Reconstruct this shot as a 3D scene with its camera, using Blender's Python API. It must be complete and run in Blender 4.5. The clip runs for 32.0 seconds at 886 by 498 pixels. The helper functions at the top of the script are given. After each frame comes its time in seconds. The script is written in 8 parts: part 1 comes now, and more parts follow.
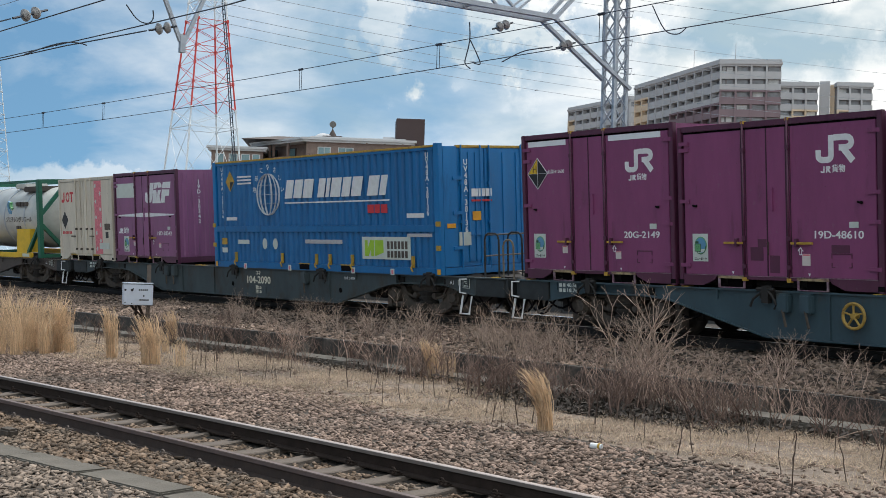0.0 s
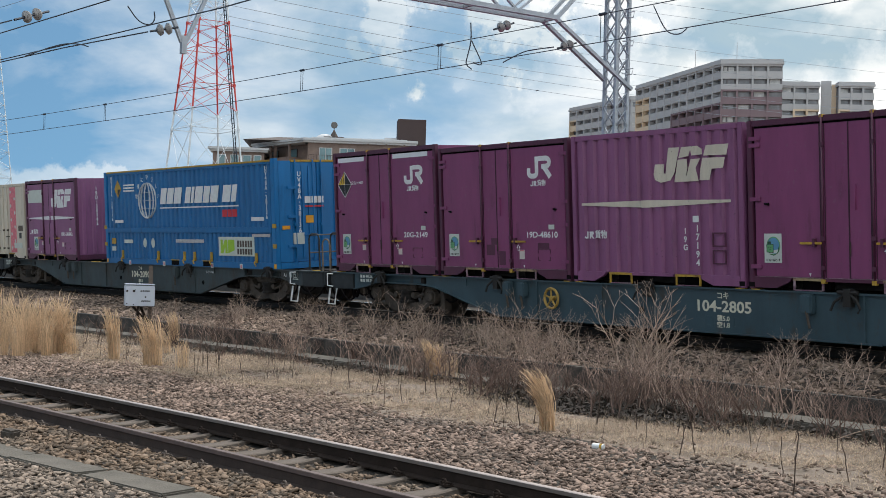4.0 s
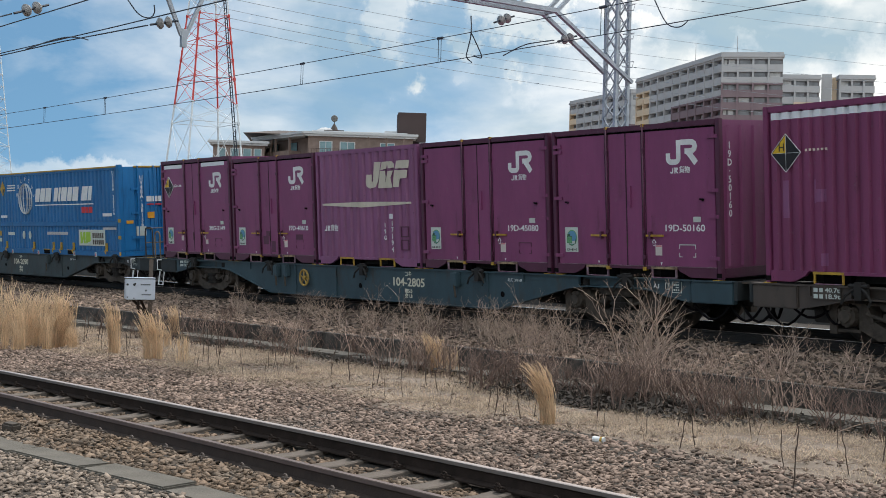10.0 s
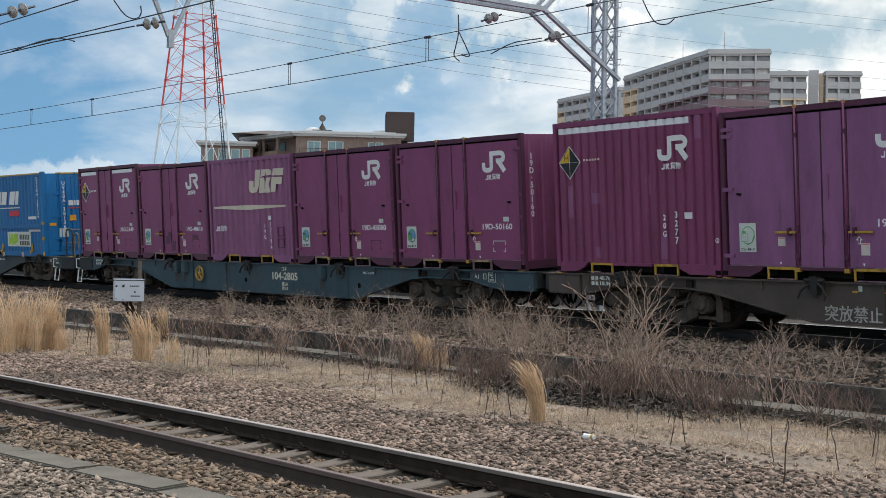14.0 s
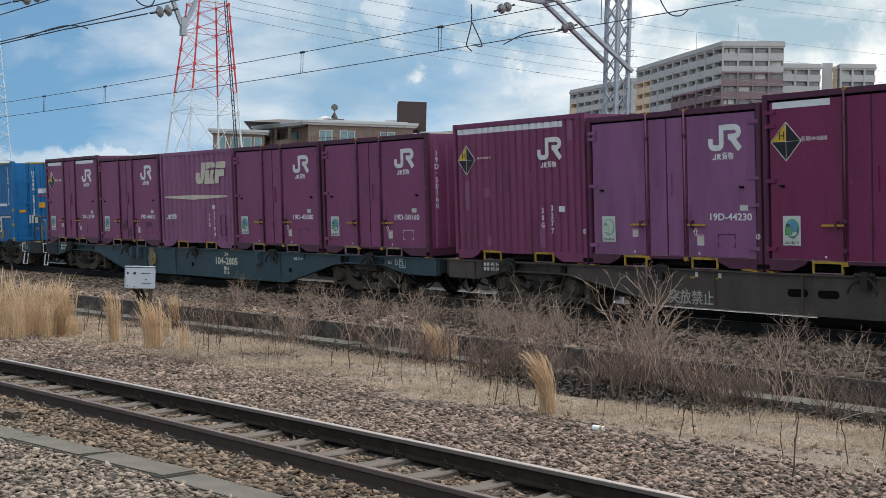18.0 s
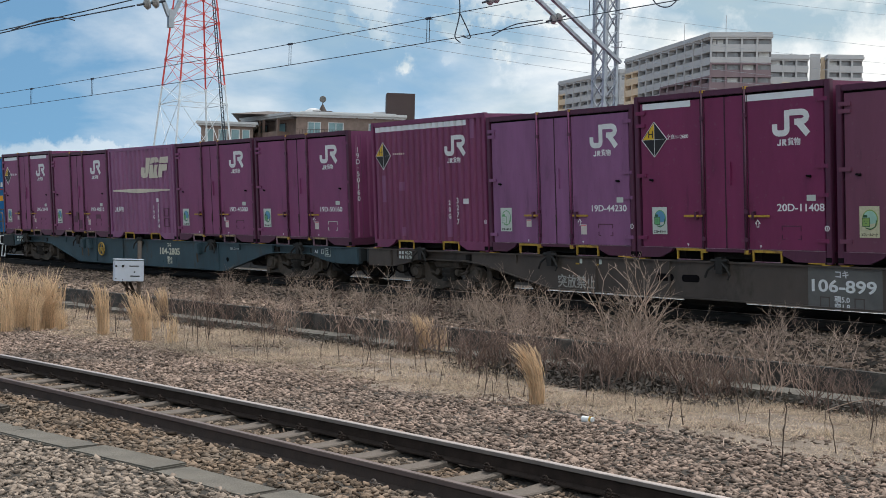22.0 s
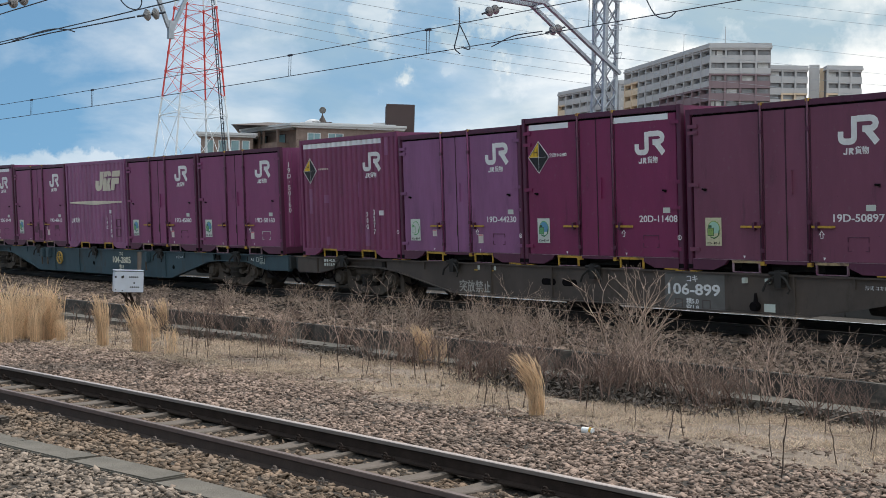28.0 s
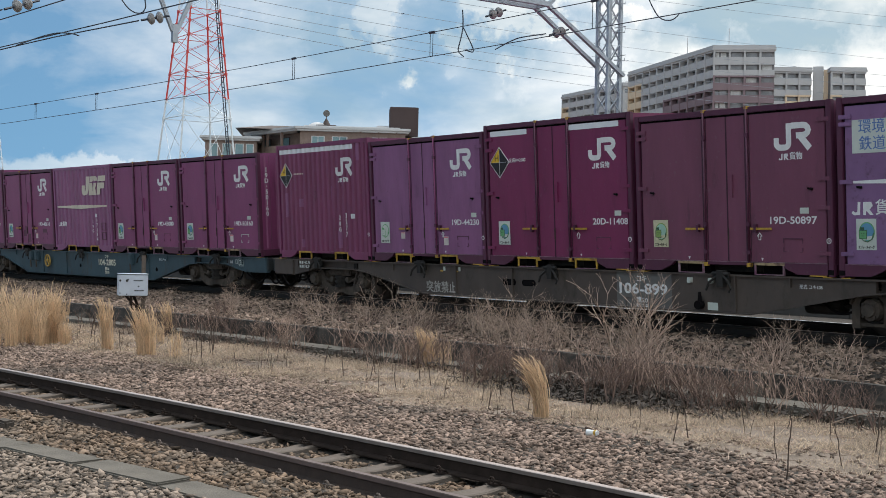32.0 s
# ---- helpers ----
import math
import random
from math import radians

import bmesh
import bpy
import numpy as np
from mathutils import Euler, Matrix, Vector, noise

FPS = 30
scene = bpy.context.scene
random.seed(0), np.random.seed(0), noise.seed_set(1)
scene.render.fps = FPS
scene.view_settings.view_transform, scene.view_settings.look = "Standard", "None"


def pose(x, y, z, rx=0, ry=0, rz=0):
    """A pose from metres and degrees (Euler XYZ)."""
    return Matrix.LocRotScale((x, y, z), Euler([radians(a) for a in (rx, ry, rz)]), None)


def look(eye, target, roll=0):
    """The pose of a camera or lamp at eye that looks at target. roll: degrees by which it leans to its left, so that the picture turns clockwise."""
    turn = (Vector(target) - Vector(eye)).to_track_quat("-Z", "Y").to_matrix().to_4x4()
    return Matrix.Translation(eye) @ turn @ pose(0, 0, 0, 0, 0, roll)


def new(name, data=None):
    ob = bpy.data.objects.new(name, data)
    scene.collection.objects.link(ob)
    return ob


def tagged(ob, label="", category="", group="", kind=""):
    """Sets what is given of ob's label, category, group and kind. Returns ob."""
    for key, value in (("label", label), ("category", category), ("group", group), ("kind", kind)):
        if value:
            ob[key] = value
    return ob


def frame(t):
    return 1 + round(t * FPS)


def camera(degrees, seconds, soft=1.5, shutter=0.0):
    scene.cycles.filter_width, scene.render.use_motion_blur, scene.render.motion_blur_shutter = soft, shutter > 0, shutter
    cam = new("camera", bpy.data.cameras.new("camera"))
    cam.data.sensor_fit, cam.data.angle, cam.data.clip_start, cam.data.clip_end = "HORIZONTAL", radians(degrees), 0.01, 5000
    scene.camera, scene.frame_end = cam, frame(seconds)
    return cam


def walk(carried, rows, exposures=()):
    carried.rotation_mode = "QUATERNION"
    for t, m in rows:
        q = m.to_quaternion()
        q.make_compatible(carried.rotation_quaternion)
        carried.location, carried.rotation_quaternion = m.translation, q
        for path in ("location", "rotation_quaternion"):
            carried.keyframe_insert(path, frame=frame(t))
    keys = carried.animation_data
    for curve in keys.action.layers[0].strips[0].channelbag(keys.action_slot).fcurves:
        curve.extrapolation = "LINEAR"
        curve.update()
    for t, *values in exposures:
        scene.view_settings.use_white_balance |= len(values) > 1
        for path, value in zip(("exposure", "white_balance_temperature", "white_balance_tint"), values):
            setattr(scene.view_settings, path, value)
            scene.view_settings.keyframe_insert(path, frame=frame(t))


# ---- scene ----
from collections import defaultdict

cam = camera(38.63, 32.0, soft=0.7)
EYE = Vector((0.0, 0.0, 1.9))
# seconds, heading to the left of +y, tilt, roll
CAM_ROWS = [
    (0, 54.71, 0.56, 1.67), (0.5, 54.88, 0.65, 1.60), (1, 55.00, 0.60, 1.63), (1.5, 55.00, 0.58, 1.62), (2, 54.63, 0.65, 1.76),
    (2.5, 54.81, 0.66, 1.62), (3, 54.88, 0.66, 1.61), (3.5, 54.81, 0.63, 1.55), (5.5, 54.76, 0.40, 1.58), (6, 54.84, 0.31, 1.39),
    (6.5, 54.95, 0.31, 1.51), (7, 55.12, 0.24, 1.41), (7.5, 55.09, 0.21, 1.39), (8, 55.00, 0.21, 1.38), (8.5, 54.82, 0.19, 1.46),
    (9, 54.95, 0.21, 1.45), (9.5, 54.81, 0.22, 1.47), (10, 54.79, 0.28, 1.52), (10.5, 54.68, 0.37, 1.51), (11, 54.36, 0.44, 1.64),
    (11.5, 54.27, 0.42, 1.58), (12, 54.27, 0.44, 1.45), (12.5, 54.20, 0.39, 1.40), (13, 54.10, 0.37, 1.34), (13.5, 54.19, 0.29, 1.17),
    (14, 54.30, 0.24, 1.04), (14.5, 54.36, 0.18, 1.07), (16.5, 54.71, -0.05, 1.53), (17, 54.68, -0.14, 1.40), (17.5, 54.73, -0.18, 1.49),
    (18, 54.78, -0.22, 1.56), (18.5, 54.71, -0.26, 1.73), (19, 54.48, -0.35, 1.68), (19.5, 54.36, -0.43, 1.50), (20, 54.36, -0.50, 1.49),
    (20.5, 54.30, -0.55, 1.60), (21, 54.30, -0.53, 1.51), (21.5, 54.19, -0.54, 1.35), (22, 54.27, -0.58, 1.38), (22.5, 54.34, -0.56, 1.44),
    (23, 54.15, -0.45, 1.57), (23.5, 54.13, -0.27, 1.29), (24, 54.10, -0.18, 1.16), (24.5, 54.08, -0.19, 1.29), (25, 54.11, -0.21, 1.29),
    (25.5, 54.11, -0.23, 1.29), (27.5, 54.21, -0.12, 1.25), (28, 54.27, -0.09, 1.36), (28.5, 54.30, -0.09, 1.33), (29, 54.33, -0.05, 1.15),
    (29.5, 54.39, -0.04, 1.38), (30, 54.42, -0.01, 1.43), (30.5, 54.47, 0.04, 1.32), (31, 54.45, 0.07, 1.30), (31.5, 54.47, 0.03, 1.28),
    (32, 54.46, 0.03, 1.22),
]


def cam_pose(yaw, tilt, roll):
    a, b = radians(yaw), radians(tilt)
    way = Vector((-math.sin(a) * math.cos(b), math.cos(a) * math.cos(b), math.sin(b)))
    return look(EYE, EYE + way, roll)


walk(cam, [(t, cam_pose(y, p, r)) for t, y, p, r in CAM_ROWS])

# ---- world, sun, exposure ----
SUN_AZ, SUN_EL = 30.0, 60.0     # degrees to the left of +y, above the horizon
world = bpy.data.worlds.new("world")
scene.world = world
world.use_nodes = True
wn, wl = world.node_tree.nodes, world.node_tree.links
wn.clear()
sky = wn.new("ShaderNodeTexSky")
sky.sky_type = "NISHITA"
sky.sun_disc = False
sky.sun_elevation = radians(SUN_EL)
sky.sun_rotation = radians(-SUN_AZ)
sky.air_density, sky.dust_density, sky.ozone_density = 1.0, 0.6, 2.0
wc = wn.new("ShaderNodeTexCoord")
wlift = wn.new("ShaderNodeMapping")
wlift.inputs["Location"].default_value = (0.0, 0.0, 0.28)
wl.new(wc.outputs["Generated"], wlift.inputs["Vector"])
wl.new(wlift.outputs[0], sky.inputs["Vector"])
wmap = wn.new("ShaderNodeMapping")
wmap.inputs["Scale"].default_value = (1.0, 1.0, 2.6)
wmap.inputs["Location"].default_value = (0.9, 0.55, 0.2)
wl.new(wc.outputs["Generated"], wmap.inputs["Vector"])
cl = wn.new("ShaderNodeTexNoise")
cl.inputs["Scale"].default_value = 6.5
cl.inputs["Detail"].default_value = 9.0
cl.inputs["Roughness"].default_value = 0.56
cl.inputs["Distortion"].default_value = 0.25
wl.new(wmap.outputs[0], cl.inputs["Vector"])
cr = wn.new("ShaderNodeValToRGB")
cr.color_ramp.elements[0].position = 0.05
cr.color_ramp.elements[1].position = 0.42
# the cloud cover thickens towards the other half of the sky
wdot = wn.new("ShaderNodeVectorMath")
wdot.operation = "DOT_PRODUCT"
wdot.inputs[1].default_value = (0.56, 0.32, 0.1)
wl.new(wc.outputs["Generated"], wdot.inputs[0])
wsum = wn.new("ShaderNodeMath")
cl_soft = wn.new("ShaderNodeMapRange")
cl_soft.inputs["To Min"].default_value, cl_soft.inputs["To Max"].default_value = 0.18, 0.82
wl.new(cl.outputs["Fac"], cl_soft.inputs["Value"])
wl.new(cl_soft.outputs[0], wsum.inputs[0])
wl.new(wdot.outputs["Value"], wsum.inputs[1])
wl.new(wsum.outputs[0], cr.inputs["Fac"])
cl2 = wn.new("ShaderNodeTexNoise")
cl2.inputs["Scale"].default_value = 7.0
cl2.inputs["Detail"].default_value = 8.0
wl.new(wmap.outputs[0], cl2.inputs["Vector"])
cc = wn.new("ShaderNodeValToRGB")
cc.color_ramp.elements[0].position = 0.38
cc.color_ramp.elements[0].color = (3.1, 4.1, 4.7, 1)
cc.color_ramp.elements[1].position = 0.6
cc.color_ramp.elements[1].color = (7.6, 7.65, 7.45, 1)
cmix = wn.new("ShaderNodeMix")
cmix.data_type = "RGBA"


def wmath(op, a, b=None, clamp=False):
    nd = wn.new("ShaderNodeMath")
    nd.operation, nd.use_clamp = op, clamp
    for i, v in enumerate((a, b)):
        if v is None:
            continue
        if isinstance(v, (int, float)):
            nd.inputs[i].default_value = v
        else:
            wl.new(v, nd.inputs[i])
    return nd.outputs[0]


# a low bank of cloud on the horizon and a few separate cumulus puffs
edge = wn.new("ShaderNodeTexNoise")
edge.inputs["Scale"].default_value = 34.0
edge.inputs["Detail"].default_value = 7.0
edge.inputs["Roughness"].default_value = 0.62
wl.new(wc.outputs["Generated"], edge.inputs["Vector"])
wsep = wn.new("ShaderNodeSeparateXYZ")
wl.new(wc.outputs["Generated"], wsep.inputs[0])
swell = wmath("MULTIPLY", wmath("SUBTRACT", edge.outputs["Fac"], 0.5), 0.05)
inland = wmath("MULTIPLY", wmath("ADD", wsep.outputs["X"], 0.9), -0.35)
bank = wmath("MULTIPLY", wmath("SUBTRACT", wmath("ADD", wmath("MINIMUM", inland, 0.008), wmath("ADD", swell, 0.06)), wsep.outputs["Z"]), 160.0, True)
cover = wmath("MAXIMUM", cr.outputs["Color"], wmath("MULTIPLY", bank, 0.5))
heap = 0.0
for way, size, full in (((-0.823, 0.552, 0.132), 0.0125, 0.95), ((-0.804, 0.579, 0.138), 0.011, 0.5), ((-0.783, 0.61, 0.121), 0.006, 0.6), ((-0.846, 0.506, 0.17), 0.011, 0.7),
                        ((-0.675, 0.72, 0.152), 0.03, 0.95), ((-0.69, 0.71, 0.13), 0.028, 0.9), ((-0.585, 0.796, 0.148), 0.036, 0.9), ((-0.55, 0.82, 0.17), 0.036, 0.9), ((-0.8, 0.575, 0.172), 0.02, 0.6), ((-0.766, 0.616, 0.185), 0.06, 0.92), ((-0.73, 0.66, 0.195), 0.07, 0.95), ((-0.658, 0.734, 0.15), 0.03, 0.9), ((-0.613, 0.777, 0.125), 0.04, 0.9), ((-0.6, 0.777, 0.205), 0.035, 0.8), ((-0.778, 0.61, 0.15), 0.022, 0.7), ((-0.8, 0.575, 0.165), 0.03, 0.8), ((-0.83, 0.53, 0.19), 0.055, 0.75), ((-0.868, 0.455, 0.19), 0.05, 0.5), ((-0.785, 0.6, 0.2), 0.06, 0.9)):
    gap = wn.new("ShaderNodeVectorMath")
    gap.operation = "DISTANCE"
    wl.new(wc.outputs["Generated"], gap.inputs[0])
    gap.inputs[1].default_value = way
    near = wmath("SUBTRACT", wmath("ADD", wmath("MULTIPLY", edge.outputs["Fac"], 3.2), -0.75), wmath("DIVIDE", gap.outputs["Value"], size))
    puff = wmath("MULTIPLY", wmath("MULTIPLY", near, 1.6, True), full)
    cover = wmath("MAXIMUM", cover, puff)
    heap = wmath("MAXIMUM", heap, puff)
wl.new(cover, cmix.inputs["Factor"])
wl.new(wmath("ADD", cl2.outputs["Fac"], wmath("MULTIPLY", heap, 0.1)), cc.inputs["Fac"])
haze = wn.new("ShaderNodeMix")
haze.data_type, haze.blend_type = "RGBA", "MULTIPLY"
haze.inputs["Factor"].default_value = 1.0
haze.inputs["B"].default_value = (0.6, 0.81, 0.78, 1)
wl.new(sky.outputs[0], haze.inputs["A"])
wl.new(haze.outputs["Result"], cmix.inputs["A"])
# unseen clouds across from the sun, front-lit, are raised to fill the near sides
wfar = wn.new("ShaderNodeVectorMath")
wfar.operation = "DOT_PRODUCT"
wfar.inputs[1].default_value = (0.45, -0.75, 0.2)
wl.new(wc.outputs["Generated"], wfar.inputs[0])
wlit = wn.new("ShaderNodeMapRange")
wlit.inputs["From Min"].default_value, wlit.inputs["From Max"].default_value = -0.5, 0.6
wlit.inputs["To Min"].default_value, wlit.inputs["To Max"].default_value = 1.0, 1.42
wl.new(wfar.outputs["Value"], wlit.inputs["Value"])
wglow = wn.new("ShaderNodeVectorMath")
wglow.operation = "SCALE"
wl.new(cc.outputs["Color"], wglow.inputs[0])
wl.new(wlit.outputs[0], wglow.inputs["Scale"])
wl.new(wglow.outputs[0], cmix.inputs["B"])
bg = wn.new("ShaderNodeBackground")
bg.inputs["Strength"].default_value = 0.1
wl.new(cmix.outputs["Result"], bg.inputs["Color"])
wo = wn.new("ShaderNodeOutputWorld")
wl.new(bg.outputs[0], wo.inputs[0])

sun = new("sun", bpy.data.lights.new("sun", "SUN"))
sun.data.energy = 2.5
sun.data.angle = radians(8)
sun.data.color = (1.0, 0.96, 0.9)
a, b = radians(SUN_AZ), radians(SUN_EL)
sun_way = Vector((-math.sin(a) * math.cos(b), math.cos(a) * math.cos(b), math.sin(b)))
sun.matrix_basis = look(sun_way * 80, (0, 0, 0))
scene.view_settings.exposure = 0.51


# ---- materials ----
def material(name, base, rough=0.6, metal=0.0, vary=0.15, scale=3.0, bump=0.0, bump_scale=60.0, second=None, second_at=0.6,
             second_scale=8.0, stretch=(1, 1, 1), island=0.0, obj_random=0.0):
    """Paint or mineral: base colour varied at two scales, a second colour in patches, fine relief."""
    m = bpy.data.materials.new(name)
    m.use_nodes = True
    n, l = m.node_tree.nodes, m.node_tree.links
    p = n["Principled BSDF"]
    p.inputs["Roughness"].default_value = rough
    p.inputs["Metallic"].default_value = metal
    co = n.new("ShaderNodeTexCoord")
    mp = n.new("ShaderNodeMapping")
    mp.inputs["Scale"].default_value = stretch
    l.new(co.outputs["Object"], mp.inputs["Vector"])
    big = n.new("ShaderNodeTexNoise")
    big.inputs["Scale"].default_value = scale
    big.inputs["Detail"].default_value = 6.0
    big.inputs["Roughness"].default_value = 0.65
    l.new(mp.outputs[0], big.inputs["Vector"])
    ramp = n.new("ShaderNodeMapRange")
    ramp.inputs["From Min"].default_value, ramp.inputs["From Max"].default_value = 0.3, 0.7
    ramp.inputs["To Min"].default_value, ramp.inputs["To Max"].default_value = 1 - vary, 1 + vary
    l.new(big.outputs["Fac"], ramp.inputs["Value"])
    col = n.new("ShaderNodeRGB")
    col.outputs[0].default_value = (*base, 1)
    src = col.outputs[0]
    if second:
        pat = n.new("ShaderNodeTexNoise")
        pat.inputs["Scale"].default_value = second_scale
        pat.inputs["Detail"].default_value = 8.0
        pat.inputs["Roughness"].default_value = 0.7
        l.new(mp.outputs[0], pat.inputs["Vector"])
        st = n.new("ShaderNodeMapRange")
        st.inputs["From Min"].default_value, st.inputs["From Max"].default_value = second_at - 0.06, second_at + 0.1
        l.new(pat.outputs["Fac"], st.inputs["Value"])
        mx = n.new("ShaderNodeMix")
        mx.data_type = "RGBA"
        l.new(st.outputs[0], mx.inputs["Factor"])
        l.new(src, mx.inputs["A"])
        mx.inputs["B"].default_value = (*second, 1)
        src = mx.outputs["Result"]
    val = ramp.outputs[0]
    for amount, kind in ((island, "island"), (obj_random, "object")):
        if amount:
            gi = n.new("ShaderNodeNewGeometry") if kind == "island" else n.new("ShaderNodeObjectInfo")
            out = gi.outputs["Random Per Island"] if kind == "island" else gi.outputs["Random"]
            r2 = n.new("ShaderNodeMapRange")
            r2.inputs["To Min"].default_value, r2.inputs["To Max"].default_value = 1 - amount, 1 + amount
            l.new(out, r2.inputs["Value"])
            mu = n.new("ShaderNodeMath")
            mu.operation = "MULTIPLY"
            l.new(val, mu.inputs[0])
            l.new(r2.outputs[0], mu.inputs[1])
            val = mu.outputs[0]
    vm = n.new("ShaderNodeVectorMath")
    vm.operation = "SCALE"
    l.new(src, vm.inputs[0])
    l.new(val, vm.inputs["Scale"])
    l.new(vm.outputs[0], p.inputs["Base Color"])
    if bump:
        fine = n.new("ShaderNodeTexNoise")
        fine.inputs["Scale"].default_value = bump_scale
        fine.inputs["Detail"].default_value = 4.0
        l.new(co.outputs["Object"], fine.inputs["Vector"])
        bp = n.new("ShaderNodeBump")
        bp.inputs["Strength"].default_value = bump
        bp.inputs["Distance"].default_value = 0.02
        l.new(fine.outputs["Fac"], bp.inputs["Height"])
        l.new(bp.outputs[0], p.inputs["Normal"])
    return m


def paint(name, base, vary=0.1, rough=0.45):
    """Weathered container paint: vertical streaks, faded patches and specks of grime."""
    m = material(name, base, rough, 0.0, vary * 1.4, 1.6, 0.08, 90.0, second=tuple(c * 0.6 for c in base), second_at=0.62,
                 second_scale=2.4, stretch=(1.8, 1.8, 0.35))
    n, l = m.node_tree.nodes, m.node_tree.links
    p = n["Principled BSDF"]
    src = p.inputs["Base Color"].links[0].from_socket
    co = n.new("ShaderNodeTexCoord")
    for scale, edge, col, amount in ((13.0, 0.66, tuple(0.5 * c + 0.09 for c in base), 0.28), (30.0, 0.69, (0.03, 0.018, 0.02), 0.6)):
        sp = n.new("ShaderNodeTexNoise")
        sp.inputs["Scale"].default_value = scale
        sp.inputs["Detail"].default_value = 3.0
        l.new(co.outputs["Object"], sp.inputs["Vector"])
        mr = n.new("ShaderNodeMapRange")
        mr.inputs["From Min"].default_value, mr.inputs["From Max"].default_value = edge, edge + 0.05
        mr.inputs["To Max"].default_value = amount
        l.new(sp.outputs["Fac"], mr.inputs["Value"])
        mx = n.new("ShaderNodeMix")
        mx.data_type = "RGBA"
        l.new(mr.outputs[0], mx.inputs["Factor"])
        l.new(src, mx.inputs["A"])
        mx.inputs["B"].default_value = (*col, 1)
        src = mx.outputs["Result"]
    l.new(src, p.inputs["Base Color"])
    return m


MAROON = paint("maroon_paint", (0.2, 0.048, 0.132))
MAROON_DEEP = paint("deep_maroon_paint", (0.178, 0.039, 0.106))
MAROON_DULL = paint("dull_maroon_paint", (0.15, 0.047, 0.087))
MAROON_RED = paint("wine_red_paint", (0.162, 0.02, 0.078))
PLUM = paint("plum_paint", (0.222, 0.08, 0.182))
VIOLET = paint("faded_violet_paint", (0.215, 0.084, 0.195), 0.14)
VIOLET_BLUE = material("blue_violet_paint", (0.19, 0.1, 0.225), 0.5, vary=0.14, scale=1.6, bump=0.06, bump_scale=90, second=(0.1, 0.05, 0.1), second_at=0.62, second_scale=7.0)
MAROON_TRIM = paint("maroon_frame_paint", (0.082, 0.021, 0.05))
# black rubber, and the painted dark of holes, slots and pockets
DARK_GAP = material("black_rubber_and_hole_shade", (0.006, 0.005, 0.006), 0.95)
SEAM = material("grimy_door_seam", (0.045, 0.014, 0.03), 0.8, vary=0.3, scale=6)
DARK_GAP.node_tree.nodes["Principled BSDF"].inputs["Specular IOR Level"].default_value = 0.1
BLUE = paint("blue_paint", (0.003, 0.12, 0.325))
BLUE_END = paint("bright_blue_paint", (0.003, 0.15, 0.4))
WHITE = material("white_marking", (0.65, 0.67, 0.69), 0.5, vary=0.1, scale=9, second=(0.5, 0.47, 0.49), second_at=0.68)
CREAM = paint("cream_white_paint", (0.55, 0.5, 0.42))
PINK = material("pink_stripe", (0.6, 0.16, 0.2), 0.5, vary=0.3, scale=14)
RED = material("red_marking", (0.5, 0.03, 0.04), 0.5)
YELLOW = material("yellow_paint", (0.42, 0.26, 0.035), 0.55, vary=0.3, scale=12, second=(0.16, 0.08, 0.04), second_at=0.6)
WORN_LIP = material("worn_tan_paint", (0.33, 0.25, 0.14), 0.6, vary=0.4, scale=12, second=(0.14, 0.08, 0.07), second_at=0.58)
WHEEL_OCHRE = material("grimy_ochre_paint", (0.36, 0.23, 0.05), 0.6, vary=0.3, scale=12)
YELLOW_CLEAN = material("clean_yellow_paint", (0.62, 0.4, 0.02), 0.5, vary=0.12, scale=5)
GREEN_LIME = material("lime_marking", (0.3, 0.5, 0.03), 0.5)
GREEN_FRAME = paint("green_frame_paint", (0.012, 0.11, 0.07))
ORANGE = material("amber_marking", (0.7, 0.32, 0.02), 0.5)
STICKER_GREEN = material("green_print", (0.12, 0.34, 0.15), 0.5)
STICKER_INK = material("dark_green_print_ink", (0.03, 0.09, 0.05), 0.5)
STICKER_BLUE = material("sky_blue_print", (0.1, 0.26, 0.42), 0.5)
STICKER_PALE = material("pale_sticker", (0.5, 0.55, 0.52), 0.5, vary=0.1)
STICKER_MINT = material("mint_print", (0.3, 0.5, 0.42), 0.5)
STICKER_YELLOWED = material("yellowed_sticker", (0.5, 0.48, 0.33), 0.5, vary=0.15, scale=20)
STICKER_OLIVE = material("olive_print", (0.22, 0.34, 0.1), 0.5)
NOTICE_WHITE = material("white_notice", (0.55, 0.5, 0.48), 0.5)
SLOGAN_BLUE = material("blue_slogan_print", (0.07, 0.16, 0.42), 0.5)
STRIPE_WHITE = material("white_stripe_paint", (0.68, 0.71, 0.76), 0.5, vary=0.06, scale=4)
PANEL_DIM = material("small_print_panel", (0.4, 0.4, 0.42), 0.5, vary=0.4, scale=60)
BLACK = material("black_print", (0.012, 0.012, 0.014), 0.5)
FADED_WHITE = material("faded_white_lettering", (0.36, 0.35, 0.33), 0.6, vary=0.35, scale=14)
WAGON_BLUE = material("slate_blue_wagon_paint", (0.036, 0.067, 0.085), 0.55, vary=0.2, scale=2.0, bump=0.1, second=(0.05, 0.042, 0.035),
                      second_at=0.6, second_scale=3.0, stretch=(1, 1, 0.5))
WAGON_SLATE = material("faded_slate_wagon_paint", (0.042, 0.058, 0.064), 0.6, vary=0.25, scale=2.0, bump=0.1, second=(0.042, 0.036, 0.03),
                       second_at=0.56, second_scale=3.0, stretch=(1, 1, 0.5))
WAGON_GREY = material("grimy_grey_wagon_paint", (0.071, 0.056, 0.048), 0.6, vary=0.22, scale=2.0, bump=0.1, second=(0.032, 0.026, 0.02),
                      second_at=0.6, second_scale=3.0, stretch=(1, 1, 0.5))
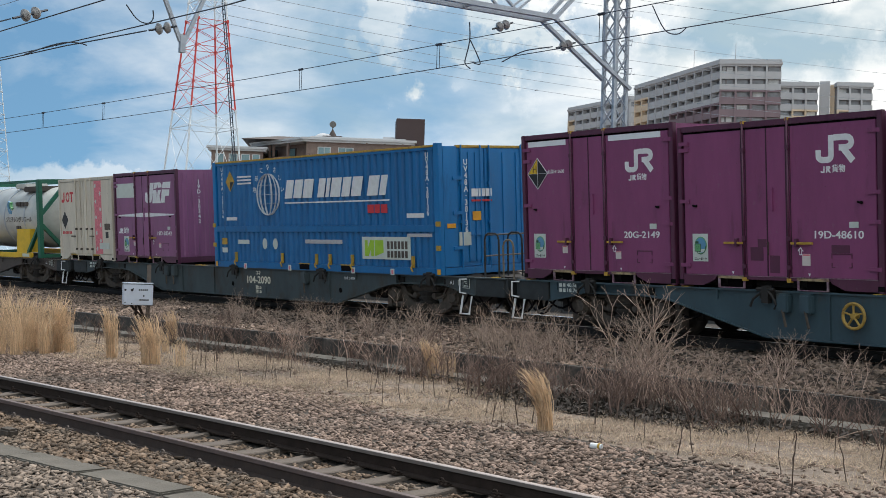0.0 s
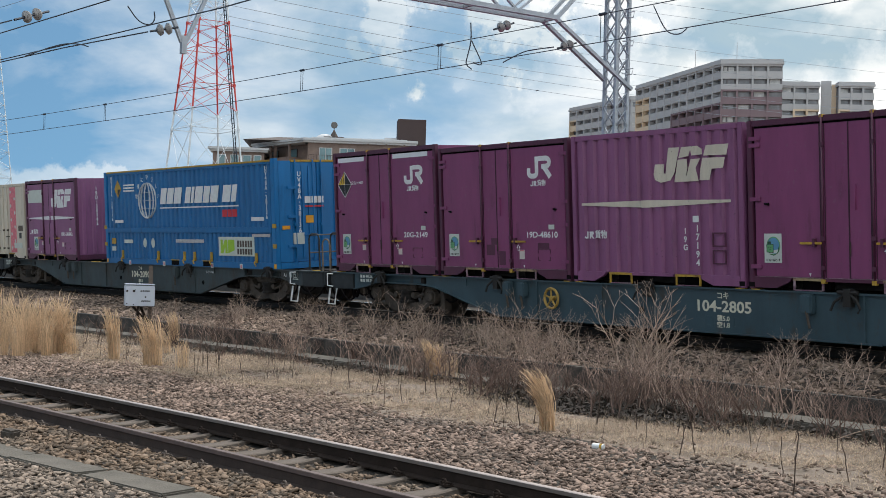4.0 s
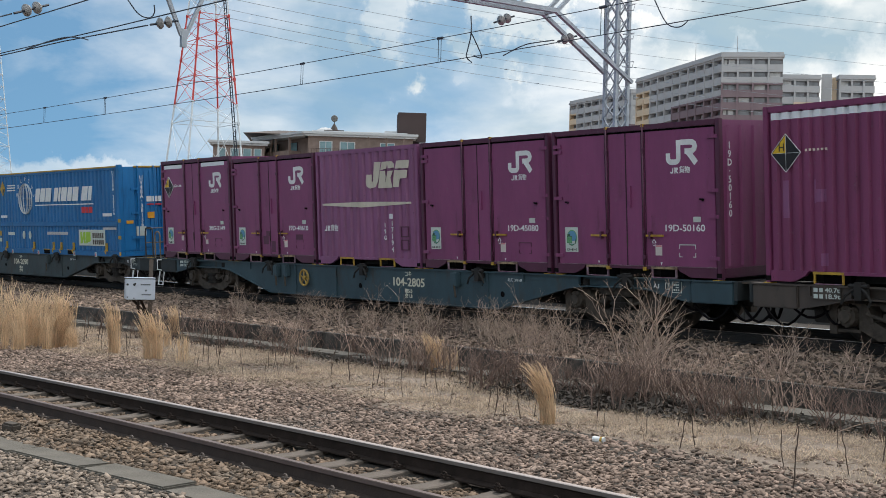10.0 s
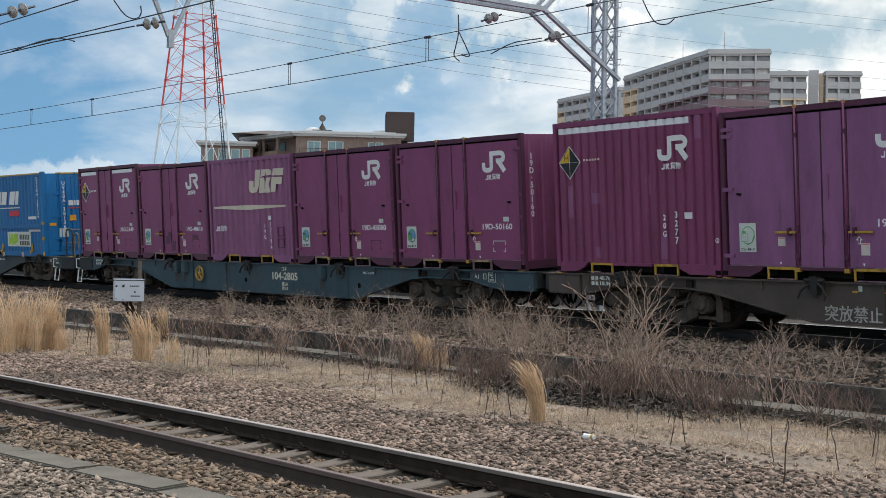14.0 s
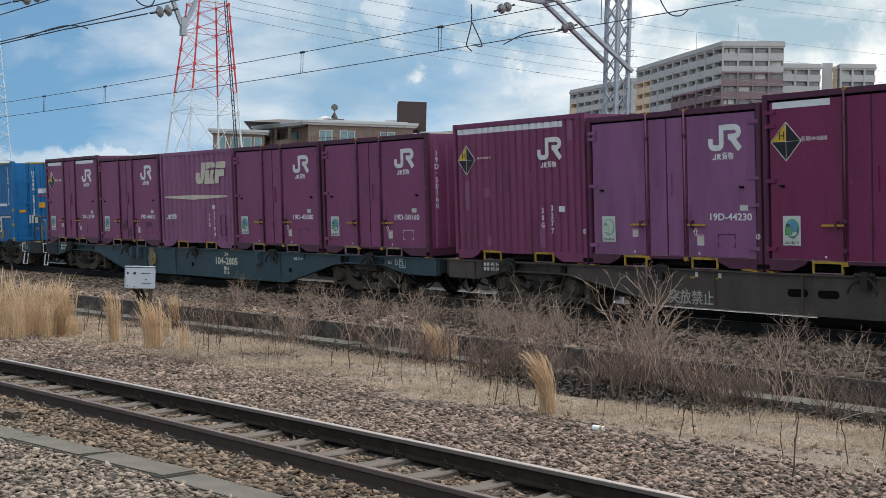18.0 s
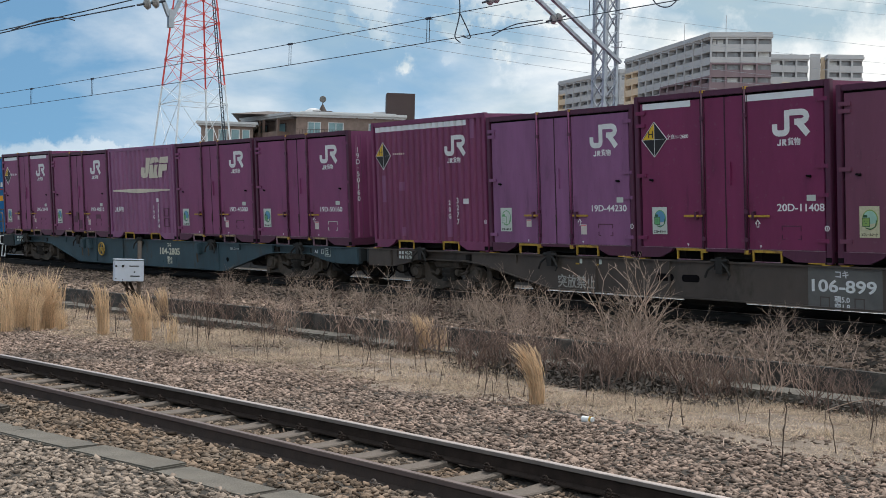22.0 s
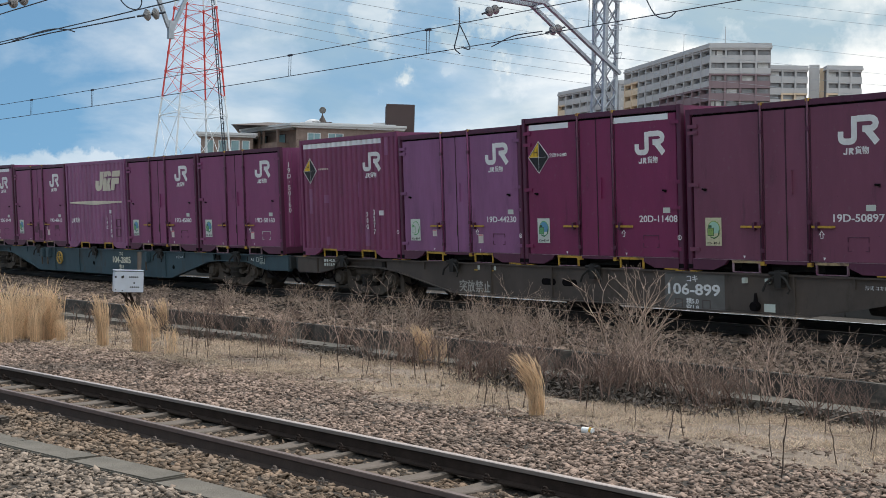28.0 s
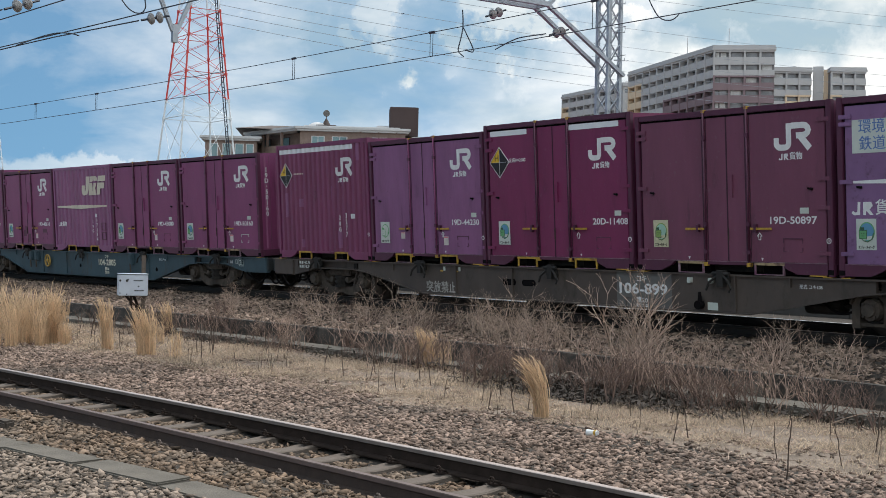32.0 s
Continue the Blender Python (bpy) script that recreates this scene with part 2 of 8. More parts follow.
# wagon ends, darker than the beams' paint
WAGON_BLACK = material("dark_wagon_end", (0.02, 0.025, 0.028), 0.7, vary=0.3, scale=5, second=(0.035, 0.03, 0.026))
WAGON_PATCH = material("repainted_grey_patch", (0.115, 0.112, 0.11), 0.6, vary=0.15, scale=5)
HANDRAIL = material("worn_tan_handrail", (0.17, 0.14, 0.1), 0.55, vary=0.35, scale=14, second=(0.06, 0.06, 0.06))
GRIME = material("brake_dust_steel", (0.062, 0.05, 0.041), 0.9, vary=0.4, scale=8, bump=0.3, bump_scale=40, second=(0.075, 0.056, 0.042))
# near black: the shade below the wagons is put into this colour
UNDER_SHADE = material("shade_black_underframe", (0.014, 0.012, 0.011), 0.9, vary=0.35, scale=6, bump=0.2, bump_scale=40, second=(0.03, 0.024, 0.02))
SCUFF = material("scuffed_sill_edge", (0.24, 0.17, 0.2), 0.6, vary=0.5, scale=7, second=(0.12, 0.04, 0.08), second_at=0.52, second_scale=5.0)
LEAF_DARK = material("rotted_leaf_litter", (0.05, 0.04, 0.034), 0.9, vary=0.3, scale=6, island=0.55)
CREAM_MARK = material("cream_marking", (0.6, 0.58, 0.48), 0.5, vary=0.12, scale=9)
DARK_STEEL = material("near_black_steel", (0.016, 0.014, 0.013), 0.75, vary=0.3, scale=8)
WHEEL_STEEL = material("wheel_steel", (0.05, 0.042, 0.037), 0.6, 0.4, vary=0.3, scale=6)
# burnished steel, with sky sheen put into a pale, mostly non-metallic base
RAIL_HEAD = material("burnished_rail_head", (0.38, 0.325, 0.305), 0.45, 0.3, vary=0.08, scale=5)
# far rail's web: shade on its near side put into the colour
RAIL_DARK = material("shade_dark_rail_web", (0.03, 0.022, 0.019), 0.95, vary=0.3, scale=7, bump=0.2)
RAIL_DARK.node_tree.nodes["Principled BSDF"].inputs["Specular IOR Level"].default_value = 0.15
RAIL_FLANK = material("worn_head_flank", (0.17, 0.145, 0.132), 0.6, 0.3, vary=0.15, scale=5)
# near rail's head, browner and darker than the far rail's
RAIL_DULL = material("dim_brown_rail_head", (0.12, 0.088, 0.082), 0.6, 0.3, vary=0.2, scale=5)
RAIL_SIDE = material("rusty_rail_web", (0.04, 0.026, 0.021), 0.8, vary=0.3, scale=7, bump=0.2)
CLIP_STEEL = material("dusty_clip_steel", (0.11, 0.085, 0.072), 0.7, vary=0.3, scale=9)
SLEEPER = material("concrete_sleeper", (0.112, 0.09, 0.076), 0.9, vary=0.25, scale=5, bump=0.4, second=(0.1, 0.075, 0.055))
KERB_STONE = material("pale_kerb_concrete", (0.09, 0.082, 0.071), 0.95, vary=0.4, scale=3, bump=0.4, second=(0.13, 0.11, 0.085))
CONCRETE = material("weathered_concrete", (0.112, 0.1, 0.085), 0.95, vary=0.3, scale=4, bump=0.5, second=(0.08, 0.074, 0.062))
DARK_WALL = material("blackened_concrete", (0.05, 0.046, 0.043), 0.9, vary=0.4, scale=3, bump=0.5, second=(0.11, 0.092, 0.077), second_at=0.55, second_scale=3.0)
# far head under the train: near-white base helps the sky's glint
RAIL_BRIGHT = material("sky_bright_rail_head", (0.92, 0.91, 0.9), 0.22, 0.9, vary=0.05, scale=5)
FAR_GREY = material("plain_grey_screen", (0.085, 0.083, 0.081), 0.9, vary=0.15, scale=2, bump=0.2)
STONE = material("brown_ballast_stone", (0.208, 0.153, 0.126), 0.95, vary=0.25, scale=1.1, island=0.58, bump=0.25, bump_scale=45, second=(0.17, 0.135, 0.115), second_at=0.56, second_scale=0.7)
STONE_RUST = material("rust_stained_ballast_stone", (0.162, 0.115, 0.083), 0.9, vary=0.25, scale=1.6, island=0.55, bump=0.25, bump_scale=45, second=(0.16, 0.125, 0.099),
                      second_at=0.5, second_scale=1.3)
STONE_GREY = material("grey_ballast_stone", (0.215, 0.172, 0.142), 0.95, vary=0.2, scale=1.4, island=0.54, bump=0.25, bump_scale=45)
STONE_DARK = material("dusky_ballast_stone", (0.195, 0.145, 0.116), 0.9, vary=0.3, scale=2, island=0.85)
for stone_ in (STONE, STONE_RUST, STONE_GREY, STONE_DARK):
    stone_.node_tree.nodes["Principled BSDF"].inputs["Specular IOR Level"].default_value = 0.2
# soil near black: shade of the gaps between stones is in its colour
SOIL = material("shade_dark_soil", (0.036, 0.028, 0.022), 0.95, vary=0.55, scale=26, bump=1.0, bump_scale=30, second=(0.02, 0.016, 0.013), second_at=0.52, second_scale=18.0)
SAND = material("straw_strewn_earth", (0.213, 0.17, 0.138), 0.95, vary=0.3, scale=1.8, bump=1.0, bump_scale=40, second=(0.14, 0.112, 0.09), second_at=0.54,
                second_scale=2.6)
STRAW = material("dry_straw", (0.61, 0.45, 0.3), 0.85, vary=0.2, scale=4, island=0.35)
STRAW_PALE = material("pale_dead_grass", (0.4, 0.318, 0.242), 0.9, vary=0.35, scale=1.2, island=0.6)
TWIG = material("dead_brown_twig", (0.15, 0.1, 0.082), 0.9, vary=0.25, scale=9, island=0.3)
STALK_DARK = material("dark_dead_stalk", (0.075, 0.053, 0.043), 0.9, vary=0.25, scale=9)
TWIG_RED = material("reddish_bare_twig", (0.34, 0.245, 0.2), 0.9, vary=0.25, scale=9, island=0.6)
TWIG_PALE = material("pale_bare_twig", (0.37, 0.275, 0.22), 0.9, vary=0.25, scale=9, island=0.3)
GALV = material("galvanised_steel", (0.42, 0.45, 0.5), 0.5, 0.35, vary=0.12, scale=6)
WIRE = material("dark_wire", (0.045, 0.055, 0.075), 0.5, 0.3)
WIRE_FAR = material("grey_power_line", (0.3, 0.34, 0.4), 0.5, 0.3)
PORCELAIN = material("brown_grey_insulator", (0.3, 0.29, 0.29), 0.3)
# both tower paints have the haze of distance mixed into them
TOWER_RED = material("hazed_red_tower_paint", (0.62, 0.06, 0.05), 0.5, vary=0.1)
TOWER_WHITE = material("hazed_white_tower_paint", (0.72, 0.76, 0.8), 0.5, vary=0.08)
BOX_GREY = material("pale_grey_box_paint", (0.5, 0.55, 0.64), 0.45, vary=0.08)
APT_GREY = material("pale_grey_wall", (0.43, 0.43, 0.45), 0.8, vary=0.06, scale=0.2)
APT_MAUVE = material("mauve_brown_tile", (0.205, 0.148, 0.168), 0.75, vary=0.08, scale=0.3)
APT_CREAM = material("cream_yellow_wall", (0.62, 0.49, 0.36), 0.8, vary=0.06, scale=0.2)
# core behind the balconies, with the recess shade put into its colour
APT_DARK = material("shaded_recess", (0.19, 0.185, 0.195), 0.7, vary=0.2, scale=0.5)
# glass colour paled and greyed to stand for the haze of distance
APT_GLASS = material("haze_paled_window_glass", (0.22, 0.23, 0.25), 0.25, 0.0, vary=0.3, scale=0.4)
GLASS = material("window_glass", (0.16, 0.27, 0.3), 0.1, 0.0, vary=0.3, scale=0.4)
CURTAIN = material("curtained_window", (0.5, 0.5, 0.5), 0.4, vary=0.35, scale=0.6)
MANOR_TILE = material("brown_tile_wall", (0.22, 0.162, 0.14), 0.8, vary=0.2, scale=1.2)
MANOR_ROOF = material("brown_slate_roof", (0.075, 0.058, 0.053), 0.8, vary=0.12, scale=0.4)
MANOR_TRIM = material("white_fascia", (0.52, 0.53, 0.55), 0.7, vary=0.05)
MANOR_BOX = material("dark_brown_tower", (0.06, 0.04, 0.04), 0.8, vary=0.1, scale=0.3)
TANK_STEEL = material("white_tank_steel", (0.5, 0.5, 0.48), 0.35, 0.2, vary=0.15, scale=2)


def let_light_through(m, share):
    """Thin dry blades: part of the light passes through them."""
    n, l = m.node_tree.nodes, m.node_tree.links
    p, out = n["Principled BSDF"], n["Material Output"]
    thin = n.new("ShaderNodeBsdfTranslucent")
    src = p.inputs["Base Color"].links[0].from_socket
    l.new(src, thin.inputs["Color"])
    mix = n.new("ShaderNodeMixShader")
    mix.inputs[0].default_value = share
    l.new(p.outputs[0], mix.inputs[1])
    l.new(thin.outputs[0], mix.inputs[2])
    l.new(mix.outputs[0], out.inputs["Surface"])


let_light_through(STRAW, 0.45)
let_light_through(STRAW_PALE, 0.35)


# ---- mesh helpers ----
def part(name, bm, mat, parent=None, label="", smooth=False):
    me = bpy.data.meshes.new(name)
    if isinstance(bm, bmesh.types.BMesh):
        bm.to_mesh(me)
        bm.free()
    else:
        me = bm
    for mm in (mat if isinstance(mat, (list, tuple)) else [mat]):
        me.materials.append(mm)
    if smooth:
        me.polygons.foreach_set("use_smooth", [True] * len(me.polygons))
    ob = new(name, me)
    if parent:
        ob.parent = parent
    if label:
        ob["label"] = label
    return ob


def thing(name, label, category, group="", kind="", at=None):
    ob = new(name)
    if at is not None:
        ob.matrix_basis = at
    return tagged(ob, label, category, group, kind)


def box(bm, x0, x1, y0, y1, z0, z1, mat=0, rot=None):
    vs = [bm.verts.new(Vector(c) if rot is None else rot @ Vector(c)) for c in
          ((x0, y0, z0), (x1, y0, z0), (x1, y1, z0), (x0, y1, z0), (x0, y0, z1), (x1, y0, z1), (x1, y1, z1), (x0, y1, z1))]
    for f in ((3, 2, 1, 0), (4, 5, 6, 7), (0, 1, 5, 4), (1, 2, 6, 5), (2, 3, 7, 6), (3, 0, 4, 7)):
        bm.faces.new([vs[i] for i in f]).material_index = mat
    return vs


def rbox(x0, x1, y0, y1, z0, z1, r=0.01):
    bm = bmesh.new()
    box(bm, x0, x1, y0, y1, z0, z1)
    bmesh.ops.bevel(bm, geom=bm.edges[:], offset=r, segments=2, affect="EDGES")
    return bm


def rod(bm, p0, p1, r0, r1=None, n=6, cap=True, mat=0):
    p0, p1 = Vector(p0), Vector(p1)
    r1 = r0 if r1 is None else r1
    d = p1 - p0
    if d.length < 1e-6:
        return
    q = d.to_track_quat("Z", "Y")
    rings = []
    for p, r in ((p0, r0), (p1, r1)):
        rings.append([bm.verts.new(p + q @ Vector((r * math.cos(2 * math.pi * i / n), r * math.sin(2 * math.pi * i / n), 0))) for i in range(n)])
    for i in range(n):
        bm.faces.new((rings[0][i], rings[0][(i + 1) % n], rings[1][(i + 1) % n], rings[1][i])).material_index = mat
    if cap:
        bm.faces.new(rings[0][::-1]).material_index = mat
        bm.faces.new(rings[1]).material_index = mat


def bar(bm, p0, p1, w, h=None, mat=0):
    """A square bar between two points."""
    p0, p1 = Vector(p0), Vector(p1)
    d = p1 - p0
    m = Matrix.Translation(p0) @ d.to_track_quat("X", "Z").to_matrix().to_4x4()
    h = w if h is None else h
    box(bm, 0, d.length, -w / 2, w / 2, -h / 2, h / 2, mat, m)


def prism(bm, pts, y0, y1, mat=0):
    """An outline in x, z pushed from y0 to y1."""
    a = [bm.verts.new((x, y0, z)) for x, z in pts]
    b = [bm.verts.new((x, y1, z)) for x, z in pts]
    area = sum(pts[i][0] * pts[(i + 1) % len(pts)][1] - pts[(i + 1) % len(pts)][0] * pts[i][1] for i in range(len(pts)))
    if area < 0:
        a, b = a[::-1], b[::-1]
    bm.faces.new(a).material_index = mat
    bm.faces.new(b[::-1]).material_index = mat
    n = len(pts)
    for i in range(n):
        bm.faces.new((a[(i + 1) % n], a[i], b[i], b[(i + 1) % n])).material_index = mat


def ribbon(bm, pts, t, y0, y1):
    """A flat band of even width t along points in x, z."""
    left, right = [], []
    n = len(pts)
    for i in range(n):
        a = Vector(pts[max(i - 1, 0)])
        b = Vector(pts[min(i + 1, n - 1)])
        p = Vector(pts[i])
        d0 = (p - a).normalized() if i else (b - p).normalized()
        d1 = (b - p).normalized() if i < n - 1 else d0
        m = d0 + d1
        m.normalize()
        nn = Vector((-m.y, m.x))
        k = t / 2 / max(0.35, nn.dot(Vector((-d0.y, d0.x))))
        left.append(p + nn * k)
        right.append(p - nn * k)
    closed = n > 3 and (Vector(pts[0]) - Vector(pts[-1])).length < 1e-6
    rings = [[bm.verts.new((q.x, y_, q.y)) for q, y_ in ((a, y0), (a, y1), (b, y1), (b, y0))] for a, b in zip(left, right)]
    if closed:
        rings[-1] = rings[0]
    for r0, r1 in zip(rings, rings[1:]):
        for k in range(4):
            bm.faces.new((r0[k], r0[(k + 1) % 4], r1[(k + 1) % 4], r1[k]))
    if not closed:
        bm.faces.new(rings[0][::-1])
        bm.faces.new(rings[-1])
    bmesh.ops.recalc_face_normals(bm, faces=bm.faces[:])


def tube(bm, pts, r, n=6, mat=0):
    pts = [Vector(p) for p in pts]
    rings = []
    for i, p in enumerate(pts):
        d = (pts[min(i + 1, len(pts) - 1)] - pts[max(i - 1, 0)]).normalized()
        side = d.cross(Vector((0.31, 0.2, 0.93)))
        side = (side if side.length > 0.05 else d.cross(Vector((1, 0, 0)))).normalized()
        up = d.cross(side)
        rr = r[i] if isinstance(r, (list, tuple)) else r
        rings.append([bm.verts.new(p + (side * math.cos(2 * math.pi * k / n) + up * math.sin(2 * math.pi * k / n)) * rr) for k in range(n)])
    for a, b in zip(rings, rings[1:]):
        for k in range(n):
            bm.faces.new((a[k], a[(k + 1) % n], b[(k + 1) % n], b[k])).material_index = mat
    bm.faces.new(rings[0][::-1]).material_index = mat
    bm.faces.new(rings[-1]).material_index = mat


def raw(name, verts, faces):
    me = bpy.data.meshes.new(name)
    me.from_pydata(verts, [], faces)
    return me


TEXTS = {}


def text_mesh(body, size, depth=0.002, bold=0.0, spacing=1.0):
    key = (body, size, bold, spacing)
    if key not in TEXTS:
        cu = bpy.data.curves.new("text", "FONT")
        cu.body, cu.size, cu.extrude, cu.offset, cu.resolution_u, cu.space_character = body, size, depth, bold, 3, spacing
        cu.align_x, cu.align_y = "CENTER", "CENTER"
        ob = new("text", cu)
        bpy.context.view_layer.update()
        me = bpy.data.meshes.new_from_object(ob.evaluated_get(bpy.context.evaluated_depsgraph_get()))
        bpy.data.objects.remove(ob)
        bpy.data.curves.remove(cu)
        TEXTS[key] = me
    return TEXTS[key].copy()


def lettering(name, body, size, x, y, z, mat, parent, width=None, bold=0.0, spacing=1.0, end=False):
    """Writing on a side wall (facing -y) or, with end, on an end wall (facing +x)."""
    if not body:
        return None
    me = text_mesh(body, size, 0.002, bold, spacing)
    me.materials.clear()
    xs = [v.co.x for v in me.vertices]
    k = 1.0 if not width or not xs else width / (max(xs) - min(xs))
    me.transform(Matrix.Diagonal((k, 1, 1, 1)))
    ob = part(name, me, mat, parent)
    ob.matrix_basis = pose(x, y, z, 90, 0, 90 if end else 0)
    return ob


# ---- the way of the train ----
TRACK_Y, BEND, CANT = 16.33, -0.002805, 0.072
RAIL_Z = 0.84
LEAD = -8.60             # where the middle wagon's centre lies on the curve at the start
SLOW = (-514.4877, 1803.4197, -2372.1799, 1401.5348, -335.5731, 19.2756, 22.5384, -52.6569, 0.0008)


def run(t):
    """How far the train has rolled at t seconds."""
    k, v = t / 32.0, 0.0
    for c in SLOW:
        v = v * k + c
    return v


def curve_at(u):
    return Vector((math.sin(BEND * u) / BEND, TRACK_Y + (1 - math.cos(BEND * u)) / BEND, 0))


def wagon_pose(u):
    """The pose of a wagon whose centre is at u on the curve: its pivots lie on the track, which is canted."""
    a, b = curve_at(u - 7.1), curve_at(u + 7.1)
    c, d = (a + b) / 2, b - a
    return Matrix.Translation((c.x, c.y, 0.3)) @ Matrix.Rotation(math.atan2(d.y, d.x), 4, "Z") @ Matrix.Rotation(CANT, 4, "X") @ Matrix.Translation((0, 0, RAIL_Z - 0.3))


WAGON_AT = {"tank": LEAD - 39.5, "blue": LEAD - 19.75, "middle": LEAD, "last": LEAD + 19.75}
MOVERS = []              # things that ride: (thing, wagon, place on the wagon)
ROLLERS = []             # wheelsets


def ride(ob, wagon, x=0.0, z=0.0):
    MOVERS.append((ob, wagon, Matrix.Translation((x, 0, z))))
    return ob


# ---- ground, tracks, walls ----
def near_line(x):
    """Centre line of the empty near track."""
    k = x + 10.5
    return 5.36 + 0.127 * k - 0.0022 * k * k


def near_slope(x):
    return 0.127 - 0.0044 * (x + 10.5)


def wall_line(x):
    """Front of the low dark wall that carries the train's ballast."""
    k = x + 10.0
    return 12.5 + 0.088 * k - 0.0012 * k * k


def train_y(x):
    return TRACK_Y + (1 - math.cos(BEND * x)) / BEND


def ground_z(x, y):
    w = wall_line(x)
    if y < w:
        d = abs(y - near_line(x))
        z = 0.03 + 0.03 * noise.noise((x * 0.5, y * 0.5, 0.3)) * min(1, d / 2)
        if y > near_line(x) + 1.9:
            z += 0.02 + 0.05 * min(1, (y - near_line(x) - 1.9) / 4)
        if d < 2.4:
            bed = -0.004 if d < 0.56 else -0.004 + 0.062 * min(1, (d - 0.56) / 0.12)
            k = min(1, max(0, (d - 1.1) / 1.3))
            k = k * k * (3 - 2 * k)
            far = 0.03 + 0.03 * noise.noise((x * 0.5, y * 0.5, 0.3)) * min(1, d / 2) + (0.02 if y > near_line(x) else 0.0)
            z = bed * (1 - k) + far * k
        return z
    k = min(1, (y - w) / max(0.5, train_y(x) - 1.5 - w))
    return 0.4 + 0.2 * k


gx = [-1500, -700, -300, -150, -100, -80] + [-70 + 0.35 * i for i in range(215)] + [8, 15, 40, 100, 300, 900]
gy = [-900, -300, -100, -40, -15] + [-8 + 0.33 * i for i in range(100)] + [26, 30, 40, 70, 120, 200, 400, 900, 1800]
gv, gf = [], []
for y in gy:
    for x in gx:
        xx = min(max(x, -70), 6)
        gv.append((x, y, ground_z(xx, y if abs(x) < 75 else (y if y > 30 or y < -10 else y))))
nx = len(gx)
for j in range(len(gy) - 1):
    for i in range(nx - 1):
        gf.append((j * nx + i, j * nx + i + 1, (j + 1) * nx + i + 1, (j + 1) * nx + i))
ground_me = raw("ground", gv, gf)
ground = part("ground", ground_me, [SOIL, SAND], smooth=True)
for p_ in ground_me.polygons:
    cx_, cy_ = p_.center.x, p_.center.y
    k_ = cy_ - near_line(cx_) if abs(cx_) < 75 else 9
    if k_ > 3.4 + 1.0 * noise.noise((cx_ * 0.35, cy_ * 0.35, 4.0)) and cy_ < wall_line(cx_) - 0.2 or cy_ > 60:
        p_.material_index = 1
tagged(ground, "brown gravelly railway ground with dead grass", "ground", kind="structure")

# low wall with a kerb in front
wall_xs = [-62 + 2.0 * i for i in range(36)]
retaining = tagged(new("wall_retaining"), "low blackened concrete wall holding the ballast", "wall", kind="structure")
kerb = tagged(new("kerb"), "weathered concrete gutter slabs along the foot of the wall", "kerb", kind="structure")
for i, x in enumerate(wall_xs[:-1]):
    x1 = wall_xs[i + 1]
    m = Matrix.Translation((x, wall_line(x), 0)) @ Matrix.Rotation(math.atan2(wall_line(x1) - wall_line(x), x1 - x), 4, "Z")
    L = math.hypot(x1 - x, wall_line(x1) - wall_line(x)) - 0.012
    p_ = part("panel", rbox(0, L, 0, 0.16, -0.1, 0.44, 0.012), DARK_WALL, retaining)
    p_.matrix_basis = m
    p_ = part("kerbstone", rbox(0, L, -1.0 + 0.015 * math.sin(i * 3.1), -0.46, -0.1, 0.2 + 0.012 * math.sin(i * 7.3), 0.016), KERB_STONE, kerb)
    p_.matrix_basis = m

RAIL_SHAPE = [(-0.064, 0), (0.064, 0), (0.064, 0.012), (0.012, 0.03), (0.01, 0.105), (0.0325, 0.118), (0.0325, 0.148), (0.026, 0.153), (-0.026, 0.153), (-0.0325, 0.148),
              (-0.0325, 0.118), (-0.01, 0.105), (-0.012, 0.03), (-0.064, 0.012)]


def rail_mesh(pts, name, bright, head=None, web=None, flank=None):
    """pts: (place, sideways) along the rail's foot."""
    v, f = [], []
    n = len(RAIL_SHAPE)
    for p, s in pts:
        for a, h in RAIL_SHAPE:
            v.append(p + s * a + Vector((0, 0, h)))
    for i in range(len(pts) - 1):
        for k in range(n):
            f.append((i * n + k, (i + 1) * n + k, (i + 1) * n + (k + 1) % n, i * n + (k + 1) % n))
    me = raw(name, v, f)
    me.materials.append(web or RAIL_SIDE)
    me.materials.append(head or RAIL_HEAD)
    me.materials.append(flank or RAIL_SIDE)
    for p in me.polygons:
        p.material_index = 1 if p.index % n in bright else (2 if flank and p.index % n == 9 else 0)
    return me


track_near = tagged(new("railway_track"), "empty track with shiny rails on concrete sleepers", "railway track", kind="structure")
track_train = tagged(new("railway_track"), "canted track under the freight train", "railway track", kind="structure")
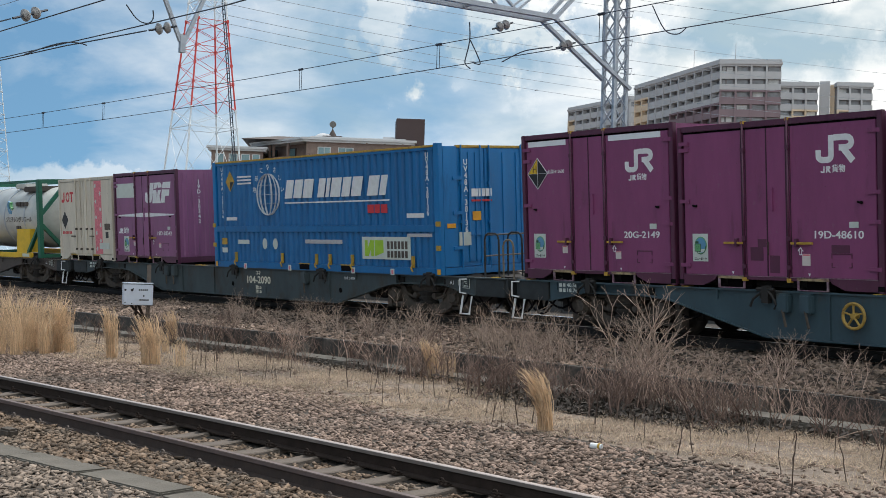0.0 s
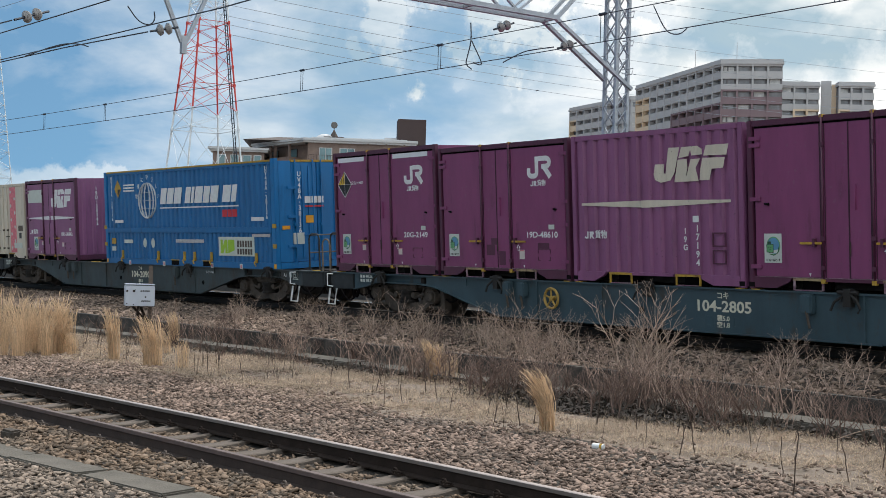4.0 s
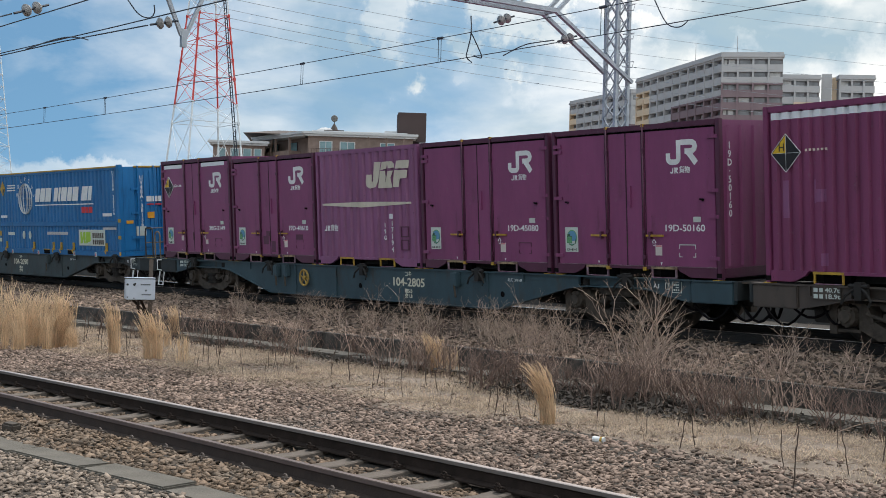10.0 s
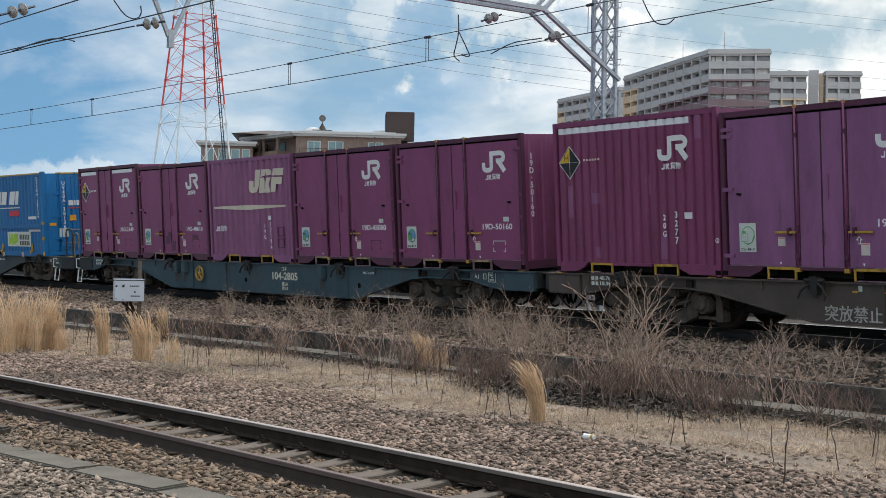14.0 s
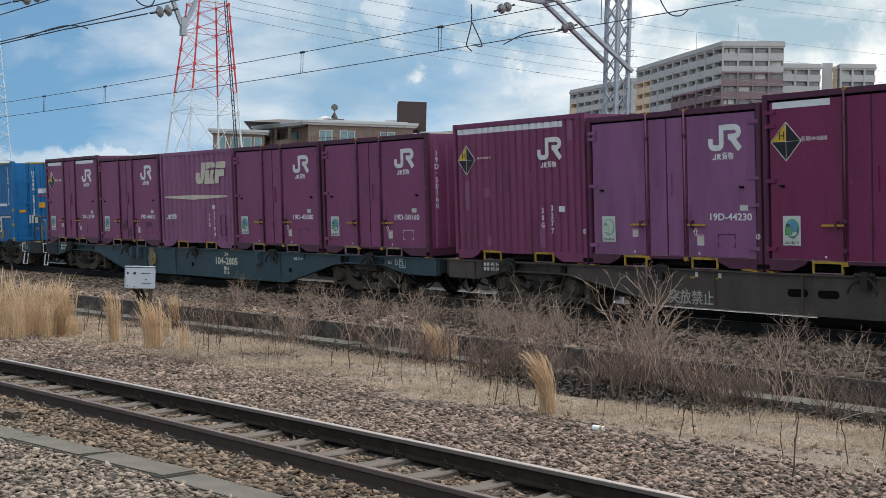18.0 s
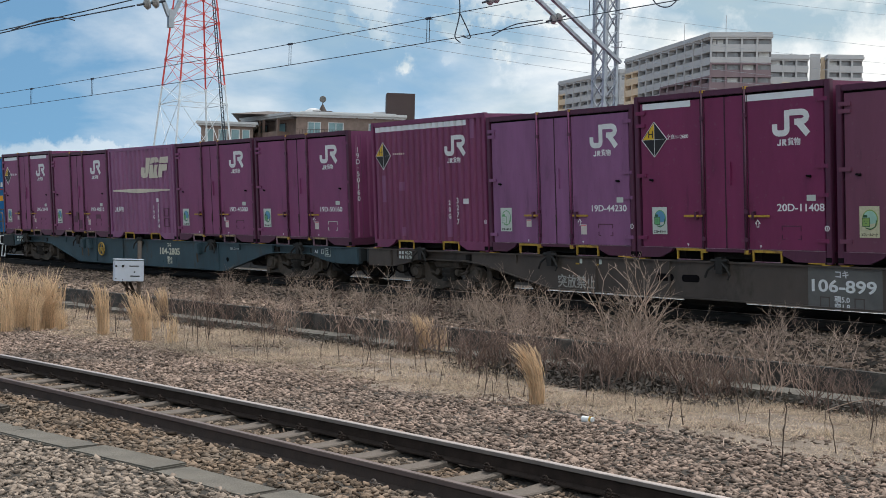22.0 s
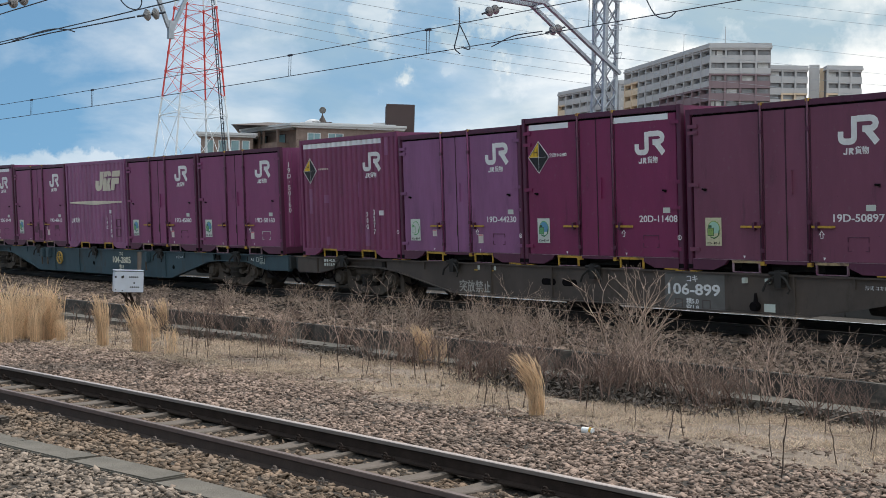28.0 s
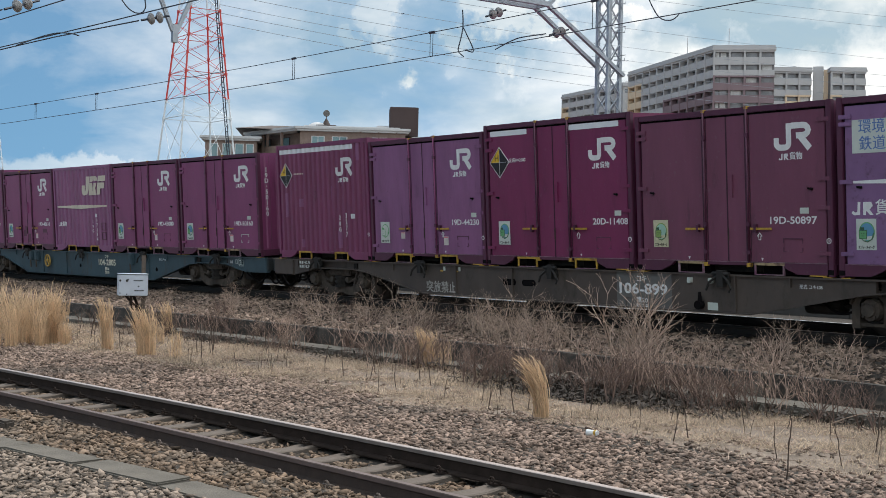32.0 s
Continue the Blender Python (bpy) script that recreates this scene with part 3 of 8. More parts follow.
for side in (-0.566, 0.566):
    pts = []
    for i in range(120):
        x = -58 + 0.55 * i
        a = math.atan(near_slope(x))
        s = Vector((-math.sin(a), math.cos(a), 0))
        pts.append((Vector((x, near_line(x), 0.047)) + s * side, s))
    r_ = new("rail", rail_mesh(pts, "rail", (7,) if side < 0 else (7, 8), RAIL_DULL if side < 0 else RAIL_HEAD, RAIL_SIDE if side < 0 else RAIL_DARK, RAIL_DULL if side < 0 else RAIL_FLANK))
    r_.parent = track_near
    pts = []
    for i in range(90):
        u = -85 + 1.15 * i
        a = -BEND * 0 + BEND * u
        c = curve_at(u)
        s = Vector((-math.sin(BEND * u), math.cos(BEND * u), 0)) * math.cos(CANT) + Vector((0, 0, math.sin(CANT)))
        up = Vector((0, 0, 0.3)) + Vector((math.sin(BEND * u) * math.sin(CANT), -math.cos(BEND * u) * math.sin(CANT), math.cos(CANT))) * (RAIL_Z - 0.3 - 0.153)
        pts.append((Vector((c.x, c.y, 0)) + up + s * side, s))
    # webs coloured near black for the shade beneath the train
    r_ = new("rail", rail_mesh(pts, "rail", (7, 8) if side > 0 else (7,), RAIL_BRIGHT if side > 0 else RAIL_HEAD, DARK_STEEL))
    r_.parent = track_train


def sleeper_mesh():
    bm = bmesh.new()
    sec = [(-0.13, -0.12), (0.13, -0.12), (0.1, 0.02), (0.085, 0.03), (-0.085, 0.03), (-0.1, 0.02)]
    ys = [-1.0, -0.96, -0.55, -0.3, 0.3, 0.55, 0.96, 1.0]
    rings = []
    for y in ys:
        k = 0.025 if abs(y) < 0.4 else 0.0
        rings.append([bm.verts.new((a, y, h - (k if h > 0 else 0))) for a, h in sec])
    for r0, r1 in zip(rings, rings[1:]):
        for i in range(6):
            bm.faces.new((r0[(i + 1) % 6], r0[i], r1[i], r1[(i + 1) % 6]))
    bm.faces.new(rings[0])
    bm.faces.new(rings[-1][::-1])
    return bm


def clip_mesh():
    bm = bmesh.new()
    box(bm, -0.06, 0.06, -0.05, 0.05, 0.0, 0.022)
    tube(bm, [(0.036 * math.cos(a_ * math.pi / 5), -0.045, 0.05 + 0.036 * math.sin(a_ * math.pi / 5)) for a_ in range(11)], 0.012, 6)
    tube(bm, [(-0.05, 0.02, 0.03), (-0.05, -0.05, 0.05), (0.0, -0.06, 0.055), (0.05, -0.04, 0.05), (0.05, 0.02, 0.03)], 0.012, 6)
    return bm


sl = None
x = -45.0
clip_me = {}
while x < 2:
    a = math.atan(near_slope(x))
    m = Matrix.Translation((x, near_line(x), 0.024)) @ Matrix.Rotation(a, 4, "Z")
    if sl is None:
        sl = part("sleeper", sleeper_mesh(), SLEEPER, track_near)
        ob = sl
    else:
        ob = new("sleeper", sl.data)
        ob.parent = track_near
    ob.matrix_basis = m
    if -30 < x < -2:
        for side in (-0.566, 0.566):
            for k in (-0.1, 0.1):
                if side not in clip_me:
                    # far rail's clips take the same shade-dark colour as its web
                    c_ = part("rail_clip", clip_mesh(), CLIP_STEEL if side < 0 else RAIL_DARK, track_near)
                    clip_me[side] = c_.data
                else:
                    c_ = new("rail_clip", clip_me[side])
                    c_.parent = track_near
                c_.matrix_basis = m @ Matrix.Translation((0, side + k * (1.08 if side < 0 else 0.88), 0.03)) @ Matrix.Rotation(0 if k < 0 else math.pi, 4, "Z") @ Matrix.Diagonal((0.7, 0.8, 0.75, 1))
    x += 0.62
# sleepers under the train, coloured for the shade the wagons throw
dark_sl = None
for i in range(110):
    u = -75 + 0.64 * i
    c = curve_at(u)
    if dark_sl is None:
        ob = part("sleeper", sleeper_mesh(), UNDER_SHADE, track_train)
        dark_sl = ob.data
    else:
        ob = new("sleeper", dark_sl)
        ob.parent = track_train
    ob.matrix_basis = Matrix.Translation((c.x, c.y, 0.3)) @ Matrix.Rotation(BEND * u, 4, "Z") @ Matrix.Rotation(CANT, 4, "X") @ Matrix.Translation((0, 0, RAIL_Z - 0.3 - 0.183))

# plain screen added beyond the train, hides the horizon seen under the wagons
far_screen = tagged(new("screen_far"), "added low dark grey screen behind the train", "wall", kind="structure")
for i in range(40):
    u0, u1 = -95 + 3.0 * i, -92 + 3.0 * i
    a_, b_ = Vector((u0, train_y(u0) + 7.0, 0)), Vector((u1, train_y(u1) + 7.0, 0))
    p_ = part("panel", rbox(0, (b_ - a_).length - 0.015, 0, 0.15, 0.3, 1.16, 0.01), FAR_GREY, far_screen)
    p_.matrix_basis = Matrix.Translation(a_) @ Matrix.Rotation(math.atan2(b_.y - a_.y, b_.x - a_.x), 4, "Z")

# cable trough lids beside the near track
trough = tagged(new("cable_trough"), "row of grey concrete cable trough lids", "cable trough", kind="structure")
for i in range(14):
    x = -18.5 + 1.18 * i
    y = 3.42 + 0.2 * (x + 12.0)
    lid = part("lid", rbox(0, 1.12, -0.17, 0.17, -0.08, 0.06, 0.012), CONCRETE, trough)
    lid.matrix_basis = pose(x, y, 0.008 + random.uniform(-0.006, 0.006), random.uniform(-1, 1), random.uniform(-1, 1), 11.5 + random.uniform(-2.5, 2.5))


# ---- loose stones ----
def stones(name, places, sizes, mat, label):
    """Many small angular stones as one object."""
    n = len(places)
    rng = np.random.default_rng(7)
    base = np.array([(-1, -1, -1), (1, -1, -1), (1, 1, -1), (-1, 1, -1), (-1, -1, 1), (1, -1, 1), (1, 1, 1), (-1, 1, 1)], float) * 0.5
    v = base[None] * (1 + rng.uniform(-0.55, 0.25, (n, 8, 3)))
    v *= (sizes[:, None] * rng.uniform(0.7, 1.2, (n, 3)) * np.array([1.35, 0.95, 0.42]))[:, None, :]
    ang = rng.uniform(-np.pi, np.pi, (n, 3)) * np.array([0.17, 0.17, 1.0])
    for ax, (i, j) in enumerate(((1, 2), (0, 2), (0, 1))):
        c, s = np.cos(ang[:, ax])[:, None], np.sin(ang[:, ax])[:, None]
        a_, b_ = v[:, :, i].copy(), v[:, :, j].copy()
        v[:, :, i], v[:, :, j] = a_ * c - b_ * s, a_ * s + b_ * c
    v += places[:, None, :]
    quad = np.array([(3, 2, 1, 0), (4, 5, 6, 7), (0, 1, 5, 4), (1, 2, 6, 5), (2, 3, 7, 6), (3, 0, 4, 7)])
    f = (np.arange(n)[:, None, None] * 8 + quad[None]).reshape(-1, 4)
    me = bpy.data.meshes.new(name)
    me.vertices.add(n * 8)
    me.vertices.foreach_set("co", v.reshape(-1))
    me.loops.add(len(f) * 4)
    me.loops.foreach_set("vertex_index", f.reshape(-1))
    me.polygons.add(len(f))
    me.polygons.foreach_set("loop_start", np.arange(len(f)) * 4)
    me.update(calc_edges=True)
    me.materials.append(mat)
    return tagged(new(name, me), label, "gravel", kind="stuff")


def scatter(x0, x1, y0, y1, n, keep, seed):
    rng = np.random.default_rng(seed)
    out = []
    for x, y in zip(rng.uniform(x0, x1, n), rng.uniform(y0, y1, n)):
        if rng.random() < keep(x, y):
            out.append((x, y, ground_z(x, y)))
    return np.array(out)


def strewn(x, y):
    """How fully the gravel bed is strewn: it thins out at both ends of the stretch."""
    a = math.degrees(math.atan2(-x, y))
    k = min(a - 27, 83 - a) / 5.0
    return max(0.0, min(1.0, k))


def near_keep(x, y):
    fade = strewn(x, y)
    if fade < noise.noise((x * 3, y * 3, 1.0)) * 0.5 + 0.5:
        return 0
    d = y - near_line(x)
    if abs(abs(d) - 0.566) < 0.09:
        return 0
    if abs(d) < 0.5 and abs(((x + 45.0) / 0.62 + 0.5) % 1.0 - 0.5) < 0.17:
        return 0.28
    lid_y = 3.42 + 0.2 * (x + 12.0)
    if abs(y - lid_y) < 0.16:
        return 0
    if d < 2.6:
        return 1
    n_ = noise.noise((x * 0.35, y * 0.35, 4.0))
    return max(0.05 + 0.5 * max(0, noise.noise((x * 1.3, y * 1.3, 2.0))), 1 - (d - (3.4 if x < -13 else 3.0)) / 0.6 + n_ * 1.4)


pl = scatter(-27, -3.2, 2.4, 9.9, 165000, near_keep, 1)
size = np.random.default_rng(2).uniform(0.029, 0.06, len(pl))
pl[:, 2] += np.random.default_rng(5).uniform(-0.03, 0.013, len(pl))
off = pl[:, 1] - np.array([near_line(a_) for a_ in pl[:, 0]])
lid_side = pl[:, 1] < 3.42 + 0.2 * (pl[:, 0] + 12.0)
rusty = (~lid_side) & (off < 0.56)
stones("ballast_stones", pl[lid_side], size[lid_side], STONE_GREY, "grey angular ballast stones beside the trough lids")
stones("ballast_stones", pl[rusty], size[rusty], STONE_RUST, "rust-stained ballast stones along the near rail")
rest = ~(lid_side | rusty)
stones("ballast_stones", pl[rest], size[rest], STONE, "brown angular ballast stones beyond the near track")


def bank_keep(x, y):
    if strewn(x, y) < 0.5:
        return 0
    return 1 if wall_line(x) + 0.15 < y < train_y(x) + 4.5 else 0


pl = scatter(-46, -5, 8.5, 21, 150000, bank_keep, 3)
pl[:, 2] += np.random.default_rng(6).uniform(-0.03, 0.014, len(pl))
stones("ballast_stones", pl, np.random.default_rng(4).uniform(0.036, 0.09, len(pl)), STONE_DARK, "dusky brown ballast stones on the bank under the train")


# ---- train: marks on the containers ----
def emblem(parent, x, y, z, w, h, mat=None):
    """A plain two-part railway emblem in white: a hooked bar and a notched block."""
    mat = mat or WHITE
    bm = bmesh.new()
    k = w * 0.135
    arc = [(0.07 + 0.12 * (1 - math.cos(a)), 0.24 - 0.16 * math.sin(a)) for a in (0, 0.4, 0.8, 1.2, 1.57)]
    arc += [(0.3 + 0.1 * math.sin(a), 0.24 - 0.16 * math.cos(a)) for a in (0, 0.4, 0.8, 1.2, 1.57)]
    ribbon(bm, [(x + w * a, z + h * b) for a, b in [(0.07, 0.46)] + arc + [(0.4, 0.99)]], k, y - 0.002, y + 0.002)
    bow = [(0.78 + 0.14 * math.sin(a), 0.7 + 0.19 * math.cos(a)) for a in (0, 0.5, 1.0, 1.57, 2.1, 2.6, 3.14)]
    ribbon(bm, [(x + w * a, z + h * b) for a, b in [(0.47, 0.89)] + bow + [(0.6, 0.51)]], k, y - 0.002, y + 0.002)
    ribbon(bm, [(x + w * 0.7, z + h * 0.5), (x + w * 0.95, z)], k * 1.1, y - 0.0035, y + 0.002)
    part("emblem", bm, mat, parent, "white painted emblem")
    freight_line(parent, x + w * 0.13, z - 0.15, 0.092, y, mat)


def freight_line(parent, x, z, h, y, mat):
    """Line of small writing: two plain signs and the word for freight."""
    bm = bmesh.new()
    ribbon(bm, [(x, z + h * 0.25), (x + h * 0.2, z + h * 0.1), (x + h * 0.55, z + h * 0.12), (x + h * 0.6, z + h)], h * 0.22, y - 0.002, y + 0.002)
    part("inscription", bm, mat, parent)
    bm = bmesh.new()
    prism(bm, [(x + h * a, z + h * b) for a, b in ((0.95, 0), (1.17, 0), (1.2, 0.35), (1.55, 0), (1.85, 0), (1.5, 0.42), (1.78, 0.7), (1.65, 1), (0.95, 1))], y - 0.002, y + 0.002)
    part("inscription", bm, mat, parent)
    lettering("inscription", "\u8ca8\u7269", h * 1.25, x + h * 3.2, y, z + h * 0.5, mat, parent, h * 2.4, 0.002)


def plate(name, parent, x0, x1, z0, z1, y, mat, label=""):
    bm = bmesh.new()
    box(bm, x0, x1, y - 0.0035, y, z0, z1)
    return part(name, bm, mat, parent, label)


def disc(bm, cx, cz, r, y0, y1, k=1.0, n=20):
    prism(bm, [(cx + r * math.cos(2 * math.pi * i / n), cz + r * k * math.sin(2 * math.pi * i / n)) for i in range(n)], y0, y1)


def eco_sticker(parent, x, z, y, w=0.31, h=0.43, state=0):
    """Square label with a round print, a blockish green figure and a line of small writing."""
    back, sea, leaf = ((STICKER_PALE, STICKER_BLUE, STICKER_GREEN), (STICKER_PALE, STICKER_MINT, STICKER_GREEN), (STICKER_YELLOWED, STICKER_MINT, STICKER_OLIVE))[state]
    p = plate("sticker", parent, x, x + w, z - h, z, y, back, ("pale sticker with a blue and green print", "bleached sticker with a mint print", "yellowed sticker with an olive print")[state])
    cx, cz, r = x + w * 0.53, z - h * 0.42, w * 0.4
    bm = bmesh.new()
    disc(bm, cx, cz, r, y - 0.0055, y - 0.0035, 1.1)
    part("print", bm, leaf, p)
    bm = bmesh.new()
    disc(bm, cx, cz, r * 0.88, y - 0.0075, y - 0.0055, 1.1)
    part("print", bm, back if state == 1 else sea, p)
    bm = bmesh.new()
    prism(bm, [(cx - r * 0.5, cz - r * 0.95), (cx + r * 0.5, cz - r * 0.85), (cx + r * 0.8, cz - r * 0.4), (cx - r * 0.2, cz - r * 0.55)], y - 0.0095, y - 0.0075)
    part("print", bm, back, p)
    # square figure in front of the globe, with a dark outline and two eyes
    fx, fz, fr = x + w * 0.34, cz - r * 0.28, r * 0.5
    ink = STICKER_GREEN if state == 1 else STICKER_INK
    bm = bmesh.new()
    prism(bm, [(fx - fr, fz - fr), (fx + fr, fz - fr * 1.1), (fx + fr * 1.05, fz + fr), (fx - fr, fz + fr * 0.9)], y - 0.0105, y - 0.0095)
    prism(bm, [(fx - fr * 0.7, fz + fr), (fx + fr * 0.3, fz + fr), (fx + fr * 0.3, fz + fr * 1.6), (fx - fr * 0.7, fz + fr * 1.6)], y - 0.0105, y - 0.0095)
    part("print", bm, ink, p)
    bm = bmesh.new()
    fr *= 0.86
    prism(bm, [(fx - fr, fz - fr), (fx + fr, fz - fr * 1.1), (fx + fr * 1.05, fz + fr), (fx - fr, fz + fr * 0.9)], y - 0.0125, y - 0.0105)
    part("print", bm, back if state == 1 else leaf, p)
    bm = bmesh.new()
    for k in (-0.4, 0.35):
        disc(bm, fx + fr * k, fz + fr * 0.25, fr * 0.13, y - 0.0145, y - 0.0125, 1.0, 8)
    box(bm, fx - fr * 0.3, fx + fr * 0.3, y - 0.0145, y - 0.0125, fz - fr * 0.45, fz - fr * 0.32)
    ribbon(bm, [(cx + r * 0.85, cz - r * 0.1), (cx + r * 0.7, cz - r * 0.8), (cx + r * 0.1, cz - r * 1.12), (cx - r * 0.5, cz - r * 0.95)], r * 0.09, y - 0.0145, y - 0.0125)
    part("print", bm, ink, p)
    lettering("print", "\u30a8\u30b3\u30ec\u30fc\u30eb\u30de\u30fc\u30af", 0.05, x + w * 0.5, y - 0.0055, z - h * 0.915, BLACK, p, w * 0.8, 0.001)
    return p


def small_notice(parent, x, z, y, w=0.13, h=0.13):
    p = plate("notice", parent, x, x + w, z, z + h, y, NOTICE_WHITE, "small white notice with a red heading")
    plate("heading", p, x + 0.01, x + w - 0.01, z + h * 0.84, z + h * 0.96, y - 0.0035, PINK)


def ring_mark(parent, x, z, y, r=0.045):
    bm = bmesh.new()
    ribbon(bm, [(x + r * math.cos(i * math.pi / 7), z + r * math.sin(i * math.pi / 7)) for i in range(15)], 0.012, y - 0.002, y)
    box(bm, x - 0.006, x + 0.006, y - 0.0019, y, z - r * 0.5, z + r * 0.5)
    part("ring_marking", bm, WHITE, parent)


def slant_emblem(parent, x, z0, w, h, ym, mat, label):
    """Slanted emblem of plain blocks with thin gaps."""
    bm = bmesh.new()
    for shape in ([(0.21, 1.0), (0.36, 0.99), (0.29, 0.27), (0.23, 0.05), (0.1, 0.0), (0.02, 0.08), (0.0, 0.25), (0.02, 0.54), (0.15, 0.53), (0.14, 0.27), (0.165, 0.25)],
                  [(0.385, 0.99), (0.6, 1.0), (0.655, 0.9), (0.66, 0.75), (0.52, 0.735), (0.505, 0.92), (0.48, 0.725), (0.345, 0.68)],
                  [(0.335, 0.64), (0.455, 0.645), (0.465, 0.4), (0.44, 0.1), (0.51, 0.63), (0.635, 0.64), (0.57, 0.37), (0.61, 0.0), (0.285, 0.0)],
                  [(0.71, 1.0), (1.0, 1.0), (0.97, 0.7), (0.675, 0.71)],
                  [(0.665, 0.65), (0.95, 0.63), (0.925, 0.34), (0.78, 0.33), (0.75, 0.02), (0.62, 0.02), (0.635, 0.35)]):
        prism(bm, [(x + w * a, z0 + h * b) for a, b in shape], ym - 0.002, ym)
    part("emblem", bm, mat, parent, label)


def hazard_diamond(parent, cx, cz, y, r=0.28, k=0.95, letter="H"):
    p = None
    bm = bmesh.new()
    prism(bm, [(cx - r * k, cz), (cx, cz - r), (cx + r * k, cz), (cx, cz + r)], y - 0.003, y)
    p = part("height_diamond", bm, BLACK, parent, "yellow and black height warning diamond")
    bm = bmesh.new()
    q = 0.93
    prism(bm, [(cx - r * k * q, cz), (cx, cz), (cx, cz + r * q)], y - 0.006, y - 0.003)
    part("yellow_quarter", bm, YELLOW_CLEAN, p)
    bm = bmesh.new()
    e = 0.012
    pts = [Vector((cx - r * k, y - 0.004, cz)), Vector((cx, y - 0.004, cz - r)), Vector((cx + r * k, y - 0.004, cz)), Vector((cx, y - 0.004, cz + r))]
    for i in range(4):
        bar(bm, pts[i], pts[(i + 1) % 4], e, 0.006)
    bar(bm, pts[0], pts[2], e * 0.5, 0.004)
    bar(bm, pts[1], pts[3], e * 0.5, 0.004)
    part("edging", bm, WHITE, p)
    lettering("letter", letter, 0.17, cx - r * k * 0.28, y - 0.007, cz + r * 0.28, BLACK, p)
    return p


def container_frame(t, L, W, H, trim):
    """Posts, rails, floor, pockets: what every box has."""
    hx, hy = L / 2, W / 2
    for sx in (-1, 1):
        for sy in (-1, 1):
            p = part("corner_post", rbox(min(sx * hx, sx * (hx - 0.09)), max(sx * hx, sx * (hx - 0.09)), min(sy * hy, sy * (hy - 0.09)), max(sy * hy, sy * (hy - 0.09)), 0.0, H, 0.008), trim, t)
            # corner hole as a flat black patch, its inner shade painted
            bm = bmesh.new()
            box(bm, sx * hx - 0.05 - sx * 0.05, sx * hx + 0.05 - sx * 0.05, sy * hy - 0.004, sy * hy + 0.004, 0.03, 0.1)
            part("corner_hole", bm, DARK_GAP, p)
    for sy in (-1, 1):
        part("top_rail", rbox(-hx + 0.091, hx - 0.091, min(sy * hy, sy * (hy - 0.07)) + 0.006 * (sy < 0), max(sy * hy, sy * (hy - 0.07)) - 0.006 * (sy > 0), H - 0.09, H - 0.003, 0.006), trim, t)
        ya, yb = min(sy * hy, sy * (hy - 0.07)), max(sy * hy, sy * (hy - 0.07))
        rails = [[(-hx + 0.091, 0.18), (-hx + 0.091, 0.02), (-1.36, 0.02), (-1.14, 0.11), (-1.08, 0.18)], [(-0.55, 0.18), (-0.55, 0.135), (0.42, 0.135), (0.42, 0.18)],
                 [(0.95, 0.18), (1.02, 0.11), (1.24, 0.02), (hx - 0.091, 0.02), (hx - 0.091, 0.18)]]
        if L > 5:
            rails = [[(-hx + 0.091, 0.18), (-hx + 0.091, 0.02), (hx - 0.091, 0.02), (hx - 0.091, 0.18)]]
        for outline in rails:
            bm = bmesh.new()
            prism(bm, outline, ya, yb)
            part("bottom_rail", bm, trim, t)
    for sx in (-1, 1):
        part("end_sill", rbox(min(sx * hx, sx * (hx - 0.08)), max(sx * hx, sx * (hx - 0.08)), -hy + 0.091, hy - 0.091, 0.02, 0.17, 0.008), trim, t)
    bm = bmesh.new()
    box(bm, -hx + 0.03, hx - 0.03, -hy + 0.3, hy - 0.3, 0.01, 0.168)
    part("floor", bm, UNDER_SHADE, t)


def fork_pocket(t, x0, x1, hy, frame_mat=None):
    fm = frame_mat or YELLOW
    for sy in (-1,):
        y0, y1 = -hy - 0.004, -hy + 0.3
        # set-back black block: the pocket's shade is in its colour
        bm = bmesh.new()
        box(bm, x0, x1, y0 + 0.2, y1, 0.0, 0.15)
        p = part("fork_pocket", bm, DARK_GAP, t)
        bm = bmesh.new()
        box(bm, x0 - 0.028, x1 + 0.028, y0, y0 + 0.03, 0.14, 0.176)
        part("pocket_lip", bm, WORN_LIP if fm is SCUFF else YELLOW, p, "worn tan pocket lip" if fm is SCUFF else "chipped yellow pocket lip")
        for edge_ in (x0 - 0.02, x1 - 0.004):
            bm = bmesh.new()
            box(bm, edge_, edge_ + 0.024, y0, y0 + 0.03, 0.0, 0.139)
            part("pocket_rim", bm, fm, p)
        bm = bmesh.new()
        box(bm, x0 + 0.004, x1 - 0.004, y0, y0 + 0.03, -0.004, 0.009)
        part("pocket_rim", bm, SCUFF, p, "scuffed bare lower edge of the pocket")


def end_wall(t, L, W, H, mat, sx=1):
    """Ribbed end wall, seen from the gap between two wagons."""
    hx, hy = L / 2, W / 2
    bm = bmesh.new()
    box(bm, min(sx * (hx - 0.06), sx * (hx - 0.03)), max(sx * (hx - 0.06), sx * (hx - 0.03)), -hy + 0.09, hy - 0.09, 0.17, H - 0.03)
    p = part("end_wall", bm, mat, t)
    for i in range(7):
        y = -hy + 0.28 + i * (W - 0.56) / 6
        bm = bmesh.new()
        a, b = sx * (hx - 0.032), sx * (hx - 0.004)
        vs = []
        for zz in (0.2, H - 0.1):
            vs.append([bm.verts.new((a, y - 0.08, zz)), bm.verts.new((b, y - 0.045, zz)), bm.verts.new((b, y + 0.045, zz)), bm.verts.new((a, y + 0.08, zz))])
        for k in range(3):
            f_ = (vs[0][k], vs[0][k + 1], vs[1][k + 1], vs[1][k])
            bm.faces.new(f_ if sx > 0 else f_[::-1])
        part("rib", bm, mat, p)


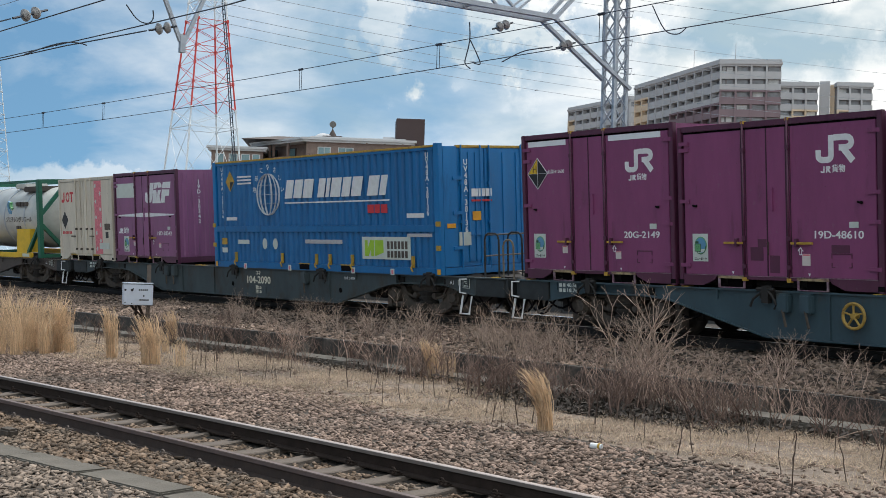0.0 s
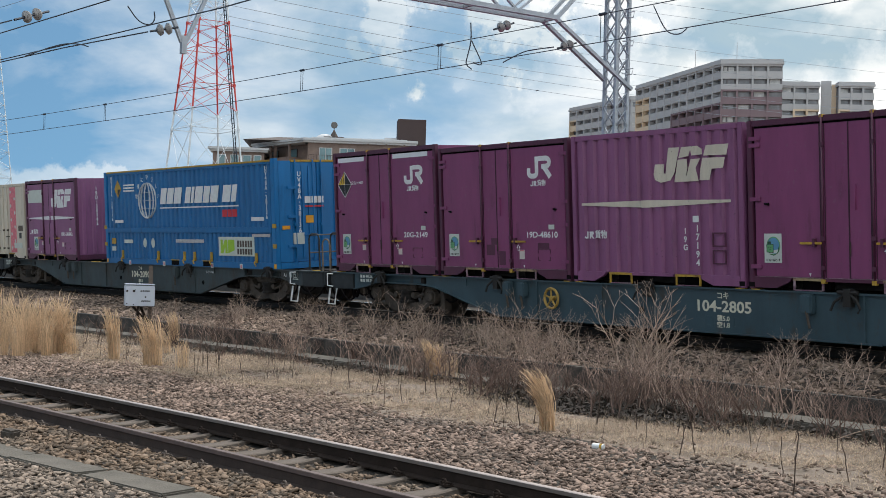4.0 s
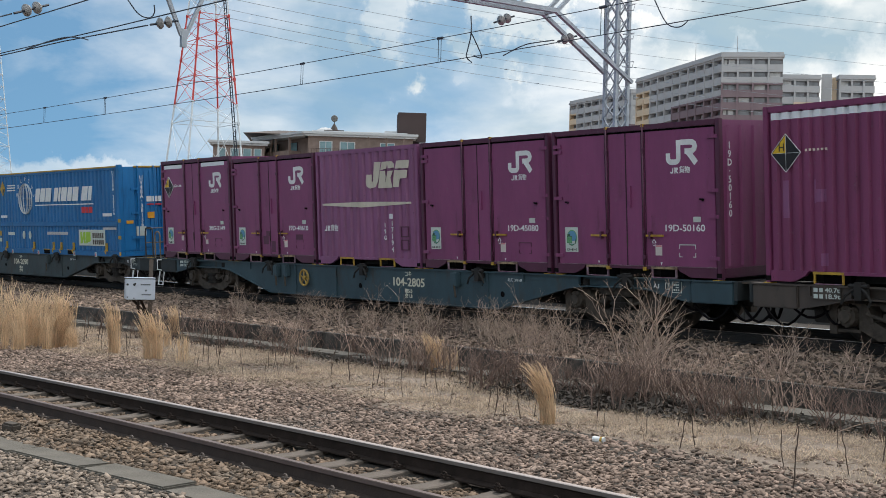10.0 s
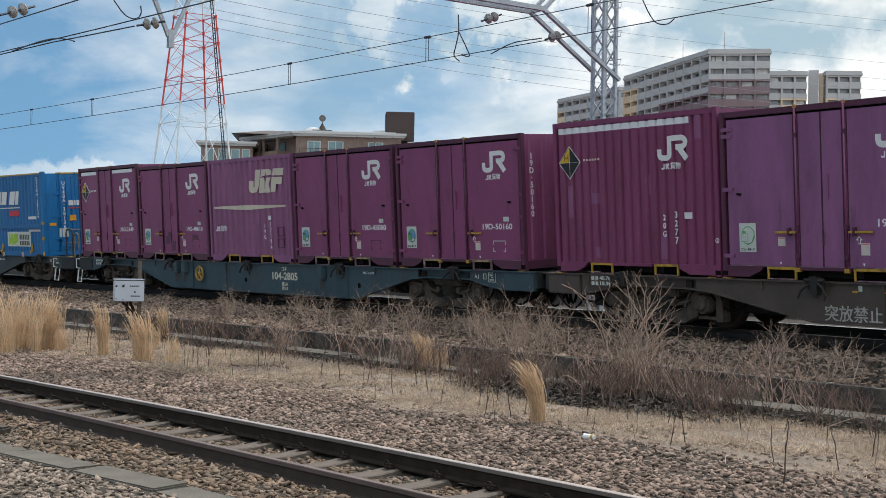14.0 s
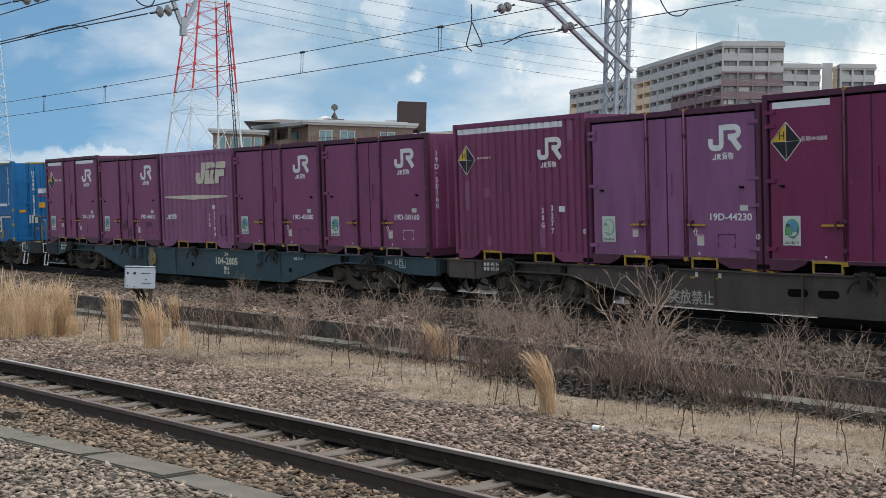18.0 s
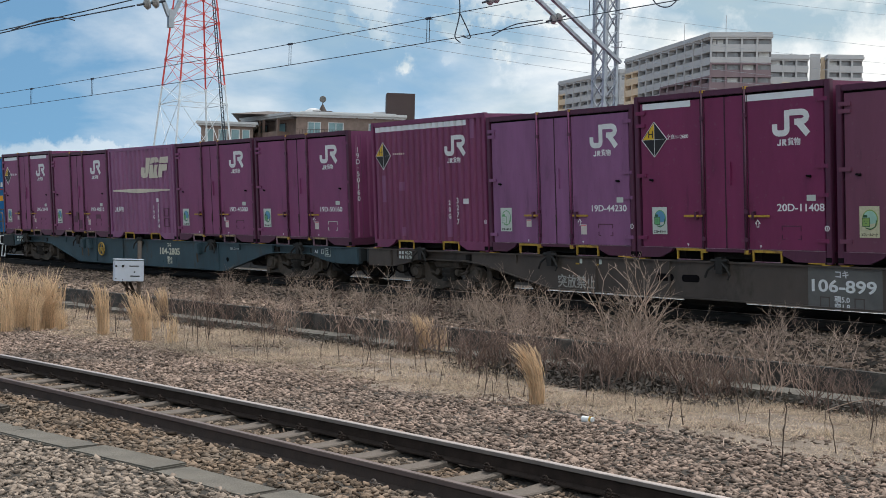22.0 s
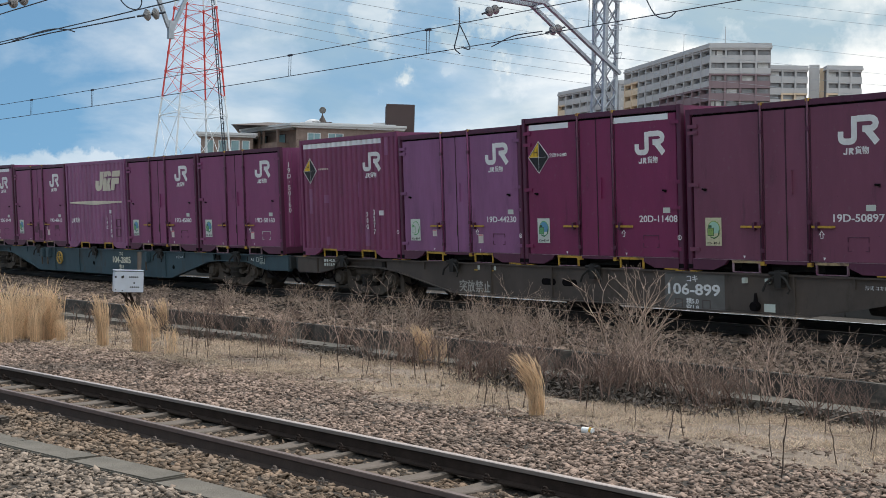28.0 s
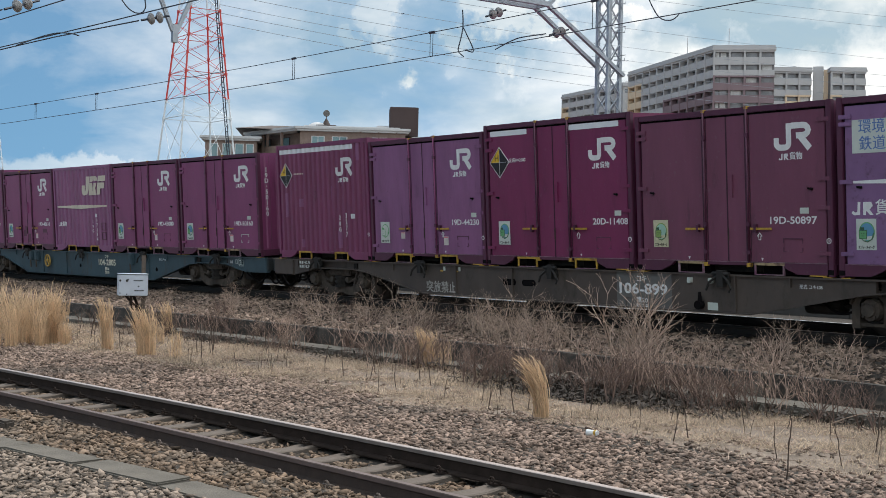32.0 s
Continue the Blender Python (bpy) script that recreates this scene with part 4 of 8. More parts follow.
def roof(t, L, W, H, mat):
    bm = bmesh.new()
    box(bm, -L / 2 + 0.05, L / 2 - 0.05, -W / 2 + 0.05, W / 2 - 0.05, H - 0.05, H - 0.015)
    part("roof", bm, mat, t)


def corrugated(x0, x1, z0, z1, y, depth, pitch, top=0.55):
    """A wall of upright trapezoid ribs, facing -y."""
    bm = bmesh.new()
    n = max(1, round((x1 - x0) / pitch))
    d = (x1 - x0) / n
    prof = []
    for i in range(n):
        a = x0 + i * d
        prof += [(a, y + depth), (a + d * (0.5 - top / 2) * 0.6, y + depth), (a + d * (0.5 - top / 2) * 1.2, y), (a + d * (1 - (0.5 - top / 2) * 1.2), y), (a + d * (1 - (0.5 - top / 2) * 0.6), y + depth)]
    prof.append((x1, y + depth))
    lo = [bm.verts.new((a, b, z0)) for a, b in prof]
    hi = [bm.verts.new((a, b, z1)) for a, b in prof]
    for i in range(len(prof) - 1):
        bm.faces.new((lo[i], lo[i + 1], hi[i + 1], hi[i]))
    return bm


def ribbed_paint(name, t, span, pitch, a, b, z0, z1, hy, mat):
    """Paint that follows the ribs of a corrugated side from a to b."""
    bm = corrugated(*span, z0, z1, -hy + 0.004, 0.05, pitch)
    for at, way in ((a, (-1, 0, 0)), (b, (1, 0, 0))):
        bmesh.ops.bisect_plane(bm, geom=bm.verts[:] + bm.edges[:] + bm.faces[:], plane_co=(at, 0, 0), plane_no=way, clear_outer=True)
    return part(name, bm, mat, t)


def door_container(number, wagon, x, mat, H=2.5, tall=False, sticker=True, label="", logo=True, dx=0.0, ndx=0.0, end_at=0.24):
    """Twelve-foot box with two side doors, lock rods and yellow handles."""
    L, W = 3.715, 2.45
    hy = W / 2
    t = thing("freight_container", label, "container", "containers on the train")
    container_frame(t, L, W, H, MAROON_TRIM)
    bm = bmesh.new()
    box(bm, -L / 2 + 0.04, L / 2 - 0.04, -hy + 0.06, hy - 0.03, 0.17, H - 0.03)
    part("body", bm, DARK_GAP, t)
    roof(t, L, W, H, mat)
    end_wall(t, L, W, H, mat, 1)
    end_wall(t, L, W, H, mat, -1)
    y = -hy + 0.022
    zt = H - 0.122
    leaves = []
    for a, b in ((-L / 2 + 0.12, -0.127 + dx), (-0.113 + dx, L / 2 - 0.12)):
        leaves.append(part("door_leaf", rbox(a, b, y, y + 0.045, 0.19, zt, 0.006), mat, t))
    # raised hinge-side frames and the folding strip between the rods
    for a, side in ((-0.54 + dx, -1), (0.28 + dx, 1)):
        bm = bmesh.new()
        box(bm, a - 0.05, a - 0.02, y - 0.012, y, 0.19, zt)
        part("door_seam", bm, SEAM, t)
        bm = bmesh.new()
        box(bm, a + 0.026, a + 0.038, y - 0.006, y, 0.19, zt)
        part("door_seam", bm, SEAM, t)
        bm = bmesh.new()
        rod(bm, (a, y - 0.022, 0.12), (a, y - 0.022, H + 0.01), 0.017, 0.017, 8)
        r = part("lock_rod", bm, MAROON_TRIM if mat is not VIOLET else MAROON, t, smooth=True)
        for zz in (0.3, 0.72, H - 0.45):
            bm = bmesh.new()
            box(bm, a - 0.035, a + 0.035, y - 0.04, y, zz, zz + 0.06)
            part("rod_bracket", bm, MAROON_TRIM, r)
        bm = bmesh.new()
        box(bm, a - 0.025, a + 0.03, y - 0.035, y + 0.03, H - 0.035, H + 0.006)
        part("rod_cam", bm, YELLOW, r, "yellow locking cam")
        bm = bmesh.new()
        box(bm, a - 0.035, a + 0.035, y - 0.04, y + 0.02, 0.11, 0.17)
        part("rod_cam", bm, YELLOW, r)
        s = side
        x0_, x1_ = (a - 0.38, a - 0.01) if side < 0 else (a + 0.05, a + 0.44)
        part("door_handle", rbox(x0_, x1_, y - 0.055, y - 0.035, 0.665, 0.7, 0.006), YELLOW, t, "yellow door handle")
        bm = bmesh.new()
        box(bm, a + s * 0.14 - 0.02, a + s * 0.14 + 0.02, y - 0.06, y, 0.63, 0.75)
        part("handle_catch", bm, MAROON_TRIM, t)
    bm = bmesh.new()
    box(bm, -0.13 + dx, -0.11 + dx, y - 0.004, y + 0.03, 0.19, zt)
    part("centre_seal", bm, SEAM, t)
    bm = bmesh.new()
    box(bm, -0.03 + dx, 0.0 + dx, y - 0.035, y, 1.15, 1.5)
    part("pull_bar", bm, mat, t)
    bm = bmesh.new()
    rod(bm, (-0.09 + dx, y - 0.03, 0.5), (-0.09 + dx, y - 0.03, 0.7), 0.012)
    part("door_latch", bm, RAIL_SIDE, t)
    for sx in (-1, 1):
        for zz in (0.3, 0.95 if sx > 0 else 1.3, 1.36 if sx > 0 else 2.1, H - 0.3):
            part("hinge", rbox(sx * 1.72 - 0.1, sx * 1.72 + 0.1, y - 0.03, y, zz, zz + 0.06, 0.006), mat, t)
        bm = bmesh.new()
        rod(bm, (sx * 1.5 - 0.05, y - 0.02, 1.26), (sx * 1.5 + 0.03, y - 0.03, 1.25), 0.014, 0.02, 8)
        part("rubber_stop", bm, DARK_GAP, t)
    bm = bmesh.new()
    box(bm, -L / 2 + 0.1, L / 2 - 0.1, -hy - 0.006, -hy + 0.02, 0.181, 0.19)
    part("sill_edge", bm, SCUFF, t, "scuffed pale sill edge")
    rim = YELLOW if number in ("19D-44230", "20D-11408") else SCUFF
    fork_pocket(t, -1.04 + dx * 0.6, -0.57 + dx * 0.6, hy, frame_mat=rim)
    fork_pocket(t, 0.44 + dx * 0.6, 0.93 + dx * 0.6, hy, frame_mat=rim)
    ym = y - 0.002
    if logo:
        emblem(t, 0.76 + dx, ym, H - (0.75 if tall else 0.67), 0.65, 0.36 if tall else 0.38)
    lettering("number_marking", number, 0.15, 1.11 + ndx, ym, 0.80, WHITE, t, 0.81, 0.002)
    px = 1.44 if number in ("19D-44230", "20D-11408") else 1.3
    plate("white_patch", t, px, px + 0.15, 0.9, 0.985, ym, STICKER_PALE)
    if sticker:
        eco_sticker(t, -1.58 + 0.6 * dx, 0.82, ym, state={"19D-44230": 1, "19D-50897": 2}.get(number, 0))
    bm = bmesh.new()
    ribbon(bm, [(0.45 + dx, 0.52), (0.49 + dx, 0.52), (0.49 + dx, 0.575), (0.51 + dx, 0.575), (0.47 + dx, 0.62), (0.43 + dx, 0.575), (0.45 + dx, 0.575), (0.45 + dx, 0.52)], 0.012, ym - 0.002, ym)
    part("arrow_marking", bm, WHITE, t)
    if number[-1] in "0":
        small_notice(t, 0.5 + dx, 0.36, ym, 0.14, 0.17)
    if number in ("19D-44230", "20G-2149"):
        small_notice(t, -0.82, 0.48, ym)
        if number == "20G-2149":
            small_notice(t, 0.5, 0.4, ym)
    if wagon == "last":
        ring_mark(t, 1.79, 0.51, -hy - 0.002, 0.035)
        plate("corner_edge", t, 1.46, 1.74, 0.0, 0.018, -hy - 0.001, YELLOW, "chipped yellow edge at the corner")
    bm = bmesh.new()
    for a, b, c, d in ((1.0, 1.34, 0.53, 0.545), (1.0, 1.06, 0.34, 0.352), (1.0, 1.012, 0.352, 0.41), (1.328, 1.34, 0.352, 0.41), (1.28, 1.34, 0.34, 0.352), (1.0, 1.012, 0.47, 0.53), (1.328, 1.34, 0.47, 0.53)):
        box(bm, a, b, ym - 0.006, ym, c, d)
    part("label_holder", bm, MAROON_TRIM if number != "19D-50160" else STICKER_PALE, t)
    for cx in (-0.78, 0.62):
        bm = bmesh.new()
        prism(bm, [(cx - 0.022, 0.25), (cx + 0.022, 0.25), (cx, 0.205)], ym - 0.002, ym)
        part("triangle_marking", bm, WHITE, t)
    if number == "19D-48610":
        for a, b, c, d in ((-0.44, -0.2, 0.42, 0.62), (-0.3, -0.14, 0.62, 0.74), (-0.08, 0.1, 0.24, 0.5), (1.0, 1.3, 0.55, 0.66)):
            plate("touched_up_patch", t, a, b, c, d, ym + 0.0025, MAROON_TRIM)
    if tall:
        plate("top_stripe", t, -1.68, -0.68, H - 0.22, H - 0.125, ym, STRIPE_WHITE)
        plate("top_stripe", t, 0.38, 1.58, H - 0.22, H - 0.125, ym, STRIPE_WHITE)
        hazard_diamond(t, -1.44, H - 0.7, ym)
        lettering("height_marking", "\u5168\u9ad8H=2600", 0.085, -0.96, ym, H - 0.68, WHITE, t)
    # end number, written downwards
    for i, ch in enumerate(number):
        if ch != " ":
            lettering("number_marking", ch if ch != "-" else "\u00b7", 0.15, L / 2 + 0.002, -hy + end_at, H - (0.42 if end_at < 0.5 else 0.34) - i * 0.132, WHITE, t, end=True, bold=0.003)
    return ride(t, wagon, x, 0.88)


def ribbed_container(number, wagon, x, mat, H, style, label):
    """Twelve-foot box with a corrugated side and end doors."""
    L, W = 3.715, 2.45
    hy = W / 2
    t = thing("freight_container", label, "container", "containers on the train")
    container_frame(t, L, W, H, mat)
    bm = bmesh.new()
    box(bm, -L / 2 + 0.04, L / 2 - 0.04, -hy + 0.06, hy - 0.03, 0.17, H - 0.03)
    part("body", bm, mat, t)
    roof(t, L, W, H, mat)
    end_wall(t, L, W, H, mat, 1)
    end_wall(t, L, W, H, mat, -1)
    x0, x1 = -L / 2 + 0.1, L / 2 - 0.1
    part("side_wall", corrugated(x0, x1, 0.18, H - 0.09, -hy + 0.006, 0.05, 0.245 if style == "line" else 0.2), mat, t)
    fork_pocket(t, -0.97, -0.5, hy, frame_mat=YELLOW)
    fork_pocket(t, 0.5, 0.97, hy, frame_mat=YELLOW)
    ym = -hy + 0.003
    if style == "line":
        # slanting emblem of plain blocks and a long tapering line
        slant_emblem(t, 0.06, H - 0.86, 1.54, 0.55, ym, CREAM, "cream slanted block emblem")
        bm = bmesh.new()
        zc = H - 1.17
        prism(bm, [(-1.62, zc - 0.024), (-0.1, zc - 0.085), (1.62, zc - 0.03), (1.62, zc + 0.01), (-0.1, zc + 0.035), (-1.62, zc + 0.016)], ym - 0.002, ym)
        part("line_marking", bm, CREAM, t)
        freight_line(t, -1.56, 0.74, 0.12, ym, WHITE)
        col, nx_, top = ("17194", "19G"), 0.95, 0.92
        plate("white_patch", t, 0.86, 0.98, 1.0, 1.1, ym, WHITE)
        for zz in (0.35, 0.62):
            bm = bmesh.new()
            for a, b, c, d in ((1.26, 1.52, zz + 0.2, zz + 0.22), (1.26, 1.52, zz, zz + 0.02), (1.26, 1.28, zz + 0.02, zz + 0.2), (1.5, 1.52, zz + 0.02, zz + 0.2)):
                box(bm, a, b, ym - 0.02, ym, c, d)
            part("label_holder", bm, MAROON_TRIM, t)
    else:
        ribbed_paint("top_stripe", t, (x0, x1), 0.2, -1.72, 1.3, H - 0.205, H - 0.105, hy, STRIPE_WHITE)
        for a, b, c, d in ((-1.55, -1.41, 0.95, 1.5), (-0.92, -0.78, 1.18, 1.36), (-0.99, -0.93, 1.16, 1.5), (0.62, 0.75, 0.26, 0.62), (1.36, 1.52, H - 0.46, H - 0.1), (-0.86, -0.74, 0.26, 0.44), (0.36, 0.45, 1.3, 1.62)):
            ribbed_paint("touched_up_patch", t, (x0, x1), 0.2, a, b, c, d, hy, PLUM)
        ring_mark(t, 1.81, 0.56, -hy - 0.002, 0.035)
        hazard_diamond(t, -1.44, H - 0.7, ym)
        for i in range(6):
            plate("inscription", t, -1.1 + 0.07 * i, -1.06 + 0.07 * i, H - 0.69, H - 0.655, ym, CREAM)
        emblem(t, 0.62, ym, H - 0.76, 0.65, 0.38)
        col, nx_, top = ("3277", "20G"), 0.98, 0.98
        plate("white_patch", t, 1.16, 1.32, 0.9, 1.0, ym, WHITE)
    for i, ch in enumerate(col[0]):
        lettering("number_marking", ch, 0.145, nx_, ym, top - 0.02 - 0.135 * i, WHITE, t, bold=0.003)
    for i, ch in enumerate(col[1]):
        lettering("number_marking", ch, 0.125, nx_ - 0.25, ym, top - 0.06 - 0.13 * i, WHITE, t, bold=0.003)
    return ride(t, wagon, x, 0.88)


# ---- the boxes ----
ribbed = ribbed_container("19G", "middle", 0.0, PLUM, 2.5, "line", "faded plum corrugated container with a cream slanted emblem")
door_container("20G-2149", "middle", -7.6, MAROON, 2.6, True, label="maroon side-door container with white top stripes")
door_container("19D-48610", "middle", -3.8, MAROON, label="maroon steel side-door freight container with yellow handles")
door_container("19D-45080", "middle", 3.8, MAROON, label="maroon steel side-door freight container with yellow handles")
door_container("19D-50160", "middle", 7.6, MAROON, label="maroon side-door container at the wagon's end")
ribbed_container("20G", "last", -7.52, MAROON_DEEP, 2.6, "stripe", "dark maroon corrugated container with a white top stripe")
door_container("19D-44230", "last", -3.76, VIOLET, dx=0.08, ndx=0.13, label="faded violet side-door freight container")
door_container("20D-11408", "last", -0.01, MAROON_RED, 2.6, True, dx=0.1, ndx=0.22, label="wine-red tall side-door container with white top stripes")
door_container("19D-50897", "last", 3.8, MAROON_DULL, dx=0.11, ndx=0.05, label="dull maroon side-door container with a yellowed sticker")


def poster_container():
    t = door_container("19D", "last", 7.6, VIOLET_BLUE, logo=False, label="violet container with a white slogan panel and peeling paint")
    ym = -1.205
    p = plate("slogan_panel", t, -1.62, 0.2, 1.72, 2.18, ym, STICKER_PALE, "pale panel with blue writing")
    lettering("slogan", "\u74b0\u5883\u306b\u3084", 0.21, -1.1, ym - 0.006, 2.07, SLOGAN_BLUE, p)
    lettering("slogan", "\u9244\u9053\u30b3", 0.21, -1.2, ym - 0.006, 1.84, SLOGAN_BLUE, p)
    bm = bmesh.new()
    prism(bm, [(-1.68, 1.31), (0.0, 1.27), (1.4, 1.31), (1.4, 1.34), (0.0, 1.38), (-1.68, 1.34)], ym - 0.004, ym)
    part("line_marking", bm, WHITE, t)
    freight_line(t, -1.64, 0.87, 0.18, ym, WHITE)


poster_container()


def emblem_container():
    """Plum box with a slanted emblem and a pale notice on its doors."""
    t = door_container("19D-38342", "blue", -4.9, PLUM, sticker=False, logo=False, end_at=0.68, label="plum side-door container with a white slanted emblem")
    ym = -1.205
    slant_emblem(t, 0.05, 1.62, 1.5, 0.56, ym, WHITE, "white slanted block emblem")
    plate("notice_panel", t, -1.7, -0.56, 1.8, 2.2, ym, STICKER_PALE, "pale blue-grey notice panel")
    bm = bmesh.new()
    prism(bm, [(-1.68, 1.29), (0.0, 1.25), (1.68, 1.29), (1.68, 1.32), (0.0, 1.37), (-1.68, 1.32)], ym - 0.004, ym)
    part("line_marking", bm, WHITE, t)
    freight_line(t, -1.62, 0.8, 0.14, ym, WHITE)
    eco_sticker(t, -1.31, 0.72, ym)
    small_notice(t, -0.72, 0.46, ym)
    small_notice(t, 0.78, 0.42, ym)


emblem_container()


def cream_container():
    L, W, H = 3.715, 2.45, 2.45
    hy = W / 2
    t = thing("freight_container", "cream-white side-door container with a pink flowered stripe", "container", "containers on the train")
    container_frame(t, L, W, H, CREAM)
    bm = bmesh.new()
    box(bm, -L / 2 + 0.04, L / 2 - 0.04, -hy + 0.06, hy - 0.03, 0.17, H - 0.03)
    part("body", bm, CREAM, t)
    roof(t, L, W, H, CREAM)
    y = -hy + 0.02
    for a, b in ((-L / 2 + 0.1, -0.12), (-0.1, L / 2 - 0.1)):
        part("door_leaf", rbox(a, b, y, y + 0.05, 0.19, H - 0.1, 0.008), CREAM, t)
    for a in (-0.62, -0.3, 0.12, 0.46):
        bm = bmesh.new()
        rod(bm, (a, y - 0.02, 0.14), (a, y - 0.02, H), 0.02, n=8)
        r = part("lock_rod", bm, CREAM, t)
        for zz in (0.3, 0.9, 1.5, 2.1):
            bm = bmesh.new()
            box(bm, a - 0.04, a + 0.04, y - 0.04, y, zz, zz + 0.06)
            part("rod_bracket", bm, GRIME if zz < 1 else CREAM, r)
    for a in (-0.8, 0.5):
        part("door_handle", rbox(a - 0.16, a + 0.16, y - 0.05, y - 0.03, 0.7, 0.73, 0.006), GRIME, t)
    plate("flower_stripe", t, 0.66, 1.14, 0.2, H - 0.11, y - 0.001, PINK, "pink stripe with pale flowers")
    for i in range(9):
        bm = bmesh.new()
        cx, cz, r = 0.78 + 0.25 * (i % 2) + 0.04 * math.sin(i * 3), 0.35 + 0.23 * i, 0.075
        prism(bm, [(cx + r * (1 if k % 2 else 0.55) * math.cos(math.pi * k / 5), cz + r * (1 if k % 2 else 0.55) * math.sin(math.pi * k / 5)) for k in range(10)], y - 0.008, y - 0.005)
        part("flower", bm, STICKER_PALE, t)
    bm = bmesh.new()
    prism(bm, [(-1.67, 1.74), (-1.5, 1.74), (-1.45, 1.8), (-1.45, 2.05), (-1.53, 2.05), (-1.53, 1.83), (-1.67, 1.83)], y - 0.003, y)
    ribbon(bm, [(-1.23 + 0.11 * math.cos(i * math.pi / 7), 1.895 + 0.125 * math.sin(i * math.pi / 7)) for i in range(15)], 0.06, y - 0.003, y)
    box(bm, -1.07, -0.82, y - 0.003, y, 1.98, 2.05)
    box(bm, -0.98, -0.9, y - 0.003, y, 1.74, 1.979)
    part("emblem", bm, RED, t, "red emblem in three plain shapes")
    bm = bmesh.new()
    for i in range(7):
        box(bm, -1.66 + 0.1 * i, -1.59 + 0.1 * i, y - 0.003, y, 0.78, 0.86)
    part("inscription", bm, RED, t)
    bm = bmesh.new()
    prism(bm, [(-1.7, 1.2), (-1.47, 0.93), (-1.24, 1.2), (-1.47, 1.47)], y - 0.003, y)
    part("height_diamond", bm, BLACK, t)
    plate("notice", t, 1.3, 1.66, 0.9, 1.08, y - 0.001, SLEEPER)
    plate("notice", t, 1.36, 1.54, 0.66, 0.84, y - 0.001, BLACK)
    plate("notice", t, 0.95, 1.6, 0.34, 0.52, y - 0.009, STICKER_PALE)
    fork_pocket(t, -1.04, -0.57, hy, frame_mat=CREAM)
    fork_pocket(t, 0.44, 0.93, hy, frame_mat=CREAM)
    return ride(t, "blue", -8.76, 0.88)


cream_container()


def blue_container():
    L, W, H = 8.88, 2.49, 2.6
    hx, hy = L / 2, W / 2
    t = thing("freight_container", "long blue corrugated container with a yellow top rail", "container", "containers on the train")
    for sx in (-1, 1):
        for sy in (-1, 1):
            part("corner_post", rbox(min(sx * hx, sx * (hx - 0.16)), max(sx * hx, sx * (hx - 0.16)), min(sy * hy, sy * (hy - 0.12)), max(sy * hy, sy * (hy - 0.12)), 0, H + (0.03 if sx > 0 else 0), 0.01), BLUE_END, t)
    for sy in (-1, 1):
        a, b = min(sy * hy, sy * (hy - 0.08)), max(sy * hy, sy * (hy - 0.08))
        part("top_rail", rbox(-hx + 0.162, hx - 0.162, a, b, H - 0.1, H - 0.045, 0.006), BLUE, t)
        part("yellow_top_rail", rbox(-hx + 0.162, hx - 0.162, a - 0.004, b + 0.004, H - 0.043, H, 0.006), YELLOW, t, "yellow top edge")
        part("bottom_rail", rbox(-hx + 0.162, hx - 0.162, a, b, 0.0, 0.15, 0.008), BLUE, t)
        part("waist_rail", rbox(-hx + 0.162, hx - 0.162, a - 0.012, b, 0.87, 1.01, 0.008), BLUE, t)
    bm = bmesh.new()
    box(bm, -hx + 0.05, hx - 0.08, -hy + 0.07, hy - 0.03, 0.1, H - 0.05)
    part("body", bm, BLUE, t)
    part("side_wall", corrugated(-hx + 0.165, hx - 0.165, 1.015, H - 0.1, -hy + 0.012, 0.055, 0.24), BLUE, t)
    for i in range(4):
        a = -hx + 0.17 + i * (L - 0.34) / 4
        part("drop_side", corrugated(a + 0.015, a + (L - 0.34) / 4 - 0.015, 0.155, 0.865, -hy + 0.014, 0.05, 0.22), BLUE, t)
    for a in (-3.38, -1.3, 0.11, 0.64, 1.48, 3.58):
        bm = bmesh.new()
        box(bm, a - 0.035, a + 0.035, -hy - 0.03, -hy + 0.012, 0.14, 0.38)
        tube(bm, [(a, -hy - 0.03, 0.2), (a, -hy - 0.07, 0.14), (a + 0.06, -hy - 0.07, 0.07)], 0.018, 6)
        part("drop_side_latch", bm, YELLOW, t, "yellow drop-side latch")
    for a in (-2.97, -1.01, 1.49, 2.88):
        tag = plate("red_tag", t, a - 0.065, a + 0.065, -0.02, 0.11, -hy - 0.004, STICKER_PALE, "white-framed red corner tag")
        plate("tag_print", tag, a - 0.03, a + 0.03, 0.0, 0.08, -hy - 0.008, PINK)
    # black blocks stand in for the shaded pocket openings
    for a in (-0.6, 1.04):
        bm = bmesh.new()
        box(bm, a, a + 0.4, -hy - 0.005, -hy + 0.02, 0.02, 0.14)
        part("fork_pocket", bm, DARK_GAP, t)
        bm = bmesh.new()
        box(bm, a - 0.02, a + 0.42, -hy - 0.007, -hy, 0.141, 0.165)
        part("pocket_lip", bm, YELLOW, t)
    for a in (-4.4, 4.4):
        for zz in (0.55, 1.03):
            part("post_clip", rbox(a - 0.07, a + 0.07, -hy - 0.02, -hy + 0.01, zz - 0.05, zz + 0.05, 0.006), YELLOW, t)
        plate("corner_mark", t, a - 0.06 if a > 0 else a + 0.0, a + 0.04 if a > 0 else a + 0.1, 0.02, 0.13, -hy - 0.003, ORANGE)
    y = -hy + 0.006
    # globe
    bm = bmesh.new()
    cx, cz, r = -1.85, 1.75, 0.49
    for k in range(3):
        rr = r * (1, 0.72, 0.3)[k]
        pts = [Vector((cx + rr * math.cos(a_ * math.pi / 12), y - 0.004, cz + r * math.sin(a_ * math.pi / 12))) for a_ in range(25)]
        for p_, q_ in zip(pts, pts[1:]):
            bar(bm, p_, q_, 0.045, 0.006)
